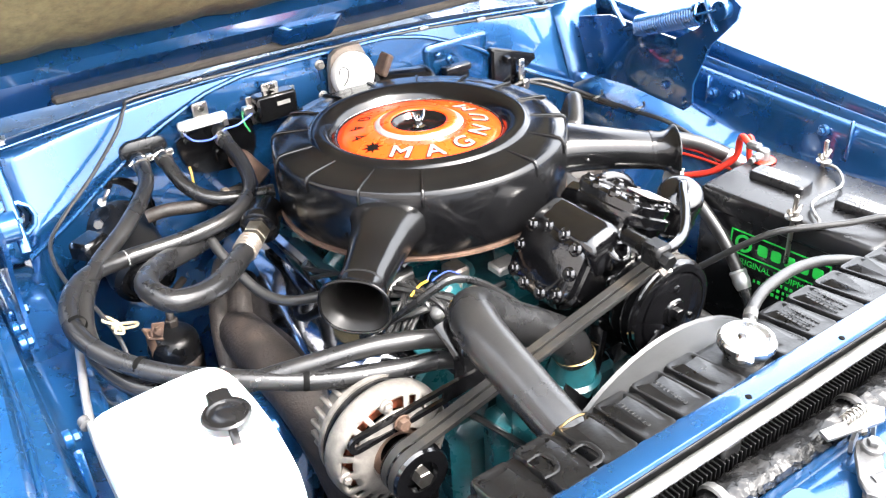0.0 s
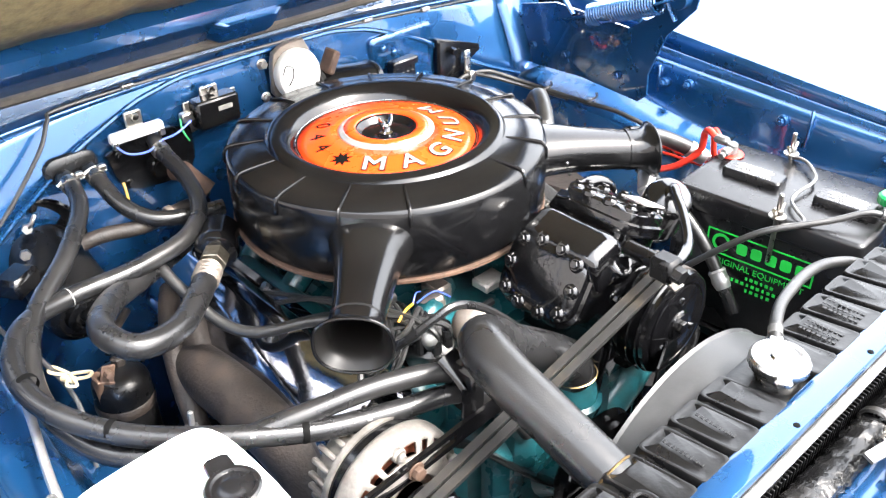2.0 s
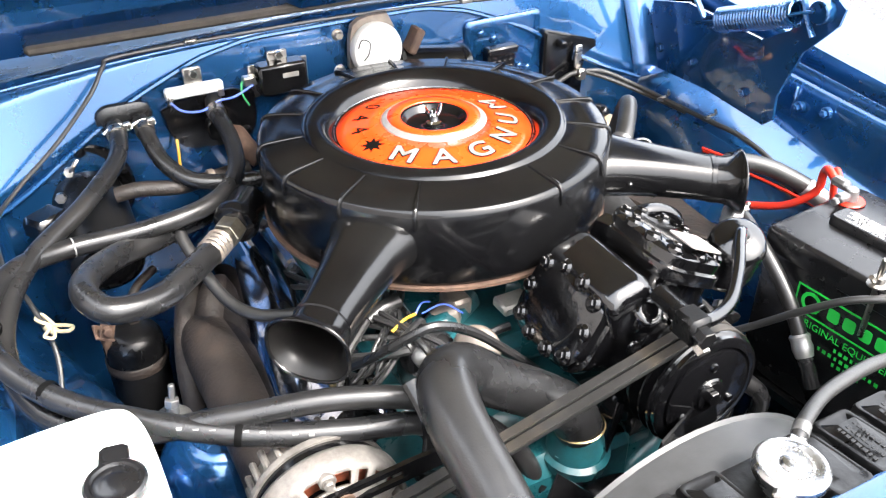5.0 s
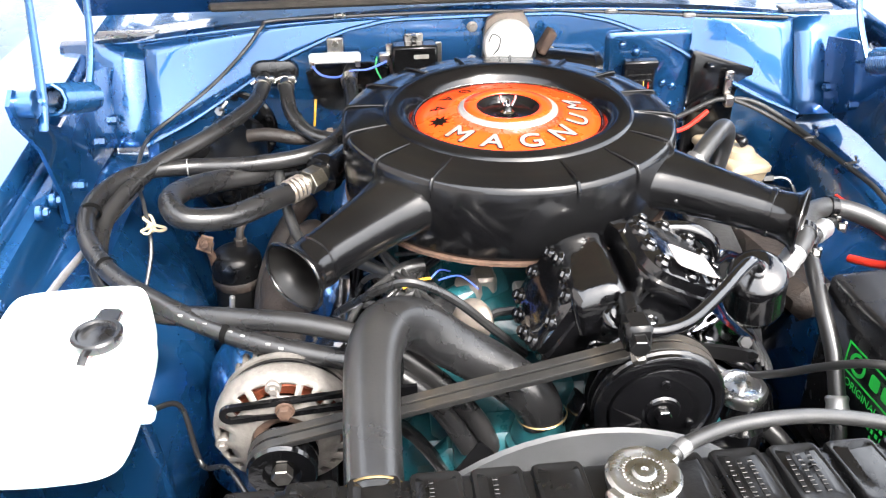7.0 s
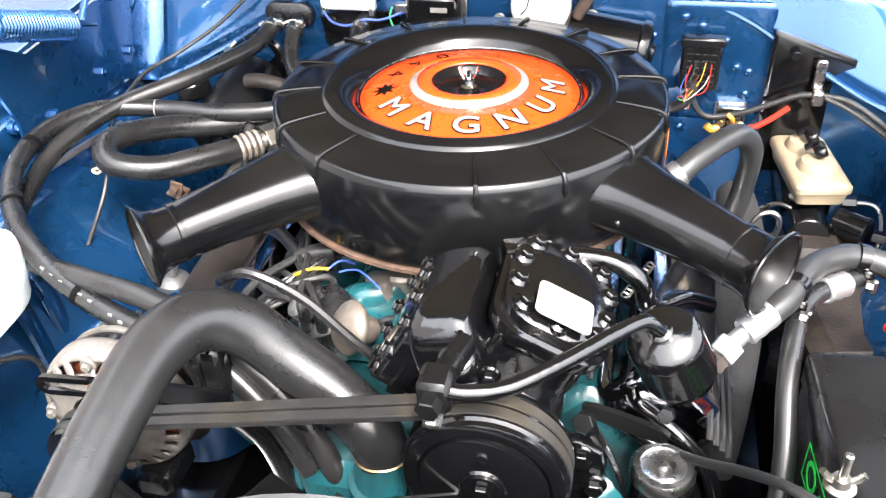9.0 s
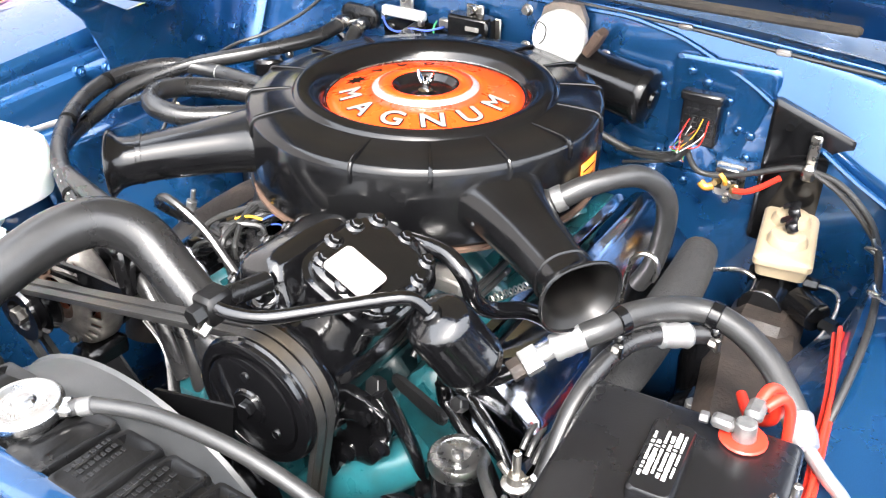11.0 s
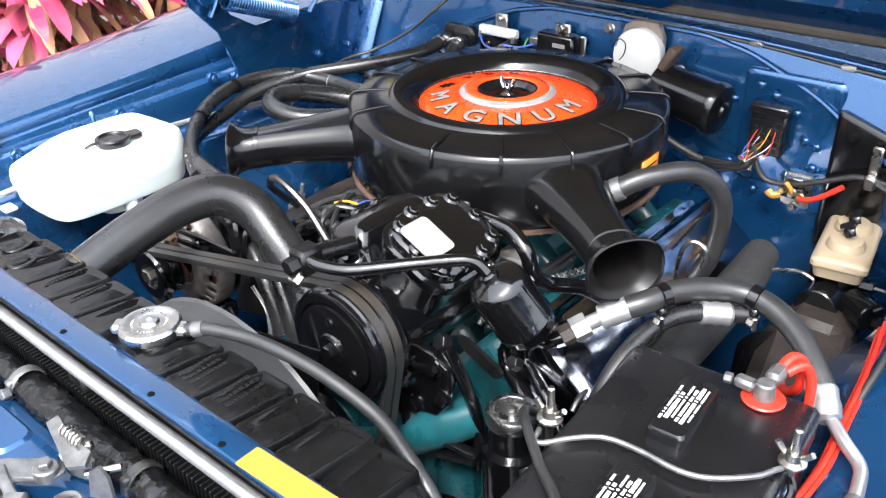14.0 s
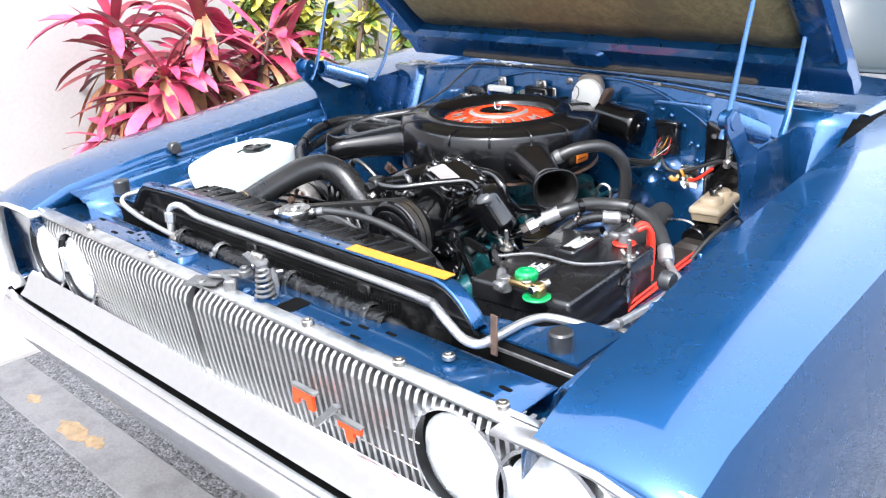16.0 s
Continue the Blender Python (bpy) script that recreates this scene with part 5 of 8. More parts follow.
part("hook_clip", G().tube([(0.309, -0.078, 0.795), (0.312, -0.076, 0.835), (0.317, -0.074, 0.854), (0.328, -0.072, 0.861), (0.339, -0.070, 0.855), (0.342, -0.069, 0.842), (0.338, -0.068, 0.828)], 0.0030, 8, 6), STEEL, br, "bent wire hook")

# refrigerant line from the compressor to the condenser
line = thing("refrigerant_line", "insulated refrigerant hose with bright aluminium fittings and pipe", "hose", (0.3, -0.25, 0.85))
part("elbow", G().tube([(0.238, -0.262, 0.806), (0.248, -0.268, 0.801), (0.262, -0.266, 0.802), (0.274, -0.258, 0.808)], 0.0078, 12, 5), GLOSSB, line)
part("nut", G().hexa((0.271, -0.261, 0.806), (0.279, -0.251, 0.812), 0.0115), IRON, line)
part("nut", G().hexa((0.279, -0.251, 0.812), (0.290, -0.238, 0.820), 0.0140), PIPE, line, "bright hexagon nut")
part("stem", G().cyl((0.289, -0.239, 0.819), (0.302, -0.229, 0.829), 0.0085), PIPE, line)
part("ferrule", G().lathe([(0.013, 0), (0.0142, 0.003), (0.0132, 0.008), (0.0142, 0.014), (0.0132, 0.02), (0.0142, 0.026), (0.0135, 0.032)], (0.300, -0.231, 0.828), (0.72, 0.58, 0.42), 20), PIPE, line)
part("hose", G().tube([(0.322, -0.214, 0.841), (0.337, -0.198, 0.847), (0.352, -0.168, 0.850), (0.377, -0.131, 0.845), (0.411, -0.109, 0.840), (0.446, -0.112, 0.833), (0.481, -0.129, 0.821), (0.506, -0.151, 0.807), (0.519, -0.163, 0.798)], 0.0130, 16, 7), RUBBERG, line, "thick grey-black hose")
for p, w in (((0.346, -0.182, 0.849), (0.45, 0.88, 0.08)), ((0.418, -0.109, 0.839), (0.98, 0.02, -0.15))):
    part("clamp", G().lathe([(0.0132, -0.006), (0.0148, -0.005), (0.0148, 0.005), (0.0132, 0.006)], p, w, 20, False).box((p[0] + 0.006, p[1] - 0.011, p[2] - 0.014), (0.010, 0.010, 0.016), 0.002), SATIN, line, "black hose clamp")
    part("screw", G().hexa((p[0] + 0.004, p[1] - 0.02, p[2] - 0.018), (p[0] + 0.012, p[1] - 0.022, p[2] - 0.018), 0.0055).cyl((p[0] + 0.012, p[1] - 0.022, p[2] - 0.026), (p[0] + 0.012, p[1] - 0.022, p[2] - 0.010), 0.003, n=8), STEEL, line)
part("ferrule", G().lathe([(0.0135, 0), (0.015, 0.003), (0.014, 0.012), (0.015, 0.02), (0.0138, 0.032), (0.009, 0.036)], (0.518, -0.162, 0.799), (0.5, -0.7, -0.5), 20), PIPE, line, "crimped aluminium ferrule")
part("pipe", G().tube([(0.532, -0.180, 0.786), (0.555, -0.202, 0.780), (0.578, -0.220, 0.773), (0.585, -0.242, 0.770), (0.589, -0.274, 0.769), (0.594, -0.355, 0.773), (0.600, -0.443, 0.783), (0.611, -0.492, 0.797), (0.606, -0.512, 0.803), (0.578, -0.527, 0.811), (0.548, -0.549, 0.819), (0.537, -0.586, 0.823), (0.538, -0.652, 0.826), (0.534, -0.682, 0.826), (0.513, -0.692, 0.831), (0.474, -0.688, 0.850), (0.440, -0.672, 0.853), (0.41, -0.655, 0.846), (0.3, -0.645, 0.843), (0.004, -0.646, 0.843), (-0.195, -0.645, 0.842), (-0.232, -0.650, 0.848), (-0.262, -0.656, 0.860), (-0.281, -0.662, 0.861), (-0.292, -0.668, 0.852), (-0.293, -0.670, 0.832)], 0.0068, 12, 6), PIPE, line, "bent aluminium pipe")
part("hanger_strap", G().box((0.548, -0.668, 0.838), (0.012, 0.003, 0.062), 0.001, Matrix.Rotation(0.03, 4, "Y")), RUST, line, "rusty hanger strap")
part("elbow_fitting", G().hexa((-0.293, -0.669, 0.846), (-0.293, -0.670, 0.826), 0.0105).cyl((-0.293, -0.670, 0.826), (-0.293, -0.672, 0.79), 0.008), PIPE, line)
part("clamp", G().lathe([(0.007, -0.006), (0.0085, -0.005), (0.0085, 0.005), (0.007, 0.006)], (0.600, -0.443, 0.783), (0.05, -1, 0.12), 14, False).box((0.613, -0.447, 0.776), (0.02, 0.012, 0.006), 0.001), LATCH, line)
part("clamp", G().lathe([(0.007, -0.006), (0.0088, -0.005), (0.0088, 0.005), (0.007, 0.006)], (0.5885, -0.268, 0.769), (0.08, -1, 0.0), 14, False).box((0.603, -0.27, 0.764), (0.02, 0.012, 0.006), 0.001), LATCH, line)
pl = thing("refrigerant_pipe", "thin aluminium refrigerant pipe beside the condenser", "pipe", (-0.4, -0.68, 0.82))
part("pipe", G().tube([(-0.442, -0.593, 0.839), (-0.466, -0.622, 0.845), (-0.482, -0.655, 0.845), (-0.473, -0.678, 0.837), (-0.424, -0.680, 0.821), (-0.333, -0.682, 0.812), (-0.251, -0.684, 0.806)], 0.0052, 10, 6), PIPE, pl)
part("nut", G().hexa((-0.262, -0.684, 0.807), (-0.244, -0.684, 0.805), 0.010), STEEL, pl)
# discharge hose down beside the battery
dh = hose("refrigerant_hose", [(0.424, -0.112, 0.820), (0.382, -0.149, 0.826), (0.358, -0.180, 0.825), (0.346, -0.221, 0.818), (0.340, -0.267, 0.796), (0.340, -0.31, 0.761), (0.337, -0.346, 0.720), (0.332, -0.384, 0.669)], 0.0098, RUBBER, "smaller black refrigerant hose with crimped fittings")
part("ferrule", G().lathe([(0.0115, 0), (0.0135, 0.003), (0.0122, 0.010), (0.0135, 0.017), (0.0122, 0.024), (0.0135, 0.03), (0.011, 0.034)], (0.378, -0.153, 0.826), (0.75, 0.65, -0.1), 18), PIPE, dh, "crimped aluminium ferrule")
part("ferrule", G().lathe([(0.0115, 0), (0.0135, 0.003), (0.0122, 0.010), (0.0135, 0.017), (0.0122, 0.024), (0.011, 0.03)], (0.3375, -0.342, 0.724), (-0.08, -0.62, -0.78), 18), PIPE, dh, "crimped aluminium ferrule")

# ---- air-conditioning compressor ----
comp = thing("compressor", "glossy black V-twin air-conditioning compressor", "compressor", (0.088, -0.3, 0.75))
CX, CZ = 0.088, 0.802
g = G().cyl((CX, -0.375, CZ), (CX, -0.205, CZ), 0.058, n=28, b=0.006).box((CX, -0.29, CZ - 0.05), (0.10, 0.15, 0.07), 0.012)
part("crankcase", g, GLOSSB, comp)
for ang, ln, nm in ((-60, 0.112, "left"), (26, 0.118, "right")):
    m = Matrix.Translation((CX, -0.292, CZ)) @ Matrix.Rotation(radians(ang), 4, "Y")
    g = G()
    rs = []
    for w, l, h in ((0.088, 0.105, 0.03), (0.092, 0.11, 0.055), (0.088, 0.108, ln - 0.034)):
        rs.append([m @ Vector((x, y, h)) for x, y in rect(w, l, 0.02, 4)])
    part("cylinder", g.rings(rs), GLOSSB, comp)
    g = G()
    rs = []
    for w, l, h in ((0.104, 0.122, ln - 0.034), (0.106, 0.124, ln - 0.03), (0.106, 0.124, ln - 0.02), (0.098, 0.116, ln - 0.018), (0.098, 0.116, ln - 0.007), (0.09, 0.108, ln - 0.003), (0.06, 0.07, ln)):
        rs.append([m @ Vector((x, y, h)) for x, y in rect(w, l, 0.03, 6)])
    head = part("cylinder_head", g.rings(rs), GLOSSB, comp)
    for x, y in ((-0.032, -0.042), (0, -0.048), (0.032, -0.042), (-0.041, -0.016), (0.041, -0.016), (-0.041, 0.016), (0.041, 0.016), (-0.032, 0.042), (0, 0.048), (0.032, 0.042)):
        g = G().cyl(m @ Vector((x, y, ln - 0.010)), m @ Vector((x, y, ln + 0.001)), 0.0102, n=16, b=0.003).hexa(m @ Vector((x, y, ln + 0.001)), m @ Vector((x, y, ln + 0.005)), 0.0058)
        part("bolt", g, GLOSSB, head)
    if ang > 0:
        pl = Matrix.Translation((0.0, 0, 0)) @ m @ Matrix.Translation((-0.001, -0.037, ln + 0.0065))
        part("name_plate", G().prism(rect(0.050, 0.041, 0.006, 4), 0.0015, pl), PLATE, head, "blank worn silver name plate")
m = Matrix.Translation((0.050, -0.296, 0.858)) @ Matrix.Rotation(radians(-16), 4, "Y")
part("saddle", G().rings([[m @ Vector((x, y, z)) for x, y in rect(w, l, r, 6)] for w, l, r, z in ((0.064, 0.13, 0.012, 0), (0.062, 0.126, 0.012, 0.024), (0.058, 0.120, 0.013, 0.038), (0.050, 0.110, 0.014, 0.045), (0.036, 0.094, 0.012, 0.049), (0.018, 0.072, 0.008, 0.050))]), GLOSSB, comp, smooth=45)
part("oil_boss", G().lathe([(0.018, 0), (0.0175, 0.022), (0.015, 0.027), (0.010, 0.028), (0.009, 0.034), (0.001, 0.035)], (0.058, -0.350, 0.856), (0, -0.55, 0.85), 24), GLOSSB, comp, smooth=60)
for x, z in ((0.034, 0.846), (0.088, 0.874)):
    part("bolt", G().cyl((x, -0.372, z), (x, -0.376, z), 0.009, n=14).hexa((x, -0.376, z), (x, -0.383, z), 0.006), GLOSSB, comp)
# clutch pulley
PC = Vector((0.091, -0.392, 0.804))
clutch = part("clutch_pulley", G().lathe([(0.03, -0.01), (0.066, -0.01), (0.069, -0.006), (0.069, 0.0), (0.059, 0.006), (0.069, 0.012), (0.069, 0.014), (0.059, 0.020), (0.069, 0.025), (0.069, 0.028), (0.0665, 0.030), (0.0665, 0.035), (0.063, 0.037), (0.056, 0.037), (0.054, 0.033), (0.0, 0.033)], PC, (0, -1, 0), 56), GLOSSB, comp, "black two-groove clutch pulley")
g = G().lathe([(0.0535, 0.033), (0.053, 0.038), (0.050, 0.0395), (0.02, 0.0395), (0.018, 0.0415), (0.001, 0.0415)], PC, (0, -1, 0), 40)
part("clutch_plate", g, GLOSSB, clutch)
part("hub_bolt", G().lathe([(0.016, 0.041), (0.016, 0.0435), (0.009, 0.0435)], PC, (0, -1, 0), 20).hexa(PC + Vector((0, -0.0435, 0)), PC + Vector((0, -0.049, 0)), 0.0085), GLOSSB, clutch)
for k in range(3):
    a = radians(90 + 120 * k)
    part("rivet", G().lathe([(0.005, 0.0395), (0.0045, 0.042), (0.001, 0.043)], PC + Vector((0.036 * math.cos(a), 0, 0.036 * math.sin(a))), (0, -1, 0), 12), GLOSSB, clutch)
# high-pressure pipe with its fitting block, and the muffler can
g = G().box((0.056, -0.424, 0.902), (0.026, 0.03, 0.030), 0.004).hexa((0.055, -0.436, 0.902), (0.054, -0.450, 0.901), 0.010).cyl((0.058, -0.412, 0.903), (0.066, -0.365, 0.897), 0.0105, n=18)
part("fitting_block", g, TANKB, comp)
part("fitting_screw", G().hexa((0.056, -0.434, 0.889), (0.056, -0.446, 0.882), 0.0075), STEEL, comp)
part("pipe", G().tube([(0.058, -0.430, 0.908), (0.082, -0.428, 0.905), (0.113, -0.415, 0.905), (0.153, -0.382, 0.910), (0.185, -0.350, 0.912), (0.205, -0.332, 0.911), (0.219, -0.325, 0.898)], 0.0068, 12, 6), GLOSSB, comp, "black enamelled pipe")
part("nut", G().hexa((0.080, -0.250, 0.899), (0.099, -0.243, 0.899), 0.0185), GLOSSB, comp)
part("bright_nut", G().hexa((0.099, -0.247, 0.900), (0.122, -0.238, 0.899), 0.0145), PIPE, comp)
part("pipe", G().tube([(0.116, -0.232, 0.893), (0.143, -0.227, 0.894), (0.178, -0.228, 0.891), (0.203, -0.233, 0.875), (0.210, -0.228, 0.848), (0.220, -0.208, 0.828), (0.246, -0.180, 0.820), (0.275, -0.16, 0.80)], 0.0092, 12, 6), GLOSSB, comp, "black enamelled pipe")
a, b = Vector((0.2195, -0.322, 0.894)), Vector((0.249, -0.274, 0.802))
w = (b - a).normalized()
can = thing("muffler_can", "glossy black refrigerant muffler can with a crimped rim", "canister", a)
part("shell", G().lathe([(0.008, -0.004), (0.009, 0.002), (0.024, 0.005), (0.030, 0.010), (0.0325, 0.018), (0.0325, 0.070), (0.034, 0.072), (0.034, 0.075), (0.0325, 0.077), (0.0325, 0.084), (0.028, 0.092), (0.012, 0.096)], a, w, 32), GLOSSB, can)
part("collar", G().lathe([(0.0075, -0.006), (0.0105, -0.004), (0.0105, 0.004), (0.009, 0.006)], a, w, 18), GLOSSB, can)
part("bracket", G().prism(smooth_loop([(-0.045, -0.007), (0.01, -0.010), (0.035, -0.008), (0.038, 0.005), (0.01, 0.008), (-0.045, 0.007)], 1), 0.006, facing((0.205, -0.312, 0.778), (-0.30, -0.95, 0.05))).hexa((0.166, -0.33, 0.79), (0.163, -0.341, 0.797), 0.010).hexa((0.238, -0.292, 0.772), (0.235, -0.303, 0.780), 0.008), TANKB, can)
part("outlet", G().tube([(0.2465, -0.278, 0.810), (0.249, -0.272, 0.800), (0.256, -0.268, 0.797), (0.264, -0.264, 0.802)], 0.0085, 12, 5), GLOSSB, can)
# mounting brackets below
mnt = thing("compressor_bracket", "black painted compressor mounting bracket", "bracket", (0.1, -0.33, 0.72))
plate = part("plate", G().prism(smooth_loop([(-0.085, -0.05), (0.02, -0.055), (0.072, -0.03), (0.085, 0.035), (0.05, 0.055), (-0.06, 0.05)], 1), 0.012, facing((0.105, -0.338, 0.732), (0, -1, 0)), 0.02), GLOSSB, mnt)
part("brace", G().tube([(0.028, -0.362, 0.77), (0.005, -0.368, 0.71), (-0.03, -0.372, 0.62)], 0.016, 10, 4, flat=0.35), GLOSSB, mnt)
part("brace", G().tube([(0.168, -0.335, 0.79), (0.185, -0.325, 0.745), (0.20, -0.318, 0.69), (0.20, -0.315, 0.62)], 0.014, 10, 4, flat=0.5), GLOSSB, mnt)
part("rib", G().tube([(0.06, -0.352, 0.765), (0.11, -0.354, 0.752), (0.165, -0.352, 0.765)], 0.006, 8, 4), GLOSSB, plate)
for x, z in ((0.165, 0.768), (0.178, 0.732), (0.135, 0.702), (0.045, 0.706)):
    part("bolt", G().cyl((x, -0.349, z), (x, -0.353, z), 0.012, n=16).hexa((x, -0.353, z), (x, -0.361, z), 0.0085), GLOSSB, mnt)
# heater pipes beside the steering pump
hpipe = thing("bypass_pipes", "two black bent pipes beside the steering pump", "pipe", (0.2, -0.255, 0.72))
part("pipe", G().tube([(0.186, -0.25, 0.745), (0.192, -0.252, 0.722), (0.222, -0.264, 0.709), (0.252, -0.275, 0.690), (0.275, -0.285, 0.655), (0.28, -0.29, 0.60)], 0.0085, 12, 6), GLOSSB, hpipe)
part("pipe", G().tube([(0.205, -0.236, 0.75), (0.212, -0.24, 0.732), (0.240, -0.252, 0.719), (0.268, -0.264, 0.700), (0.292, -0.276, 0.665), (0.297, -0.28, 0.60)], 0.0085, 12, 6), GLOSSB, hpipe)

# ---- alternator ----
AX, AZ = -0.292, 0.748
alt = thing("alternator", "cast aluminium alternator with copper windings showing", "alternator", (AX, -0.33, 0.67))
part("rear_housing", G().lathe([(0.04, 0), (0.052, 0.003), (0.058, 0.010), (0.060, 0.034), (0.072, 0.038), (0.073, 0.041), (0.073, 0.046)], (AX, -0.275, AZ), (0, -1, 0), 48), CASTA, alt)
part("stator", G().lathe([(0.0700, 0.046), (0.0705, 0.0625), (0.06, 0.0625)], (AX, -0.275, AZ), (0, -1, 0), 48), SATIN, alt, "dark laminated stator ring")
NA = 120
pro = [(0.0745, 0.062), (0.0750, 0.066), (0.0748, 0.076), (0.0728, 0.0840), (0.0695, 0.0875), (0.0575, 0.0925), (0.0490, 0.0960), (0.0400, 0.0985), (0.0365, 0.0985), (0.0355, 0.0950)]
rs = [[(AX + r * math.cos(2 * math.pi * j / NA), -0.275 - h, AZ + r * math.sin(2 * math.pi * j / NA)) for j in range(NA)] for r, h in pro]
openings = ((0, 15), (21, 30), (36, 45), (51, 60), (66, 81))
g = G()
faces = []
for i in range(len(pro) - 1):
    for j in range(NA):
        a = (j * 3 - 8) % 90
        if i == 4 and any(u <= a < w for u, w in openings):
            continue
        k = (j + 1) % NA
        faces.append((i * NA + j, i * NA + k, (i + 1) * NA + k, (i + 1) * NA + j))
g.add([p for r in rs for p in r], faces)
front = part("front_housing", g, CASTA, alt, "cast front housing with cooling windows", solid=0.005)
for k in range(4):
    u = radians(90 * k + 5)
    p = Vector((AX + 0.0665 * math.cos(u), -0.3635, AZ + 0.0665 * math.sin(u)))
    part("boss", G().cyl(p + Vector((0, 0.012, 0)), p + Vector((0, -0.004, 0)), 0.0085, n=16).hexa(p + Vector((0, -0.004, 0)), p + Vector((0, -0.009, 0)), 0.0052), CASTA, front)
part("bearing_ring", G().lathe([(0.0365, 0.090), (0.0355, 0.093), (0.026, 0.094), (0.022, 0.0925)], (AX, -0.275, AZ), (0, -1, 0), 40, False), RUST, alt, "rust-brown bearing ring", solid=0.002)
for k in range(24):
    u = 2 * math.pi * k / 24
    c, s = math.cos(u), math.sin(u)
    m = Matrix.Translation((AX, 0, AZ)) @ Matrix(((c, 0, -s, 0), (0, 1, 0, 0), (s, 0, c, 0), (0, 0, 0, 1)))
    part("fin", G().box(m @ Vector((0.0615, -0.293, 0)), (0.007, 0.030, 0.0065), 0.0018, m.to_3x3().to_4x4()), CASTA, alt)
part("winding", G().lathe([(0.045, 0.06), (0.066, 0.06), (0.066, 0.074), (0.06, 0.08), (0.05, 0.08), (0.045, 0.074)], (AX, -0.275, AZ), (0, -1, 0), 40, False), COPPER, alt, "copper winding")
pul = part("pulley", G().lathe([(0.02, 0.11), (0.034, 0.112), (0.036, 0.116), (0.028, 0.122), (0.036, 0.128), (0.036, 0.131), (0.028, 0.137), (0.036, 0.143), (0.034, 0.147), (0.02, 0.147), (0.018, 0.140), (0.012, 0.140)], (AX, -0.275, AZ), (0, -1, 0), 36), GLOSSB, alt, "black two-groove pulley")
part("nut", G().hexa((AX, -0.415, AZ), (AX, -0.428, AZ), 0.011), STEEL, pul)
arm = lambda x: 0.7925 + 0.105 * (x + 0.30) * (1 if x > -0.30 else 0.35)  # noqa: E731
outer, inner = [], []
for k in range(9):
    u = radians(90 + 22.5 * k)
    outer.append((-0.343 + 0.0115 * math.cos(u), arm(-0.343) + 0.0115 * math.sin(u)))
    inner.append((-0.343 + 0.0050 * math.cos(u), arm(-0.343) + 0.0050 * math.sin(u)))
for k in range(9):
    u = radians(270 + 22.5 * k)
    outer.append((-0.226 + 0.0115 * math.cos(u), arm(-0.226) + 0.0115 * math.sin(u)))
    inner.append((-0.226 + 0.0050 * math.cos(u), arm(-0.226) + 0.0050 * math.sin(u)))
g = G().rings([[(x, y, z) for x, z in lp] for lp, y in ((outer, -0.372), (outer, -0.377), (inner, -0.377), (inner, -0.372))], caps=False, loop=True)
part("slotted_arm", g, SATIN, alt, "black slotted adjusting arm", smooth=30)
part("arm_tail", G().prism([(-0.228, arm(-0.226) - 0.0115), (-0.150, 0.7935), (-0.150, 0.813), (-0.228, arm(-0.226) + 0.0115)], 0.005, Matrix(((1, 0, 0, 0), (0, 0, -1, -0.3715), (0, 1, 0, 0), (0, 0, 0, 1)))), SATIN, alt)
part("bolt", G().cyl((-0.287, -0.377, 0.794), (-0.287, -0.379, 0.794), 0.0105, n=16).hexa((-0.287, -0.379, 0.794), (-0.287, -0.386, 0.794), 0.0080), RUST, alt)
part("brace", G().tube([(-0.19, -0.318, 0.725), (-0.15, -0.325, 0.69), (-0.095, -0.372, 0.635), (-0.06, -0.374, 0.60)], 0.014, 8, 4, flat=0.3), SATIN, alt, "black steel brace")
part("bracket", G().box((AX + 0.03, -0.35, AZ - 0.085), (0.04, 0.06, 0.03), 0.006), SATIN, alt)


# ---- belts ----
def belt(name, circles, y, w, d, label):
    """A closed belt round pulleys: circles (x, z, r) anticlockwise."""
    pts = []
    for i, (x, z, r) in enumerate(circles):
        for j in range(120):
            a = 2 * math.pi * j / 120
            pts.append((x + r * math.cos(a), z + r * math.sin(a)))
    pts = sorted(set(pts))
    hull = []
    for seq in (pts, pts[::-1]):
        h = []
        for p in seq:
            while len(h) > 1 and (h[-1][0] - h[-2][0]) * (p[1] - h[-2][1]) - (h[-1][1] - h[-2][1]) * (p[0] - h[-2][0]) <= 0:
                h.pop()
            h.append(p)
        hull += h[:-1]
    body, cover = [], []
    n = len(hull)
    for i, p in enumerate(hull):
        a, b = Vector(hull[i - 1]), Vector(hull[(i + 1) % n])
        t = (b - a).normalized()
        nn = Vector((t.y, -t.x))
        o, q, r = Vector(p) + nn * 0.001, Vector(p) - nn * d, Vector(p) + nn * 0.0024
        body.append([(o.x, y - w / 2, o.y), (o.x, y + w / 2, o.y), (q.x, y + w * 0.32, q.y), (q.x, y - w * 0.32, q.y)])
        cover.append([(r.x, y - w * 0.46, r.y), (r.x, y + w * 0.46, r.y), (o.x, y + w * 0.5, o.y), (o.x, y - w * 0.5, o.y)])
    root = thing(name, label, "belt", (circles[0][0], y, circles[0][1]), "drive belts")
    part("rubber_body", G().rings(body, loop=True), RUBBERG, root)
    part("fabric_cover", G().rings(cover, loop=True), BELT, root, "scuffed fabric outer cover")
    return root


for y in (-0.398, -0.412):
    belt("drive_belt", [(AX, AZ, 0.034), (PC.x, PC.z, 0.0675), (0.0, 0.44, 0.085)], y, 0.011, 0.006, "worn black rubber V-belt round the pulleys")

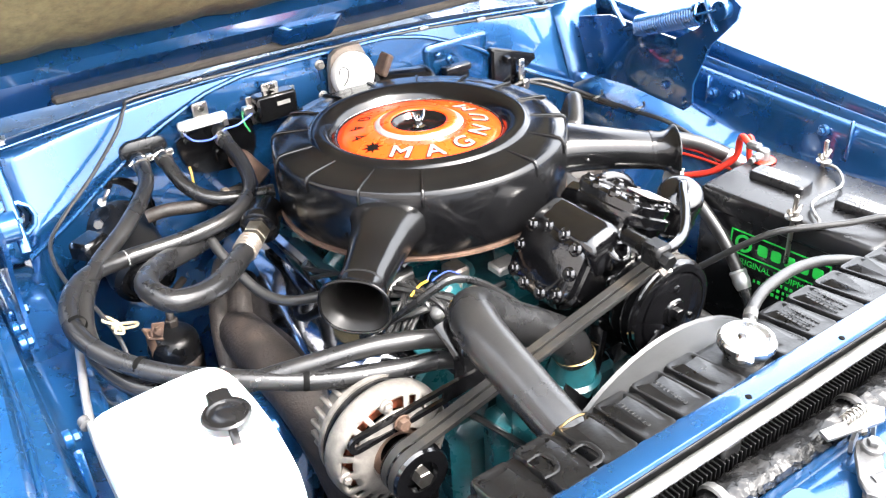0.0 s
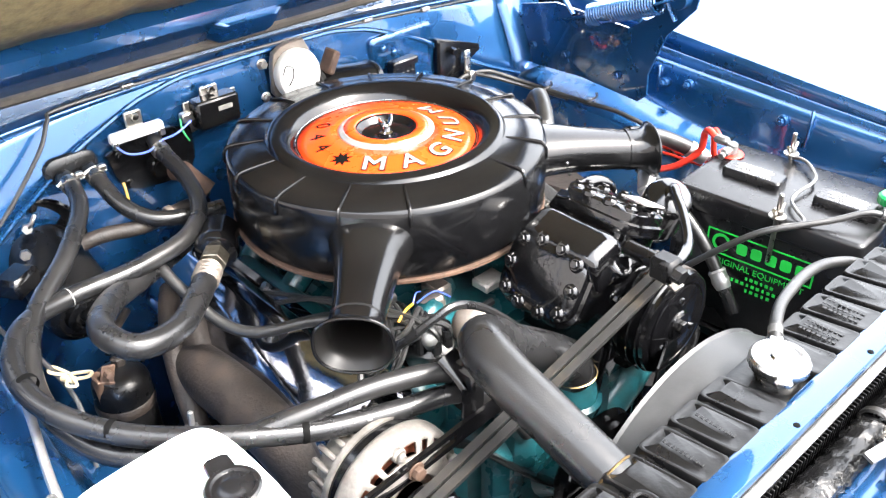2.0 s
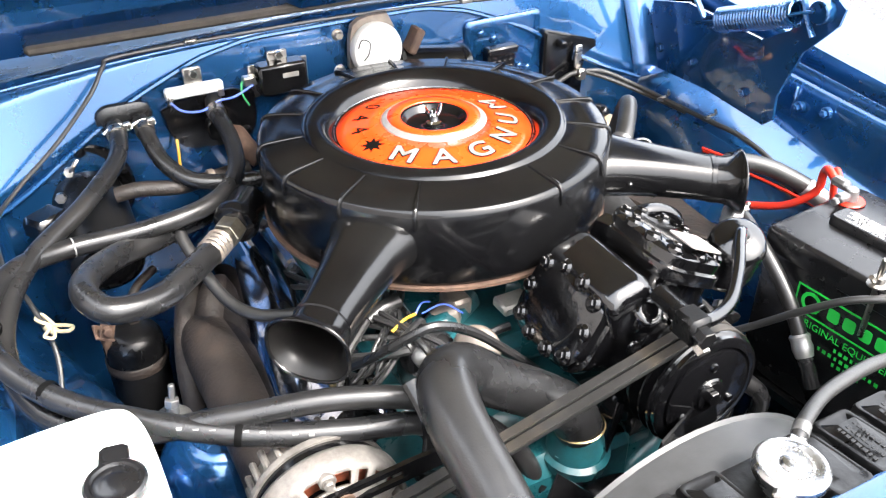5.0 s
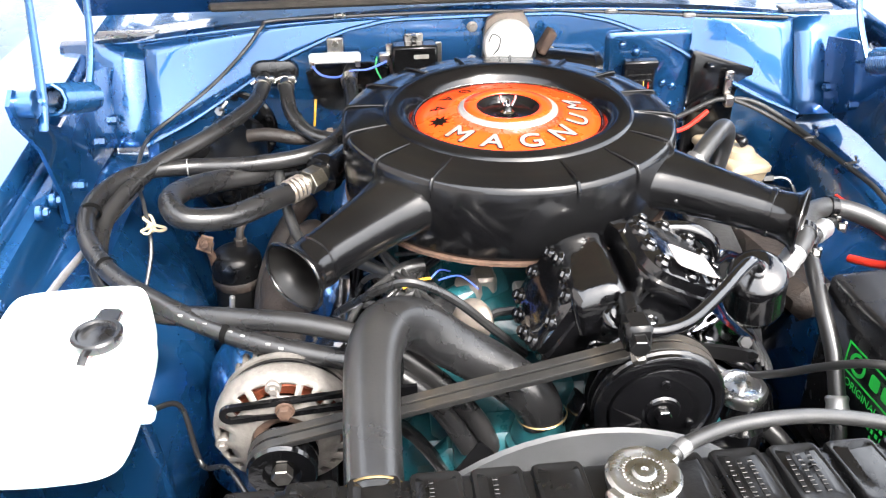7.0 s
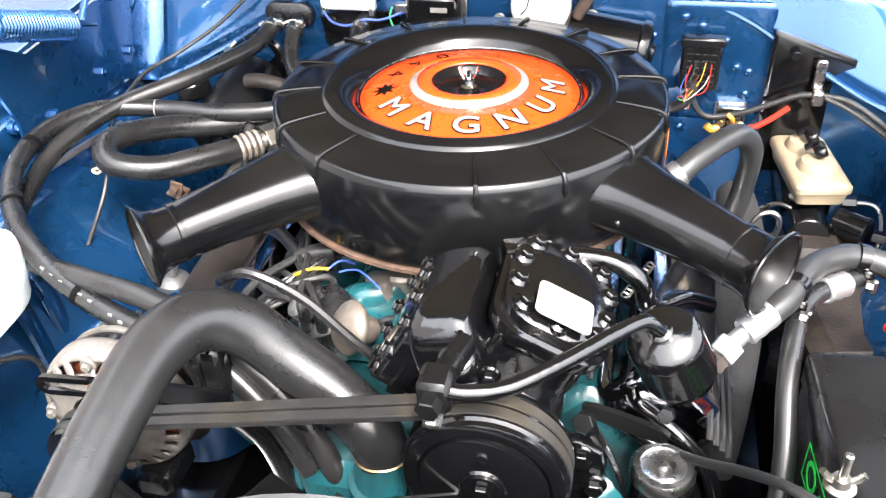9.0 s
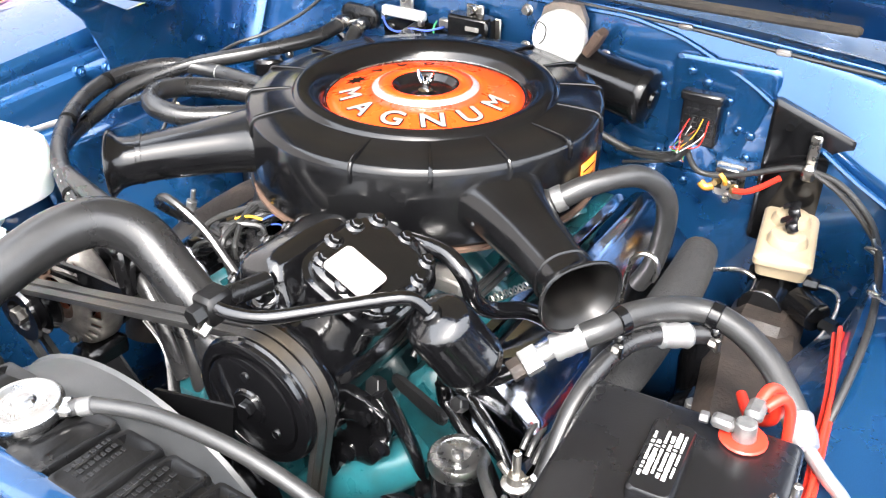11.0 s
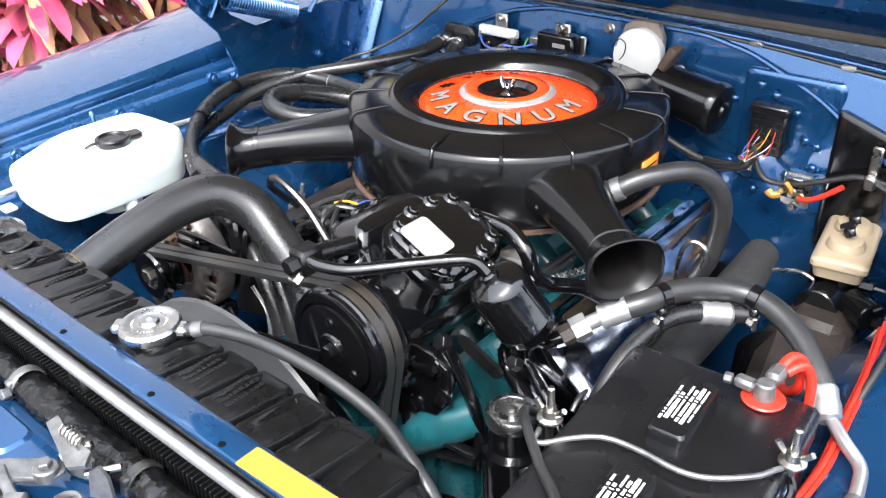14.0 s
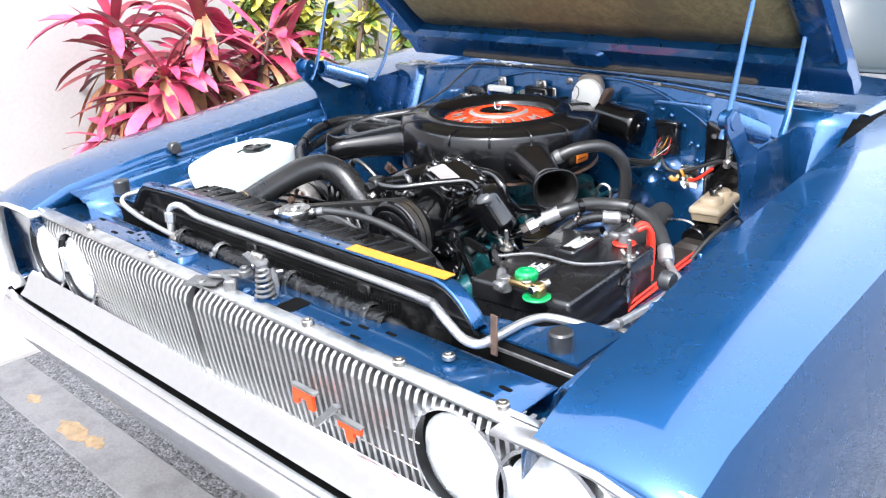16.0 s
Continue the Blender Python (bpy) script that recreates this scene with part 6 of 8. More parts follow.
# ---- fan, shroud and radiator ----
fan = thing("fan", "black engine fan on the water pump", "fan", (0, -0.44, 0.62))
part("hub", G().lathe([(0.05, 0), (0.06, 0.01), (0.06, 0.03), (0.03, 0.04)], (0, -0.43, 0.62), (0, -1, 0), 24), SATIN, fan)
for k in range(7):
    m = Matrix.Translation((0, -0.45, 0.62)) @ Matrix.Rotation(2 * math.pi * k / 7 + 0.2, 4, "Y")
    part("blade", G().rings([[m @ Vector((x * 1.0, y, r)) for x, y in ((-0.035, -0.016), (0.035, 0.016), (0.035, 0.019), (-0.035, -0.013))] for r in (0.05, 0.12, 0.185)]), SATIN, fan)
shr = thing("fan_shroud", "grey-black plastic fan shroud behind the radiator", "shroud", (0, -0.5, 0.64))
rows = []
for y, r in ((-0.56, 0.222), (-0.535, 0.218), (-0.515, 0.213), (-0.503, 0.2105), (-0.499, 0.213), (-0.499, 0.208), (-0.52, 0.206), (-0.56, 0.212)):
    rows.append([(0.005 + r * math.cos(radians(a)), y, 0.642 + r * math.sin(radians(a))) for a in range(-90, 271, 6)])
part("ring", G().sheet(rows), SHROUD, shr)
part("flange", G().box((0.005, -0.558, 0.60), (0.64, 0.01, 0.46), 0.004), SHROUD, shr)
rad = thing("radiator", "black painted radiator with a ribbed top tank", "radiator", (0, -0.59, 0.5))
rs = []
X0, X1 = -0.352, 0.362
for x, dz, dy in ((X0, -0.05, 0.02), (X0 + 0.006, -0.03, 0.012), (X0 + 0.02, -0.016, 0.004), (X0 + 0.05, -0.006, 0), (X0 + 0.08, 0, 0), (X1 - 0.08, 0, 0), (X1 - 0.05, -0.006, 0), (X1 - 0.02, -0.016, 0.004), (X1 - 0.006, -0.03, 0.012), (X1, -0.05, 0.02)):
    rs.append([(x, y, z) for y, z in ((-0.628 + dy, 0.79), (-0.628 + dy, 0.862 + dz * 0.9), (-0.622 + dy, 0.868 + dz), (-0.565 - dy, 0.870 + dz), (-0.552 - dy, 0.864 + dz), (-0.547 - dy, 0.852 + dz), (-0.547 - dy, 0.79))])
tank = part("top_tank", G().rings(rs), TANKB, rad, "glossy black top tank")
for k in range(13):
    x = -0.298 + k * 0.0505
    if abs(x - 0.012) < 0.03:
        continue
    g = G()
    rs = []
    for w, l, z in ((0.0445, 0.076, 0.864), (0.0435, 0.075, 0.8772), (0.041, 0.0725, 0.880), (0.0375, 0.069, 0.8803), (0.034, 0.0655, 0.8796), (0.02, 0.05, 0.8796)):
        rs.append([(x + u, -0.5885 + v, z - (0.008 if v > 0.02 else 0) - (0.006 if abs(x) > 0.29 else 0)) for u, v in rect(w, l, 0.005, 2)])
    part("pressed_rib", g.rings(rs), TANKB, tank)
for k in range(26):
    part("seam_tab", G().box((-0.34 + k * 0.0275, -0.6285, 0.857 - (0.012 if k in (0, 25) else 0)), (0.018, 0.010, 0.008), 0.002), TANKB, tank)
for x, y in ((-0.262, -0.6), (-0.222, -0.615)):
    part("hook_rib", G().tube([(x - 0.010, y, 0.8795), (x + 0.006, y, 0.8795), (x + 0.011, y + 0.0125, 0.8795), (x + 0.006, y + 0.025, 0.8795), (x - 0.010, y + 0.025, 0.8795)], 0.0030, 8, 4, flat=0.6), TANKB, tank)
for x in (0.101, 0.1515, -0.10, -0.151):
    for r in ((0, 1, 2) if x > 0 else (1,)):
        rr = random.Random(int(x * 1000) + r)
        g = G()
        v = -0.612
        while v < -0.572:
            l = rr.uniform(0.002, 0.005)
            g.box((x - 0.009 + r * 0.009, v + l / 2, 0.8802), (0.0042, l, 0.0009), 0.0003)
            v += l + 0.0016
        tagged(part("embossing", g, TANKB, tank, "embossed part number strip", smooth=0), kind="stuff")
part("inlet_neck", G().tube([(-0.197, -0.585, 0.840), (-0.197, -0.565, 0.846), (-0.197, -0.54, 0.854)], 0.0235, 18, 4), GLOSSB, rad)
part("core", G().box((0, -0.60, 0.58), (0.66, 0.055, 0.42), 0.004), CORE, rad)
g = G().lathe([(0.022, -0.02), (0.022, 0), (0.026, 0.001), (0.026, 0.005), (0.023, 0.007)], (0.016, -0.590, 0.876), (0, 0, 1), 24)
part("filler_neck", g, DULL, rad)
cap = [(0.029, 0.0), (0.0305, 0.002), (0.0305, 0.009), (0.028, 0.012), (0.024, 0.0125), (0.022, 0.0115), (0.010, 0.0115), (0.008, 0.014), (0.003, 0.0145), (0.002, 0.0125)]
capob = part("cap", G().lathe(cap, (0.016, -0.590, 0.882), (0, 0, 1), 32), DULL, rad, "chrome pressure cap")
for a in (35, 215):
    d = Vector((math.cos(radians(a)), math.sin(radians(a)), 0))
    part("ear", G().box(Vector((0.016, -0.590, 0.887)) + d * 0.032, (0.012, 0.018, 0.010), 0.003, Matrix.Rotation(radians(a), 4, "Z")), DULL, capob)
for k in range(30):
    a = radians(12 * k)
    part("emboss", G().box((0.016 + 0.0165 * math.cos(a), -0.590 + 0.0165 * math.sin(a), 0.8938), (0.0022, 0.0012 + 0.0012 * (k % 3 == 0), 0.0006), 0.0002, Matrix.Rotation(a, 4, "Z")), STEEL, capob, smooth=0)
hose("overflow_hose", [(0.036, -0.576, 0.882), (0.059, -0.561, 0.889), (0.103, -0.543, 0.888), (0.15, -0.534, 0.885), (0.199, -0.527, 0.876), (0.256, -0.524, 0.860), (0.306, -0.536, 0.845), (0.339, -0.543, 0.822), (0.347, -0.536, 0.787), (0.347, -0.53, 0.75)], 0.0068, RUBBERG, "thin grey-black overflow hose from the cap", n=12, clamps=(((0.056, -0.563, 0.888), (0.85, 0.5, 0.2), 0.0078, LATCH, "clamp"),))
# condenser in front of the yoke
con = thing("condenser", "black condenser with a rough header pipe", "condenser", (0.0, -0.70, 0.6))
part("core", G().box((0.02, -0.660, 0.66), (0.66, 0.024, 0.23), 0.003), CORE, con)
fin0 = part("fin", G().box((0, -0.641, 0.798), (0.0022, 0.014, 0.030), 0.0005), TARRED, con, smooth=0)
for k in range(1, 96):
    fin = bpy.data.objects.new("fin", fin0.data)
    scene.collection.objects.link(fin)
    fin.parent = con
    fin.location = (0.0066 * k, 0, 0)
fin0.location = (0, 0, 0)
for ob in [o for o in con.children if o.name.startswith("fin")]:
    ob.location.x -= 0.30
rr = random.Random(12)
rs = []
for k in range(120):
    x = -0.268 + 0.61 * k / 119
    y0, z0 = -0.669 - 0.004 * (x + 0.268) / 0.61, 0.804 - 0.006 * (x + 0.268) / 0.61
    thick = 1.0 if x > -0.12 else 0.82
    rs.append([(x, y0 + thick * (0.019 + rr.uniform(-0.0024, 0.0024)) * math.cos(u * 0.5236), z0 + thick * (0.0135 + rr.uniform(-0.0018, 0.0018)) * math.sin(u * 0.5236)) for u in range(12)])
part("header", G().rings(rs), TAPEG, con, "header pipe wrapped in crinkled black tape", smooth=30)
for x in (-0.245, -0.115, 0.10, 0.30):
    part("strap", G().lathe([(0.018, -0.006), (0.0205, -0.004), (0.0205, 0.004), (0.018, 0.006)], (x, -0.669 - 0.004 * (x + 0.268) / 0.61, 0.804 - 0.006 * (x + 0.268) / 0.61), (1, 0, 0), 16, False).box((x, -0.684, 0.812), (0.010, 0.012, 0.010), 0.002), LATCH if x == -0.115 else CORE, con)
part("bolt", G().hexa((-0.11, -0.690, 0.806), (-0.11, -0.699, 0.808), 0.006), LATCH, con)
part("return_bend", G().tube([(0.335, -0.672, 0.797), (0.36, -0.672, 0.795), (0.374, -0.672, 0.783), (0.376, -0.672, 0.74)], 0.010, 10, 5), TARRED, con)

# ---- hood latch ----
lat = thing("hood_latch", "grey steel hood latch with a coil pop-up spring", "latch", (0.05, -0.735, 0.803))
SX, SY = 0.128, -0.746
turn = Matrix.Rotation(radians(38), 4, "Z")
part("tongue", G().prism([(-0.03, -0.018), (0.03, -0.022), (0.036, -0.008), (0.034, 0.012), (-0.02, 0.02)], 0.004, Matrix.Translation((-0.012, -0.775, 0.8075)) @ turn), LATCH, lat)
part("rivet", G().lathe([(0.007, 0), (0.0065, 0.0025), (0.003, 0.0035)], (-0.005, -0.783, 0.8112), n=14), STEEL, lat)
part("arm", G().prism(smooth_loop([(-0.035, -0.011), (0.04, -0.012), (0.048, 0.0), (0.038, 0.014), (-0.03, 0.013)], 1), 0.007, Matrix.Translation((0.018, -0.745, 0.815)) @ turn, 0.08), LATCH, lat)
part("bracket", G().box((0.052, -0.762, 0.812), (0.022, 0.016, 0.022), 0.003, turn).tube([(0.052, -0.762, 0.818), (0.03, -0.758, 0.824), (0.008, -0.752, 0.822)], 0.005, 8, 4, flat=0.5), LATCH, lat)
part("pivot", G().cyl((0.045, -0.728, 0.815), (0.045, -0.728, 0.828), 0.0115, n=18).hexa((0.045, -0.728, 0.828), (0.045, -0.728, 0.834), 0.007), LATCH, lat)
part("lever", G().prism([(-0.04, -0.006), (0.03, -0.009), (0.042, 0.004), (0.03, 0.014), (0.0, 0.006), (-0.04, 0.006)], 0.004, Matrix.Translation((0.045, -0.705, 0.836)) @ Matrix.Rotation(radians(-12), 4, "Z") @ Matrix.Rotation(0.25, 4, "X")), LATCH, lat)
part("catch", G().prism([(-0.014, 0.0), (0.012, 0.0), (0.016, 0.022), (0.006, 0.034), (-0.003, 0.030), (0.004, 0.016), (-0.012, 0.014)], 0.004, facing((0.055, -0.702, 0.803), (0.35, -1, 0.1))), LATCH, lat)
part("catch", G().prism([(-0.010, 0.0), (0.014, 0.0), (0.010, 0.022), (0.002, 0.032), (-0.008, 0.026)], 0.004, facing((0.088, -0.704, 0.801), (0.5, -1, 0.2))), LATCH, lat)
part("pin", G().cyl((0.048, -0.715, 0.83), (0.062, -0.69, 0.836), 0.005, n=12).cyl((0.075, -0.71, 0.822), (0.092, -0.682, 0.822), 0.004, n=10), STEEL, lat)
part("return_spring", G().tube([(0.034 + k * 0.0007, -0.700 + 0.0055 * math.cos(k * 0.8), 0.845 + 0.0055 * math.sin(k * 0.8)) for k in range(46)], 0.0012, 5, 1), STEEL, lat)
part("coil_spring", G().tube([(SX + (0.016 - 0.007 * k / 72) * math.cos(k * 0.5236), SY + (0.016 - 0.007 * k / 72) * math.sin(k * 0.5236), 0.806 + 0.052 * k / 72) for k in range(73)], 0.0028, 7, 2), LATCH, lat, "grey steel conical coil spring")
part("spring_seat", G().lathe([(0.023, 0), (0.023, 0.003), (0.018, 0.005), (0.007, 0.005), (0.005, 0.03), (0.003, 0.045)], (SX, SY, 0.8015), (0, 0, 1), 24), PAINT, lat)
part("bolt", G().cyl((0.084, -0.752, 0.802), (0.084, -0.752, 0.8045), 0.011, n=16).hexa((0.084, -0.752, 0.8045), (0.084, -0.752, 0.811), 0.0075), PAINT, lat)

# ---- battery ----
BR = Matrix.Translation((0.456, -0.377, 0)) @ Matrix.Rotation(radians(4.5), 4, "Z")
bat = thing("battery", "black car battery with green printed side and white-printed vent caps", "battery", (0.455, -0.384, 0.60))
W, Ln, T = 0.182, 0.276, 0.829
bx = lambda x, y, z: BR @ Vector((x, y, z))  # noqa: E731
rs = [[bx(x, y, z) for x, y in rect(W - i, Ln - i, 0.008, 3)] for i, z in ((0.004, 0.605), (0, 0.61), (0, 0.785), (0.004, 0.79), (0.004, 0.793), (-0.004, 0.797), (-0.004, T - 0.006), (0.0, T - 0.002), (0.008, T))]
part("case", G().rings(rs), PLASTICB, bat)
for yc in (0.056, -0.084):
    rs = [[bx(x - 0.008, y + yc, z) for x, y in rect(0.036 - i, 0.090 - i, 0.006, 3)] for i, z in ((0, T - 0.002), (0, T + 0.010), (0.004, T + 0.013))]
    vc = part("vent_cap", G().rings(rs), PLASTICB, bat)
    rr = random.Random(3)
    for k in range(6):
        v = rr.uniform(-0.032, -0.02)
        stop = rr.uniform(0.012, 0.032)
        while v < stop:
            l = rr.uniform(0.0012, 0.0044)
            part("print", G().prism(rect((0.0027, 0.0044, 0.0024, 0.0033, 0.0042, 0.0024)[k] * rr.uniform(0.75, 1.0), l), 0.0003, BR @ Matrix.Translation((-0.020 + k * 0.0048, yc + v + l / 2, T + 0.0131))), WHITE, vc, smooth=0)
            v += l + rr.choice((0.0007, 0.0007, 0.0009, 0.0026))
# green print on the engine side
m = facing(bx(-W / 2 - 0.0006, -0.005, 0.738), BR.to_3x3() @ Vector((-1, 0, 0))) @ Matrix.Diagonal((0.86, 0.88, 1, 1))
for c, s in (((0, 0.043), (0.19, 0.003)), ((0, 0.0), (0.19, 0.003)), ((0.0935, 0.0215), (0.003, 0.043)), ((-0.0935, 0.0215), (0.003, 0.043))):
    part("green_rule", G().prism([(x + c[0], y + c[1]) for x, y in rect(*s)], 0.0004, m), GREENP, bat, smooth=0)
ring = G()
ring.rings([[m @ Vector((-0.068 + r * math.cos(u * 0.3927), 0.0215 + r * math.sin(u * 0.3927), z)) for u in range(16)] for r, z in ((0.0115, 0), (0.0115, 0.0005), (0.017, 0.0005), (0.017, 0))], caps=False)
part("green_emblem", ring, GREENP, bat, "round green emblem")
for k in range(5):
    part("green_block", G().prism([(x - 0.03 + k * 0.026, y + 0.0215) for x, y in rect(0.019, 0.021, 0.004, 2)], 0.0004, m), GREENP, bat, smooth=0)
part("lettering", letters("ORIGINAL EQUIPMENT", 0.0165, 0.0002, m @ Matrix.Translation((0, -0.014, 0.0003))), GREENP, bat, "green lettering", smooth=0)
for k, (wd, dy) in enumerate(((0.055, -0.0295), (0.105, -0.0415), (0.05, -0.053))):
    n = int(wd / 0.0088)
    for j in range(n):
        part("green_block", G().prism([(x - wd / 2 + (j + 0.5) * wd / n + 0.01, y + dy) for x, y in rect(0.0058 if j % 3 else 0.004, 0.0062)], 0.0004, m), GREENP, bat, smooth=0)
# terminals
pos, neg = bx(0.044, 0.120, T), bx(-0.002, -0.149, T)
part("washer", G().cyl(pos, pos + Vector((0, 0, 0.003)), 0.0205), RED, bat, "red felt washer")
part("terminal", G().cyl(pos + Vector((0, 0, 0.002)), pos + Vector((0, 0, 0.020)), 0.0105, 0.009).box(pos + Vector((-0.018, -0.002, 0.012)), (0.02, 0.014, 0.011), 0.003).hexa(pos + Vector((-0.038, -0.004, 0.011)), pos + Vector((-0.03, -0.003, 0.011)), 0.0055).box(pos + Vector((0.002, 0.02, 0.018)), (0.016, 0.026, 0.013), 0.004), LATCH, bat, "grey lead battery terminal")
part("washer", G().cyl(neg + Vector((0.042, 0.004, 0)), neg + Vector((0.042, 0.004, 0.004)), 0.022), GREEN, bat, "green felt washer")
g = G().cyl(neg + Vector((-0.012, -0.006, 0.001)), neg + Vector((-0.012, -0.006, 0.026)), 0.0115, 0.010).box(neg + Vector((-0.012, -0.016, 0.014)), (0.02, 0.02, 0.016), 0.004)
part("terminal", g, LATCH, bat, "grey lead battery terminal")
part("switch_blade", G().box(neg + Vector((0.02, 0.0, 0.018)), (0.075, 0.016, 0.010), 0.003).box(neg + Vector((0.045, 0.004, 0.014)), (0.02, 0.022, 0.022), 0.004), BRASS, bat, "brass disconnect switch")
part("switch_bolt", G().hexa(neg + Vector((0.046, 0.012, 0.02)), neg + Vector((0.046, 0.026, 0.02)), 0.007).hexa(neg + Vector((0.046, -0.008, 0.02)), neg + Vector((0.046, -0.016, 0.02)), 0.007).cyl(neg + Vector((0.026, 0, 0.022)), neg + Vector((0.026, 0, 0.027)), 0.008), STEEL, bat)
n, rs = 40, []
for r, z in ((0.006, 0.018), (0.0155, 0.019), (0.017, 0.021), (0.017, 0.030), (0.0145, 0.033), (0.006, 0.033), (0.005, 0.031)):
    rs.append([neg + Vector((0.012, 0.018, 0.012)) + Vector(((r + (0.0012 if r > 0.015 and k % 2 else 0)) * math.cos(2 * math.pi * k / n), (r + (0.0012 if r > 0.015 and k % 2 else 0)) * math.sin(2 * math.pi * k / n), z - 0.012)) for k in range(n)])
part("switch_knob", G().rings(rs), GREEN, bat, "green knurled switch knob")
# hold-down rod and wing-nut studs
hd = thing("battery_hold_down", "bent steel battery hold-down rod with wing nuts", "clamp", (0.455, -0.37, 0.84))
part("rod", G().tube([(0.352, -0.418, 0.828), (0.362, -0.440, 0.836), (0.372, -0.438, 0.8375), (0.386, -0.420, 0.838), (0.408, -0.401, 0.838), (0.44, -0.396, 0.838), (0.475, -0.397, 0.838), (0.500, -0.389, 0.838), (0.528, -0.364, 0.838), (0.538, -0.345, 0.837), (0.541, -0.332, 0.832)], 0.0027, 8, 4), LATCH, hd)
for x, y in ((0.356, -0.408), (0.545, -0.326)):
    part("stud", G().cyl((x, y, 0.76), (x, y, 0.872), 0.0036, n=10), STEEL, hd)
    part("wing_nut", G().lathe([(0.012, 0), (0.012, 0.002), (0.0075, 0.004), (0.0065, 0.011)], (x, y, 0.836), n=14).tube([(x - 0.015, y, 0.852), (x - 0.007, y, 0.844), (x + 0.007, y, 0.844), (x + 0.015, y, 0.852)], 0.003, 8, 4), STEEL, hd)
part("hook", G().tube([(0.545, -0.326, 0.82), (0.553, -0.338, 0.815), (0.55, -0.352, 0.80)], 0.004, 8, 4), SATIN, hd)
# cables
pc = thing("battery_cable", "thick red positive battery cable", "cable", pos)
part("cable", G().tube([pos + Vector((0.002, 0.03, 0.018)), pos + Vector((0.006, 0.046, 0.024)), pos + Vector((0.014, 0.058, 0.012)), pos + Vector((0.012, 0.062, -0.02)), pos + Vector((-0.01, 0.09, -0.05)), pos + Vector((-0.03, 0.14, -0.07))], 0.0058, 12, 6), RED, pc)
part("cable", G().tube([pos + Vector((0.008, 0.028, 0.018)), pos + Vector((0.018, 0.042, 0.022)), pos + Vector((0.026, 0.048, 0.006)), pos + Vector((0.03, 0.044, -0.03)), pos + Vector((0.036, 0.03, -0.07))], 0.005, 12, 6), RED, pc)
nc = thing("battery_cable", "black negative battery cable running to the engine", "cable", neg)
part("cable", G().tube([neg + Vector((-0.014, -0.002, 0.018)), (0.441, -0.525, 0.847), (0.425, -0.501, 0.852), (0.391, -0.471, 0.842), (0.356, -0.438, 0.834), (0.324, -0.403, 0.822), (0.300, -0.360, 0.785), (0.275, -0.310, 0.735), (0.24, -0.27, 0.705), (0.163, -0.215, 0.695)], 0.0048, 10, 6), RUBBERG, nc)
part("lug", G().tube([neg + Vector((-0.016, -0.004, 0.016)), (0.443, -0.527, 0.846), (0.434, -0.514, 0.851)], 0.0078, 10, 3), LATCH, nc)
rw = thing("wire_bundle", "red insulated wires along the inner fender", "cable", (0.56, -0.3, 0.8))
for dx, dz in ((0, 0), (0.008, 0.004), (0.004, 0.01)):
    part("wire", G().tube([(0.505 + dx, -0.362, 0.695 + dz), (0.521 + dx, -0.345, 0.719 + dz), (0.538 + dx, -0.300, 0.744 + dz), (0.546 + dx, -0.230, 0.759 + dz), (0.540 + dx, -0.155, 0.763 + dz), (0.533 + dx, -0.068, 0.762 + dz), (0.517 + dx, 0.05, 0.755 + dz)], 0.0027, 8, 6), RED, rw)
tray = thing("battery_tray", "black battery tray under the battery", "tray", (0.455, -0.384, 0.59))
part("pan", G().rings([[bx(x, y, z) for x, y in rect(0.2, 0.285, 0.01, 3)] for z in (0.59, 0.603)]), SATIN, tray)
part("leg", G().box((0.47, -0.38, 0.50), (0.10, 0.2, 0.18), 0.005), SATIN, tray)

# ---- washer bottle ----
wb = thing("washer_bottle", "milky white plastic washer fluid bottle", "bottle", (-0.49, -0.36, 0.78))
base = [(-0.572, -0.462), (-0.52, -0.466), (-0.455, -0.463), (-0.430, -0.445), (-0.426, -0.34), (-0.428, -0.272), (-0.438, -0.243), (-0.456, -0.2345), (-0.52, -0.236), (-0.572, -0.241), (-0.581, -0.26), (-0.582, -0.35), (-0.582, -0.45)]
loop = smooth_loop(smooth_loop(base, 1), 1)
cx, cy = -0.49, -0.355
rs = []
for k, z in ((0.88, 0.790), (0.93, 0.792), (0.955, 0.798), (0.965, 0.809), (0.972, 0.813), (0.99, 0.818), (1.0, 0.826), (1.0, 0.852), (0.99, 0.862), (0.97, 0.868), (0.86, 0.872), (0.4, 0.873)):
    rs.append([(cx + (x - cx) * k, cy + (y - cy) * k, z - (0.026 * max(0, (-0.37 - y) / 0.10) if z > 0.84 else 0)) for x, y in loop])
part("tank", G().rings(rs), WHITEP, wb)
part("lower_tank", G().rings([[(-0.475 + x, -0.35 + y, z) for x, y in rect(w, l, 0.02, 4)] for w, l, z in ((0.05, 0.06, 0.772), (0.055, 0.066, 0.776), (0.06, 0.07, 0.797))]), WHITEP, wb)
part("spout", G().cyl((-0.445, -0.348, 0.797), (-0.441, -0.348, 0.776), 0.011).box((-0.439, -0.346, 0.774), (0.024, 0.022, 0.016), 0.005), WHITEP, wb)
part("ear", G().box((-0.565, -0.478, 0.79), (0.03, 0.02, 0.006), 0.002), WHITEP, wb)
cp = part("cap", G().lathe([(0.0245, 0.0), (0.0255, 0.002), (0.0255, 0.009), (0.0235, 0.011), (0.020, 0.011), (0.0185, 0.0085), (0.013, 0.0085), (0.011, 0.010), (0.004, 0.0105)], (-0.465, -0.343, 0.873), n=32), PLASTICB, wb, "black plastic flip cap")
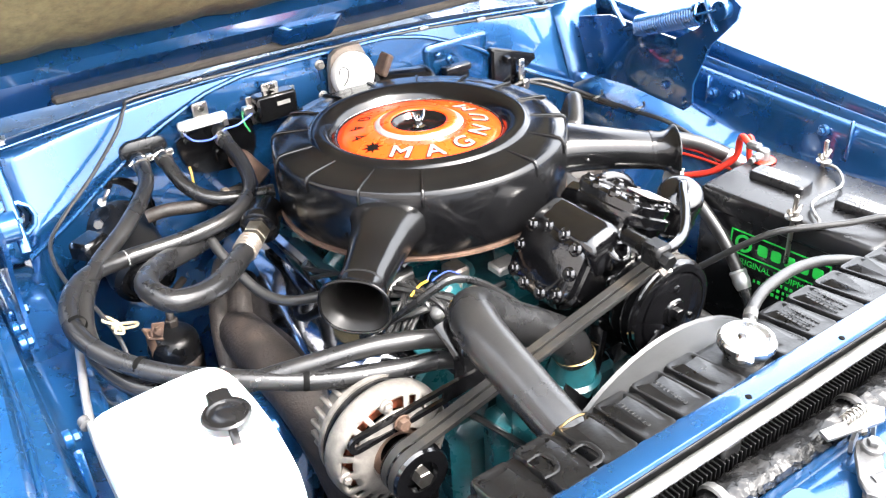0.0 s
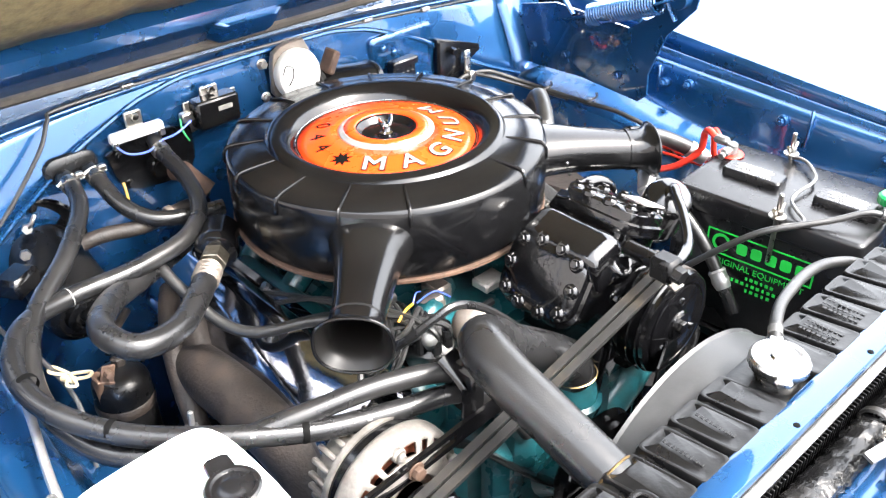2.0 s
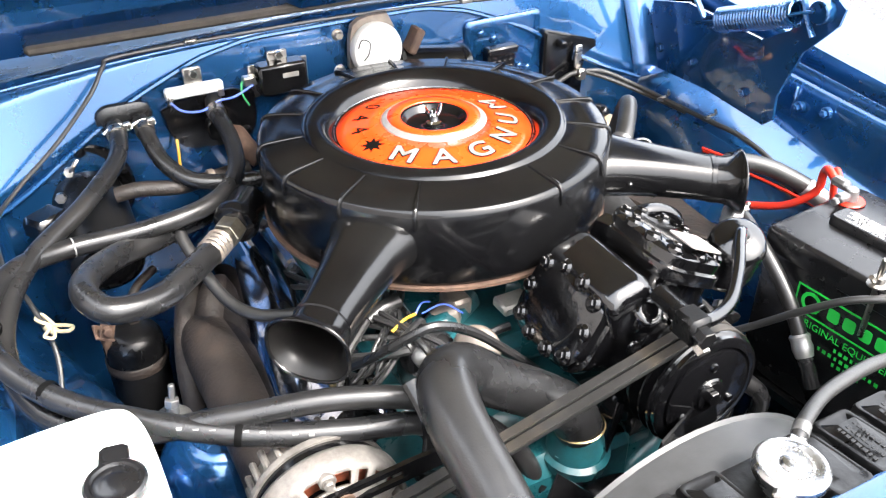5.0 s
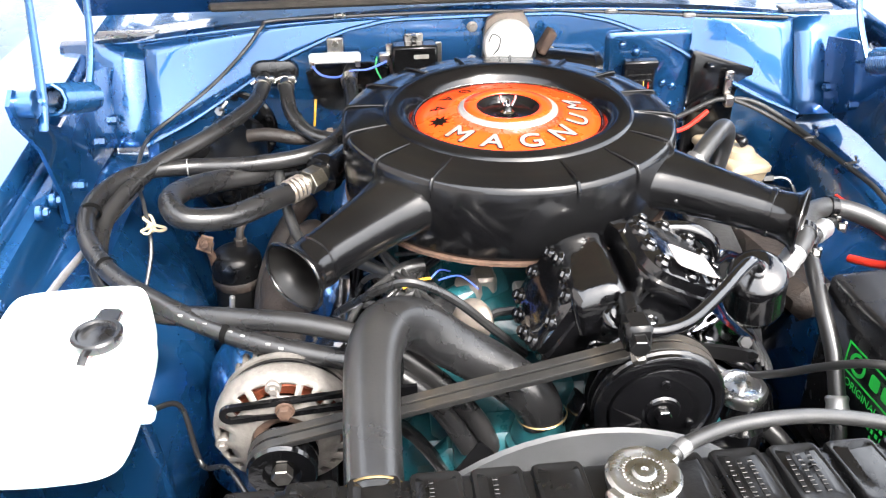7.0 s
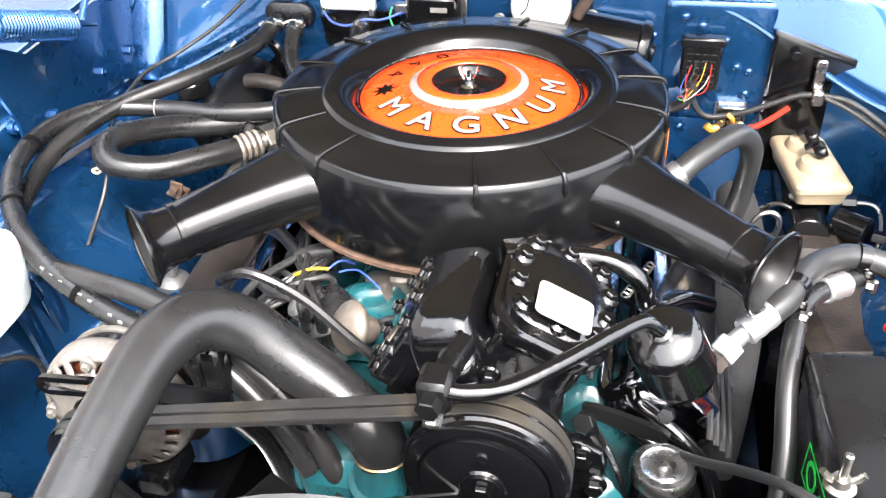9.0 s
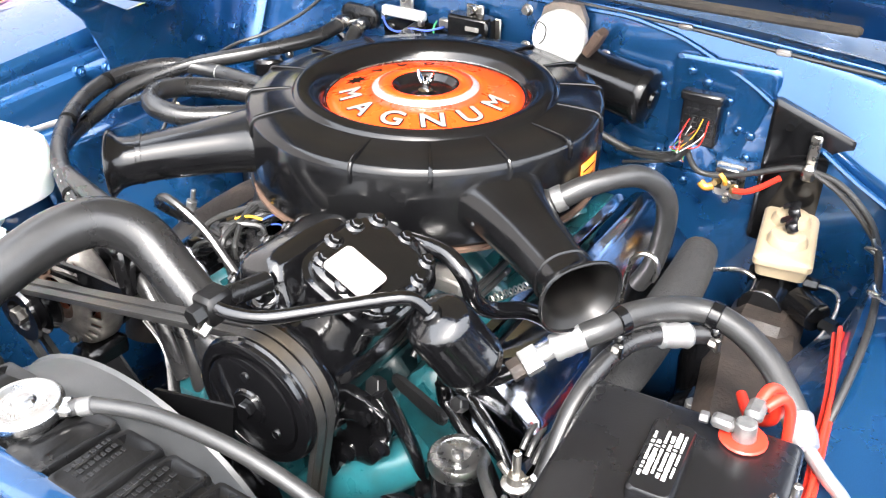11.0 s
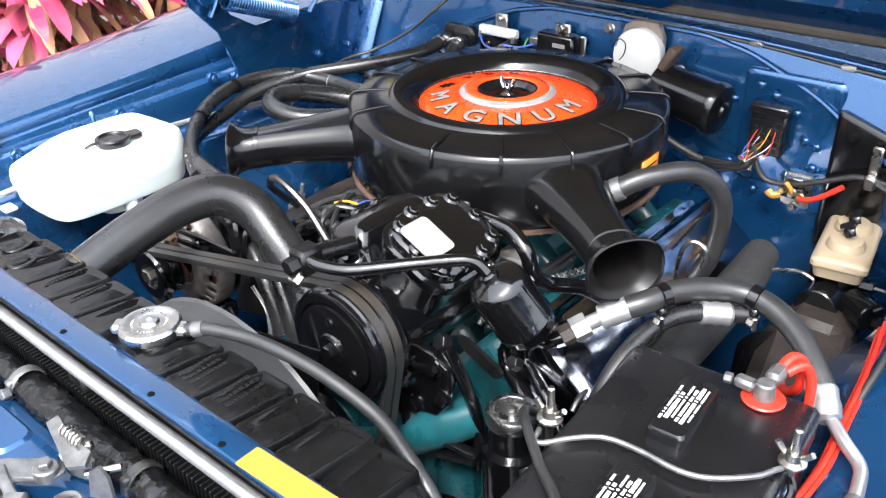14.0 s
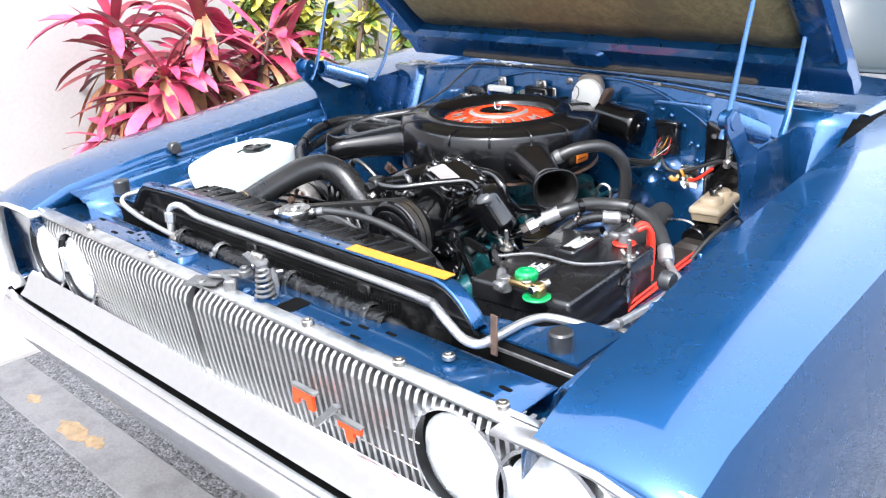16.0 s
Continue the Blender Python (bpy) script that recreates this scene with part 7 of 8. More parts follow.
part("tab", G().prism([(-0.013, -0.012), (0.013, -0.012), (0.012, 0.010), (0.008, 0.0135), (-0.008, 0.0135), (-0.012, 0.010)], 0.006, Matrix.Translation((-0.461, -0.314, 0.876)) @ Matrix.Rotation(-0.15, 4, "Z"), 0.08), PLASTICB, cp)
part("strap", G().tube([(-0.468, -0.364, 0.879), (-0.470, -0.374, 0.8795), (-0.472, -0.384, 0.875)], 0.0046, 8, 4, flat=0.45), PLASTICB, cp)
hose("washer_tube", [(-0.432, -0.34, 0.774), (-0.41, -0.31, 0.75), (-0.395, -0.33, 0.68), (-0.36, -0.36, 0.70), (-0.33, -0.40, 0.68)], 0.0032, RUBBER, "thin dark washer tube")
hrn = thing("horn", "round black horn beside the radiator", "horn", (-0.435, -0.555, 0.81))
part("body", G().lathe([(0.045, -0.02), (0.047, -0.01), (0.047, 0.0), (0.04, 0.006), (0.036, 0.004), (0.028, 0.008), (0.02, 0.005), (0.012, 0.012), (0.004, 0.013)], (-0.435, -0.557, 0.815), (0.1, -0.2, 1), 32), GLOSSB, hrn)
hose("brake_tube", [(-0.518, 0.091, 0.820), (-0.547, -0.056, 0.823), (-0.573, -0.201, 0.823), (-0.578, -0.348, 0.812), (-0.574, -0.495, 0.808), (-0.547, -0.59, 0.815), (-0.495, -0.628, 0.842)], 0.005, PIPE, "bright metal pipe along the inner fender", category="pipe", clamps=(((-0.577, -0.19, 0.823), (0.05, -1, 0), 0.0075, LATCH, "clamp"), ((-0.5765, -0.42, 0.81), (0, -1, 0), 0.0075, PIPE, "clamp")))

# ---- firewall fittings ----
wm = thing("wiper_motor", "white-covered wiper motor with a black motor body", "motor", (0.04, 0.29, 0.94))
part("base_plate", G().prism(smooth_loop([(-0.026, -0.044), (0.05, -0.05), (0.052, 0.05), (0.0, 0.05), (-0.022, 0.036)], 1), 0.012, facing((0.03, 0.300, 0.945), (0, -1, 0)), 0.03), CAN, wm, "stained cast wiper base")
part("gear_cover", G().lathe([(0.040, 0.0), (0.0415, 0.004), (0.0415, 0.014), (0.0395, 0.018), (0.035, 0.0195), (0.02, 0.021), (0.001, 0.021)], (0.046, 0.288, 0.943), (0.05, -1, 0.12), 36), WHITE, wm, "white painted round gear cover")
part("squiggle", G().tube([(0.012, 0.2655, 0.955), (0.018, 0.2645, 0.968), (0.03, 0.2638, 0.962), (0.028, 0.2645, 0.945), (0.020, 0.2655, 0.935)], 0.0008, 6, 6), INKSHADE, wm)
part("motor_body", G().lathe([(0.034, 0), (0.0385, 0.004), (0.0385, 0.10), (0.041, 0.102), (0.041, 0.108), (0.037, 0.114), (0.014, 0.118), (0.012, 0.122), (0.004, 0.123)], (0.082, 0.282, 0.902), (0.97, -0.10, -0.12), 36), SATIN, wm, "black motor body")
part("bracket", G().box((0.105, 0.27, 0.952), (0.014, 0.03, 0.04), 0.003, Matrix.Rotation(0.5, 4, "Y")), RUST, wm)
for x, z in ((-0.012, 0.975), (-0.012, 0.92), (0.115, 0.93)):
    part("bolt", G().cyl((x, 0.288, z), (x, 0.284, z), 0.009, n=14).hexa((x, 0.284, z), (x, 0.277, z), 0.0065), STEEL, wm)
hp = thing("heater_plate", "black heater core plate on the firewall", "plate", (-0.23, 0.29, 0.88))
part("plate", G().prism(smooth_loop([(-0.060, 0.035), (-0.052, -0.022), (-0.030, -0.044), (0.030, -0.050), (0.062, -0.046), (0.078, -0.02), (0.076, 0.035)], 1)[::-1], 0.008, facing((-0.222, 0.298, 0.887), (0, -1, 0)), 0.02), SATIN, hp)
for x, z in ((-0.262, 0.905), (-0.256, 0.858), (-0.165, 0.855)):
    part("screw", G().cyl((x, 0.291, z), (x, 0.288, z), 0.007, n=14).hexa((x, 0.288, z), (x, 0.284, z), 0.005), SATIN, hp)
part("boss", G().prism(rect(0.034, 0.03, 0.008, 3), 0.010, facing((-0.205, 0.2895, 0.868), (0, -1, 0)), 0.1), SATIN, hp)
gr = thing("heater_grommet", "oval black rubber grommet with two heater pipes", "grommet", (-0.33, 0.29, 0.905))
part("grommet", G().rings([[Vector((-0.33 + x, 0.298 - d, 0.91 + y)) for x, y in rect(w, h, min(w, h) / 2.01, 6)] for w, h, d in ((0.078, 0.04, 0), (0.075, 0.037, 0.006), (0.062, 0.026, 0.009))]), RUBBER, gr)
for x in (-0.345, -0.313):
    part("clamp", G().tube([(x - 0.02, 0.262, 0.905), (x - 0.008, 0.264, 0.911), (x + 0.006, 0.266, 0.912), (x + 0.018, 0.262, 0.905)], 0.0026, 6, 4).box((x + 0.012, 0.26, 0.912), (0.012, 0.01, 0.009), 0.002), STEEL, gr, "zinc hose clamp")
br_ = thing("ballast_resistor", "white ceramic ballast resistor on a steel bracket", "resistor", (-0.232, 0.29, 0.935))
part("ceramic", G().box((-0.232, 0.284, 0.934), (0.082, 0.014, 0.016), 0.003), WHITE, br_)
part("bracket", G().box((-0.23, 0.29, 0.948), (0.026, 0.006, 0.034), 0.002), STEEL, br_)
part("bolt", G().hexa((-0.23, 0.287, 0.957), (-0.23, 0.279, 0.957), 0.006), STEEL, br_)
for x in (-0.268, -0.196):
    part("terminal", G().box((x, 0.280, 0.926), (0.008, 0.01, 0.012), 0.001), STEEL, br_)
vr = thing("voltage_regulator", "black voltage regulator with a printed cover", "regulator", (-0.105, 0.29, 0.93))
part("body", G().box((-0.105, 0.282, 0.93), (0.072, 0.03, 0.046), 0.004), SATIN, vr)
part("base", G().box((-0.105, 0.294, 0.946), (0.03, 0.006, 0.04), 0.002).box((-0.105, 0.295, 0.925), (0.09, 0.004, 0.05), 0.002), STEEL, vr)
part("bolt", G().hexa((-0.105, 0.29, 0.960), (-0.105, 0.282, 0.960), 0.0065), STEEL, vr)
part("label", G().box((-0.095, 0.2665, 0.936), (0.024, 0.001, 0.007), 0.0003), ALU, vr)
part("terminal", G().box((-0.152, 0.284, 0.932), (0.02, 0.014, 0.014), 0.002), STEEL, vr)
wr = thing("firewall_wires", "thin coloured wires at the firewall", "wire", (-0.2, 0.28, 0.92))
part("wire", G().tube([(-0.268, 0.276, 0.925), (-0.255, 0.27, 0.912), (-0.23, 0.262, 0.910), (-0.205, 0.264, 0.919), (-0.18, 0.27, 0.918), (-0.15, 0.275, 0.928)], 0.0018, 6, 6), BLUEW, wr)
part("wire", G().tube([(-0.165, 0.278, 0.935), (-0.168, 0.272, 0.92), (-0.16, 0.272, 0.90)], 0.0015, 6, 5), GRNW, wr)
part("wire", G().tube([(-0.268, 0.285, 0.865), (-0.27, 0.275, 0.85), (-0.273, 0.27, 0.825)], 0.0022, 6, 5), YELW, wr)
bl = thing("blower_motor", "black heater blower on a round plate on the firewall", "motor", (-0.40, 0.25, 0.82))
part("flange", G().lathe([(0.066, 0), (0.068, 0.003), (0.068, 0.008), (0.064, 0.011), (0.058, 0.009), (0.050, 0.004)], (-0.403, 0.296, 0.815), (0, -1, 0.1), 44), SATIN, bl)
part("motor_can", G().lathe([(0.050, 0), (0.051, 0.125), (0.047, 0.138), (0.038, 0.143), (0.036, 0.139), (0.029, 0.139), (0.027, 0.146), (0.018, 0.148), (0.016, 0.143), (0.010, 0.143), (0.008, 0.152), (0.001, 0.153)], (-0.402, 0.292, 0.800), (-0.02, -0.97, -0.22), 40), TANKB, bl, "black ribbed motor can")
for a in (20, 85, 150, 215, 280, 335):
    p = Vector((-0.403 + 0.059 * math.cos(radians(a)), 0.288, 0.815 + 0.059 * math.sin(radians(a))))
    part("screw", G().cyl(p, p + Vector((0, -0.002, 0)), 0.007, n=12).hexa(p + Vector((0, -0.002, 0)), p + Vector((0, -0.007, 0)), 0.0045), SATIN, bl)
part("terminal", G().hexa((-0.418, 0.262, 0.862), (-0.420, 0.252, 0.865), 0.0075).tube([(-0.419, 0.256, 0.863), (-0.413, 0.252, 0.872), (-0.405, 0.256, 0.880)], 0.003, 7, 4), STEEL, bl, "bright terminal nut")
part("terminal", G().hexa((-0.436, 0.235, 0.842), (-0.439, 0.225, 0.844), 0.0075), STEEL, bl)
part("cover_box", G().box((-0.462, 0.205, 0.825), (0.05, 0.04, 0.03), 0.006, Matrix.Rotation(0.6, 4, "Z")), SATIN, bl)
wv = thing("water_valve", "dark heater water valve with a rusty pipe", "valve", (-0.33, 0.18, 0.83))
part("pipe", G().tube([(-0.372, 0.205, 0.842), (-0.34, 0.20, 0.845), (-0.29, 0.195, 0.838), (-0.235, 0.20, 0.838), (-0.19, 0.20, 0.84)], 0.0105, 12, 5), IRON, wv)
part("elbow", G().tube([(-0.17, 0.215, 0.84), (-0.185, 0.235, 0.858), (-0.19, 0.255, 0.866), (-0.20, 0.268, 0.862)], [0.014, 0.016, 0.016, 0.012], 12, 5), RUST, wv, "rusty iron elbow")
part("clamp", G().lathe([(0.011, -0.005), (0.0128, -0.004), (0.0128, 0.004), (0.011, 0.005)], (-0.245, 0.199, 0.838), (1, 0.05, 0.02), 18, False), CAN, wv)
drr = thing("receiver_drier", "black refrigerant drier bottle with a rusty strap", "canister", (-0.42, 0.02, 0.70))
part("bottle", G().lathe([(0.034, 0.50), (0.039, 0.51), (0.039, 0.676), (0.0375, 0.684), (0.032, 0.693), (0.020, 0.698), (0.008, 0.699)], (-0.402, 0.106, 0), n=32), TANKB, drr)
part("strap", G().lathe([(0.0395, 0.640), (0.041, 0.642), (0.041, 0.654), (0.0395, 0.656)], (-0.402, 0.106, 0), n=28, caps=False), IRON, drr)
part("clamp", G().box((-0.436, 0.062, 0.733), (0.024, 0.030, 0.004), 0.001, Matrix.Rotation(0.5, 4, "Y")).box((-0.431, 0.050, 0.744), (0.018, 0.004, 0.026), 0.001, Matrix.Rotation(0.3, 4, "Y")).hexa((-0.431, 0.050, 0.747), (-0.431, 0.040, 0.747), 0.006).tube([(-0.437, 0.070, 0.731), (-0.437, 0.085, 0.715), (-0.434, 0.092, 0.69), (-0.432, 0.094, 0.65)], 0.006, 8, 4, flat=0.4), RUST, drr, "rusty strap clamp")
part("union", G().hexa((-0.394, 0.118, 0.696), (-0.394, 0.118, 0.710), 0.010).tube([(-0.394, 0.118, 0.706), (-0.392, 0.124, 0.722), (-0.38, 0.14, 0.735), (-0.35, 0.165, 0.74)], 0.006, 10, 5), IRON, drr)
# pressed panel, bulkhead connector, relay and blanking plate on the driver's side
part("pressed_panel", G().rings([[Vector((0.285 + x, 0.302 - d, 0.865 + y)) for x, y in rect(w, h, 0.012, 3)] for w, h, d in ((0.145, 0.175, -0.010), (0.145, 0.175, 0.0), (0.14, 0.17, 0.003), (0.13, 0.16, 0.0045))]), PAINT, fw)
for x, z in ((0.239, 0.930), (0.263, 0.918), (0.296, 0.898), (0.315, 0.861), (0.332, 0.855), (0.332, 0.822), (0.200, 0.90), (0.206, 0.80), (0.249, 0.764), (0.345, 0.76)):
    part("screw", G().lathe([(0.0075, 0), (0.0065, 0.0025), (0.0045, 0.0045), (0.001, 0.0052)], (x, 0.2975 if 0.21 < x < 0.34 and z > 0.775 else 0.301, z), (0, -1, 0), 12), PAINT, fw)
bc = thing("bulkhead_connector", "black bulkhead wiring connector with coloured wires", "connector", (0.266, 0.28, 0.87))
part("socket", G().box((0.266, 0.282, 0.872), (0.052, 0.022, 0.074), 0.003).box((0.266, 0.276, 0.905), (0.058, 0.02, 0.014), 0.003), PLASTICB, bc)
for i in range(4):
    for j in range(6):
        part("pin_cell", G().box((0.25 + i * 0.0105, 0.2705, 0.846 + j * 0.0098), (0.0075, 0.003, 0.0072), 0.0008), PLASTICB, bc, smooth=0)
rr = random.Random(2)
for i in range(9):
    mt = (RED, WHITE, YELW, BLUEW, GRNW, RED, RUBBERG, COPPER, WHITE)[i]
    x = 0.248 + rr.uniform(0, 0.034)
    part("wire", G().tube([(x, 0.269, 0.842 + rr.uniform(0, 0.035)), (x - 0.006, 0.258, 0.845 + rr.uniform(-0.006, 0.01)), (0.246 + rr.uniform(-0.008, 0.012), 0.249, 0.832 + rr.uniform(-0.004, 0.004)), (0.250 + rr.uniform(-0.004, 0.006), 0.255, 0.826), (0.255 + rr.uniform(-0.004, 0.004), 0.260, 0.812)], 0.0008, 6, 5), mt, bc)
rl = thing("starter_relay", "bare steel starter relay with brass terminals", "relay", (0.33, 0.285, 0.79))
part("base", G().prism(rect(0.042, 0.052, 0.004, 2), 0.004, facing((0.317, 0.2985, 0.784), (0, -1, 0))).box((0.317, 0.288, 0.806), (0.036, 0.016, 0.003), 0.001), STEEL, rl)
part("block", G().box((0.315, 0.285, 0.786), (0.036, 0.018, 0.020), 0.003), PLASTICB, rl)
for x, z, mt in ((0.304, 0.790, BRASS), (0.318, 0.788, STEEL), (0.330, 0.784, BRASS), (0.322, 0.768, STEEL)):
    part("terminal", G().cyl((x, 0.278, z), (x, 0.272, z), 0.0065, n=12).hexa((x, 0.272, z), (x, 0.264, z), 0.0052), mt, rl)
part("yellow_lead", G().tube([(0.302, 0.270, 0.783), (0.292, 0.266, 0.780), (0.284, 0.266, 0.786)], 0.0058, 9, 4), YELLOW, rl)
part("lead", G().tube([(0.318, 0.268, 0.789), (0.318, 0.262, 0.799), (0.310, 0.264, 0.806)], 0.0035, 8, 4), YELLOW, rl)
bp = thing("blanking_plate", "black painted plate on the firewall", "plate", (0.42, 0.29, 0.81))
part("plate", G().rings([[Vector((0.412 + x, 0.296 - d, 0.795 + y + (0.045 * (0.0675 - x) / 0.135 if y > 0 else 0))) for x, y in rect(w, h, 0.006, 2)] for w, h, d in ((0.112, 0.17, 0.0), (0.112, 0.17, 0.010), (0.104, 0.16, 0.013))]), SATIN, bp)
part("stud", G().hexa((0.385, 0.28, 0.895), (0.385, 0.266, 0.893), 0.007), SATIN, bp)
part("strap", G().box((0.42, 0.272, 0.862), (0.014, 0.006, 0.05), 0.002).box((0.421, 0.262, 0.838), (0.016, 0.014, 0.02), 0.003), STEEL, bp, "grey wiring strap")
mc = thing("brake_master_cylinder", "tan plastic topped brake master cylinder", "master cylinder", (0.42, 0.23, 0.72))
part("casting", G().box((0.42, 0.235, 0.715), (0.062, 0.12, 0.04), 0.008).cyl((0.42, 0.29, 0.70), (0.42, 0.13, 0.70), 0.028), SATIN, mc)
LID = Matrix.Translation((0.421, 0.220, 0.016)) @ Matrix.Rotation(radians(9), 4, "Z")
part("reservoir", G().rings([[LID @ Vector((x, y, z)) for x, y in rect(w, l, 0.008, 3)] for w, l, z in ((0.060, 0.132, 0.722), (0.066, 0.138, 0.738), (0.072, 0.144, 0.740), (0.072, 0.144, 0.748), (0.066, 0.138, 0.752), (0.054, 0.124, 0.755))]), TAN, mc, "tan plastic reservoir lid")
for y in (0.030, -0.027):
    part("dome", G().lathe([(0.026, 0.752), (0.025, 0.760), (0.021, 0.766), (0.014, 0.768), (0.001, 0.768)], LID @ Vector((0, y, 0)), n=24), TAN, mc)
for y0, y1 in ((0.036, 0.010), (-0.004, -0.030)):
    part("bail", G().tube([LID @ Vector((-0.012, y0, 0.772)), LID @ Vector((0.0, y0 - 0.004, 0.780)), LID @ Vector((0.0, y1 + 0.004, 0.780)), LID @ Vector((0.004, y1, 0.772))], [0.007, 0.008, 0.008, 0.007], 8, 5, flat=0.45), PLASTICB, mc, "black clip")
part("valve", G().cyl((0.455, 0.155, 0.715), (0.49, 0.13, 0.715), 0.02).hexa((0.495, 0.128, 0.712), (0.513, 0.122, 0.712), 0.010).hexa((0.46, 0.17, 0.735), (0.478, 0.168, 0.737), 0.008), SATIN, mc)
bt = thing("brake_lines", "thin bright steel brake lines", "pipe", (0.5, 0.15, 0.73))
part("line", G().tube([(0.475, 0.168, 0.737), (0.495, 0.165, 0.738), (0.505, 0.155, 0.732), (0.505, 0.13, 0.715), (0.49, 0.08, 0.69)], 0.0025, 8, 6), STEEL, bt)
part("line", G().tube([(0.51, 0.123, 0.712), (0.53, 0.118, 0.712), (0.535, 0.10, 0.70), (0.52, 0.0, 0.66), (0.49, -0.1, 0.60)], 0.0025, 8, 6), STEEL, bt)
part("line", G().tube([(0.32, 0.10, 0.745), (0.345, 0.13, 0.735), (0.38, 0.165, 0.728), (0.40, 0.17, 0.72)], 0.003, 8, 6), STEEL, bt)
# harness along the driver's side
hn = thing("wiring_harness", "taped black wiring harness along the firewall and inner fender", "wiring", (0.42, 0.27, 0.85))
part("loom", G().tube([(0.256, 0.264, 0.838), (0.268, 0.264, 0.812), (0.283, 0.266, 0.800), (0.308, 0.268, 0.801), (0.336, 0.266, 0.811), (0.363, 0.266, 0.823), (0.389, 0.266, 0.835), (0.411, 0.264, 0.841), (0.46, 0.255, 0.838), (0.51, 0.22, 0.815), (0.535, 0.15, 0.803), (0.545, 0.08, 0.80), (0.55, 0.0, 0.80), (0.548, -0.08, 0.785), (0.54, -0.15, 0.74), (0.535, -0.19, 0.68)], 0.0042, 10, 6), TAPE, hn)
part("loom", G().tube([(0.257, 0.262, 0.852), (0.256, 0.260, 0.834), (0.243, 0.262, 0.814), (0.215, 0.268, 0.806), (0.185, 0.270, 0.803), (0.150, 0.268, 0.812), (0.11, 0.262, 0.83)], [0.009, 0.0085, 0.007, 0.006, 0.006, 0.006, 0.006], 10, 6), TAPE, hn)
for k, dz in enumerate((0.006, -0.007, 0.002)):
    part("lead", G().tube([(0.262 - 0.004 * k, 0.258, 0.845), (0.249 - 0.003 * k, 0.256, 0.824 + dz), (0.232, 0.262, 0.812 + dz), (0.205 - 0.01 * k, 0.264, 0.804 + dz * 1.4), (0.18 - 0.012 * k, 0.266, 0.800 + dz * 2)], 0.0022, 7, 5), RUBBERG, hn)
part("loom", G().tube([(0.43, 0.26, 0.84), (0.47, 0.248, 0.825), (0.52, 0.20, 0.803), (0.54, 0.12, 0.797)], 0.004, 8, 6), RUBBERG, hn)
part("red_lead", G().tube([(0.332, 0.264, 0.786), (0.348, 0.262, 0.790), (0.366, 0.262, 0.802), (0.388, 0.262, 0.822)], 0.0042, 8, 5), RED, hn)
for p, q in (((0.528, 0.165, 0.80), (0.522, 0.15, 0.83)), ((0.548, 0.07, 0.80), (0.54, 0.055, 0.828))):
    p, q = Vector(p), Vector(q)
    part("wire_clip", G().tube([p + Vector((0.01, 0, 0)), p + Vector((-0.012, 0, 0.008)), (p + q) / 2 + Vector((0.006, 0, 0)), q + Vector((0.003, 0, -0.006)), q], 0.0022, 7, 5), STEEL, hn)
cc = thing("bonnet_release_cable", "black cable clipped along the cowl", "cable", (-0.34, 0.31, 0.99))
part("cable", G().tube([(0.52, 0.31, 0.962), (0.35, 0.311, 0.972), (0.218, 0.312, 0.982), (0.0, 0.311, 0.992), (-0.2, 0.311, 0.992), (-0.324, 0.309, 0.990), (-0.343, 0.298, 0.983), (-0.368, 0.276, 0.957), (-0.423, 0.256, 0.909), (-0.484, 0.224, 0.872), (-0.517, 0.175, 0.858), (-0.520, 0.093, 0.840), (-0.502, 0.032, 0.822), (-0.49, -0.021, 0.78), (-0.504, -0.069, 0.723)], 0.0030, 8, 7), RUBBERG, cc)
for x, z in ((0.218, 0.984), (0.35, 0.973), (-0.22, 0.994)):
    part("clip", G().box((x, 0.308, z), (0.02, 0.008, 0.008), 0.002), STEEL if x < 0.3 else ALU, cc, "bright cable clip")
part("connector", G().box((-0.488, -0.004, 0.806), (0.010, 0.02, 0.007), 0.003, Matrix.Rotation(0.5, 4, "Z")).tube([(-0.488, 0.002, 0.808), (-0.501, 0.014, 0.812), (-0.494, 0.024, 0.810), (-0.484, 0.000, 0.808)], 0.0022, 7, 6).tube([(-0.49, 0.0, 0.802), (-0.472, -0.024, 0.812), (-0.466, -0.016, 0.811), (-0.483, -0.002, 0.809)], 0.0022, 7, 6).tube([(-0.490, -0.008, 0.809), (-0.496, -0.024, 0.813), (-0.487, -0.028, 0.811), (-0.485, -0.006, 0.810)], 0.002, 7, 6), BEIGE, cc, "aged cream plastic connector")
part("shock_tower", G().lathe([(0.078, 0.46), (0.075, 0.60), (0.070, 0.640), (0.060, 0.663), (0.046, 0.676), (0.038, 0.680), (0.034, 0.677), (0.016, 0.683), (0.001, 0.684)], (-0.425, -0.076, 0), (0.12, -0.05, 1), n=40), PAINT, car, "blue painted domed shock tower", smooth=50)
for y in (-0.172, -0.215):
    part("ridge", G().tube([(-0.535, y, 0.775), (-0.512, y, 0.760), (-0.497, y, 0.72), (-0.485, y, 0.62), (-0.475, y, 0.50)], 0.012, 10, 5, flat=0.6), PAINT, car)
mt = thing("shock_mount", "bolted shock absorber mount on the wheelhouse", "mount", (-0.391, -0.055, 0.69))
part("cup", G().lathe([(0.022, -0.016), (0.022, -0.006), (0.015, 0.0), (0.008, 0.002), (0.006, 0.02)], (-0.388, -0.072, 0.690), (0.1, 0, 1), 20), LATCH, mt)
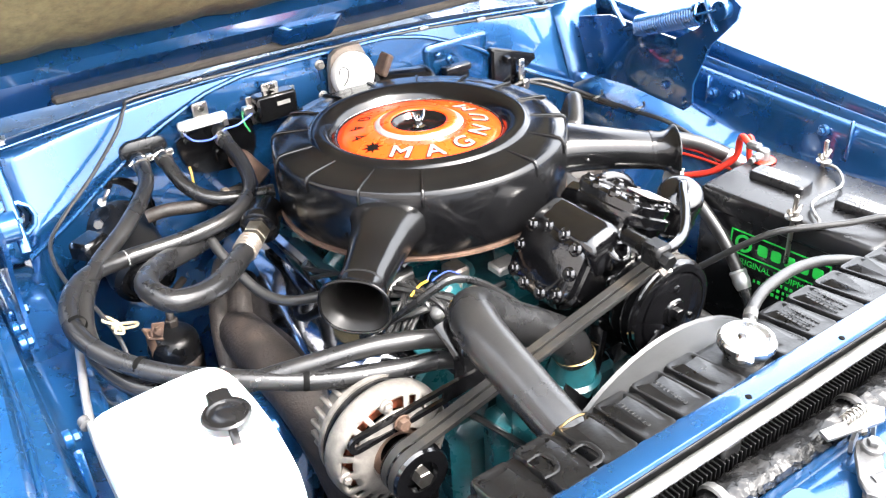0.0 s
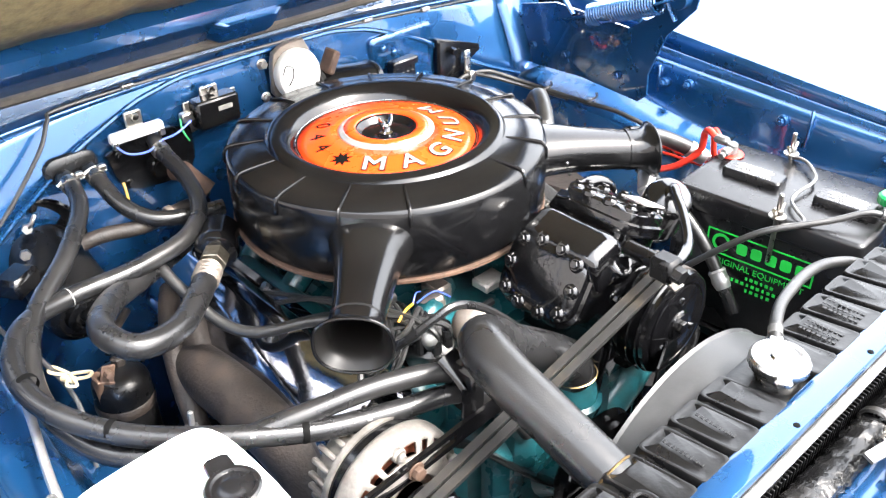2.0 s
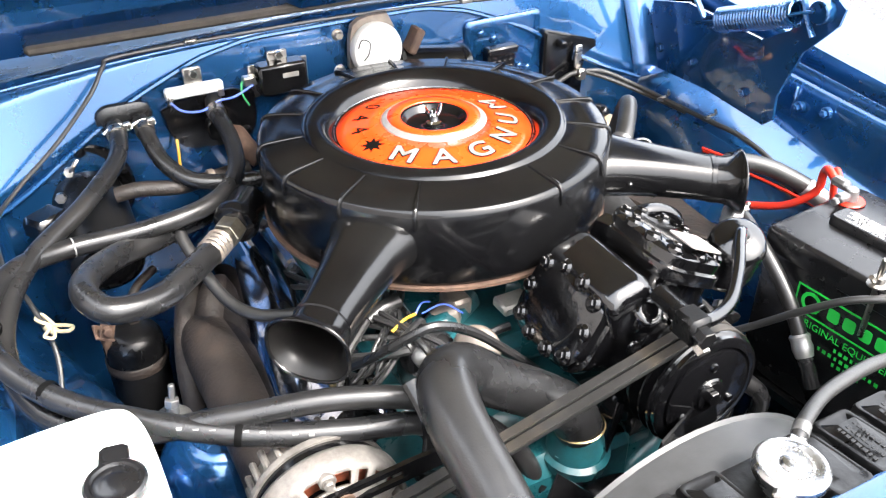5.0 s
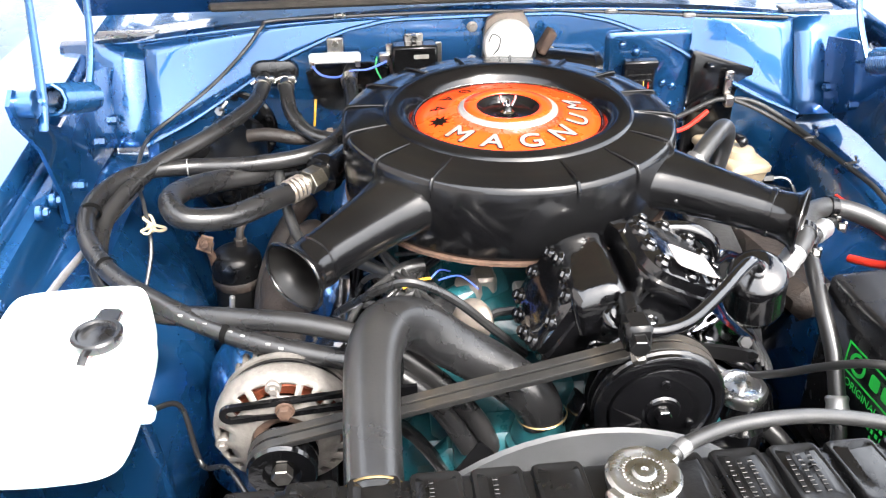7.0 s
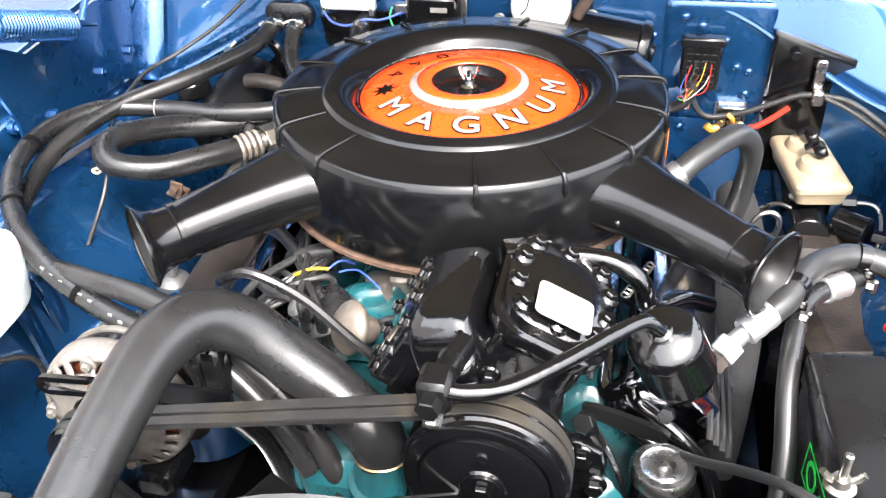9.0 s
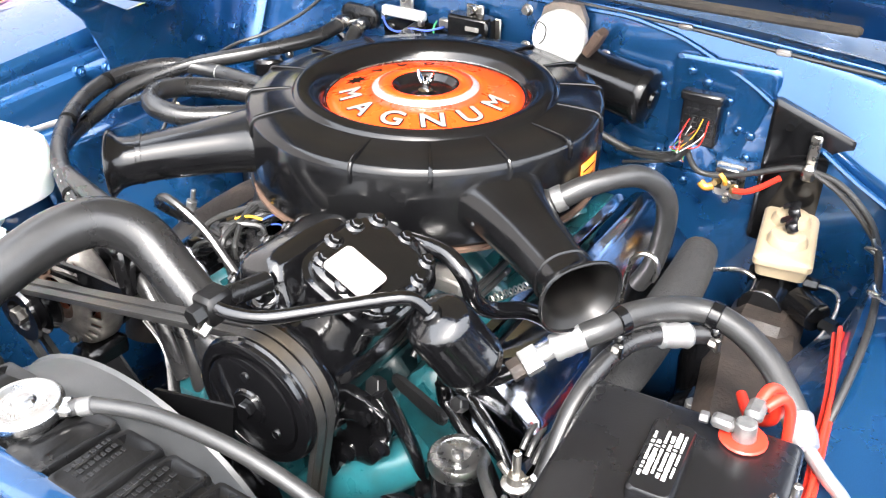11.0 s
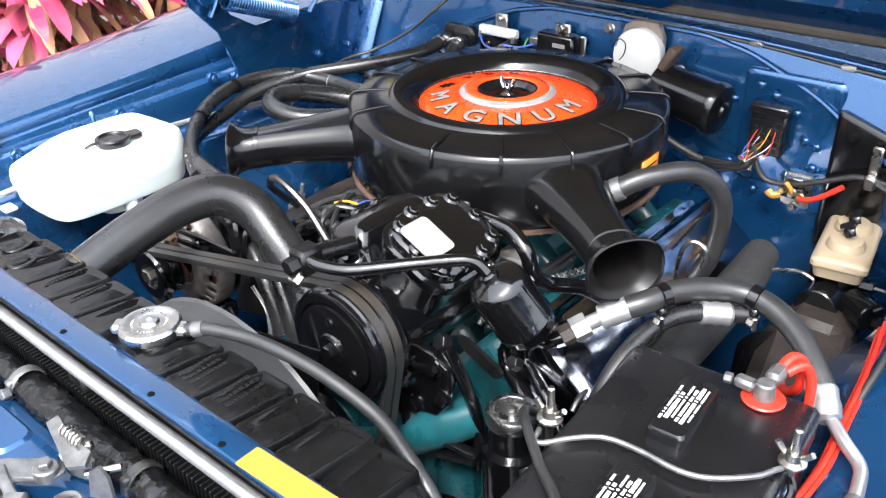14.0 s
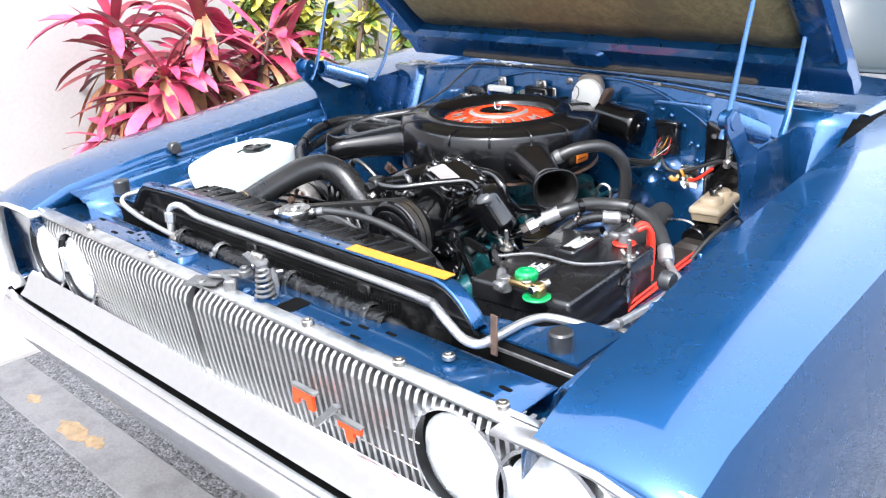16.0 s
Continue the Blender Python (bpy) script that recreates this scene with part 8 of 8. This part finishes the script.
part("stud", G().cyl((-0.388, -0.072, 0.69), (-0.383, -0.066, 0.728), 0.004, n=10).hexa((-0.388, -0.072, 0.700), (-0.386, -0.070, 0.710), 0.009), LATCH, mt)
# steering gear and shaft deep beside the engine
sg = thing("steering_gear", "black steering gear with its shaft, below the brake cylinder", "steering gear", (0.42, 0.02, 0.6))
part("housing", G().cyl((0.44, -0.05, 0.60), (0.40, 0.08, 0.64), 0.055, n=24).box((0.42, -0.01, 0.60), (0.1, 0.09, 0.12), 0.02), SATIN, sg)
# added boxes hide the blue apron, coloured for shadow and dark clutter
part("gear_cover", G().box((0.450, 0.01, 0.665), (0.12, 0.22, 0.06), 0.02, Matrix.Rotation(0.2, 4, "Z")).box((0.43, 0.13, 0.665), (0.09, 0.10, 0.08), 0.02), IRON, sg, "dark filler boxes added for the shadow and brown-black clutter")
part("shaft", G().tube([(0.41, 0.06, 0.635), (0.405, 0.16, 0.665), (0.40, 0.295, 0.705)], 0.014, 12, 4), SATIN, sg)
part("coupling", G().cyl((0.409, 0.095, 0.645), (0.407, 0.115, 0.652), 0.03, n=20), RUBBER, sg)
for x, y in ((0.40, -0.045), (0.455, -0.02)):
    part("bolt", G().hexa((x, y, 0.655), (x, y, 0.668), 0.009), LATCH, sg)
# power steering pump
ps = thing("power_steering_pump", "black power steering pump with a bright cap", "pump", (0.24, -0.305, 0.66))
part("reservoir", G().lathe([(0.032, 0.56), (0.036, 0.58), (0.036, 0.665), (0.03, 0.672), (0.029, 0.702), (0.024, 0.704)], (0.24, -0.305, 0), n=28), GLOSSB, ps)
part("cap", G().lathe([(0.030, 0.702), (0.031, 0.704), (0.031, 0.714), (0.028, 0.718), (0.022, 0.7185), (0.02, 0.717), (0.006, 0.717), (0.004, 0.721), (0.001, 0.7215)], (0.24, -0.305, 0), n=28), DULL, ps)
part("pulley", G().lathe([(0.03, 0), (0.06, 0.004), (0.062, 0.01), (0.052, 0.016), (0.062, 0.022), (0.04, 0.024)], (0.235, -0.385, 0.58), (0, -1, 0), 32), GLOSSB, ps)
part("hose", G().tube([(0.275, -0.32, 0.66), (0.30, -0.34, 0.63), (0.30, -0.33, 0.56)], 0.012, 12, 5), RUBBER, ps)
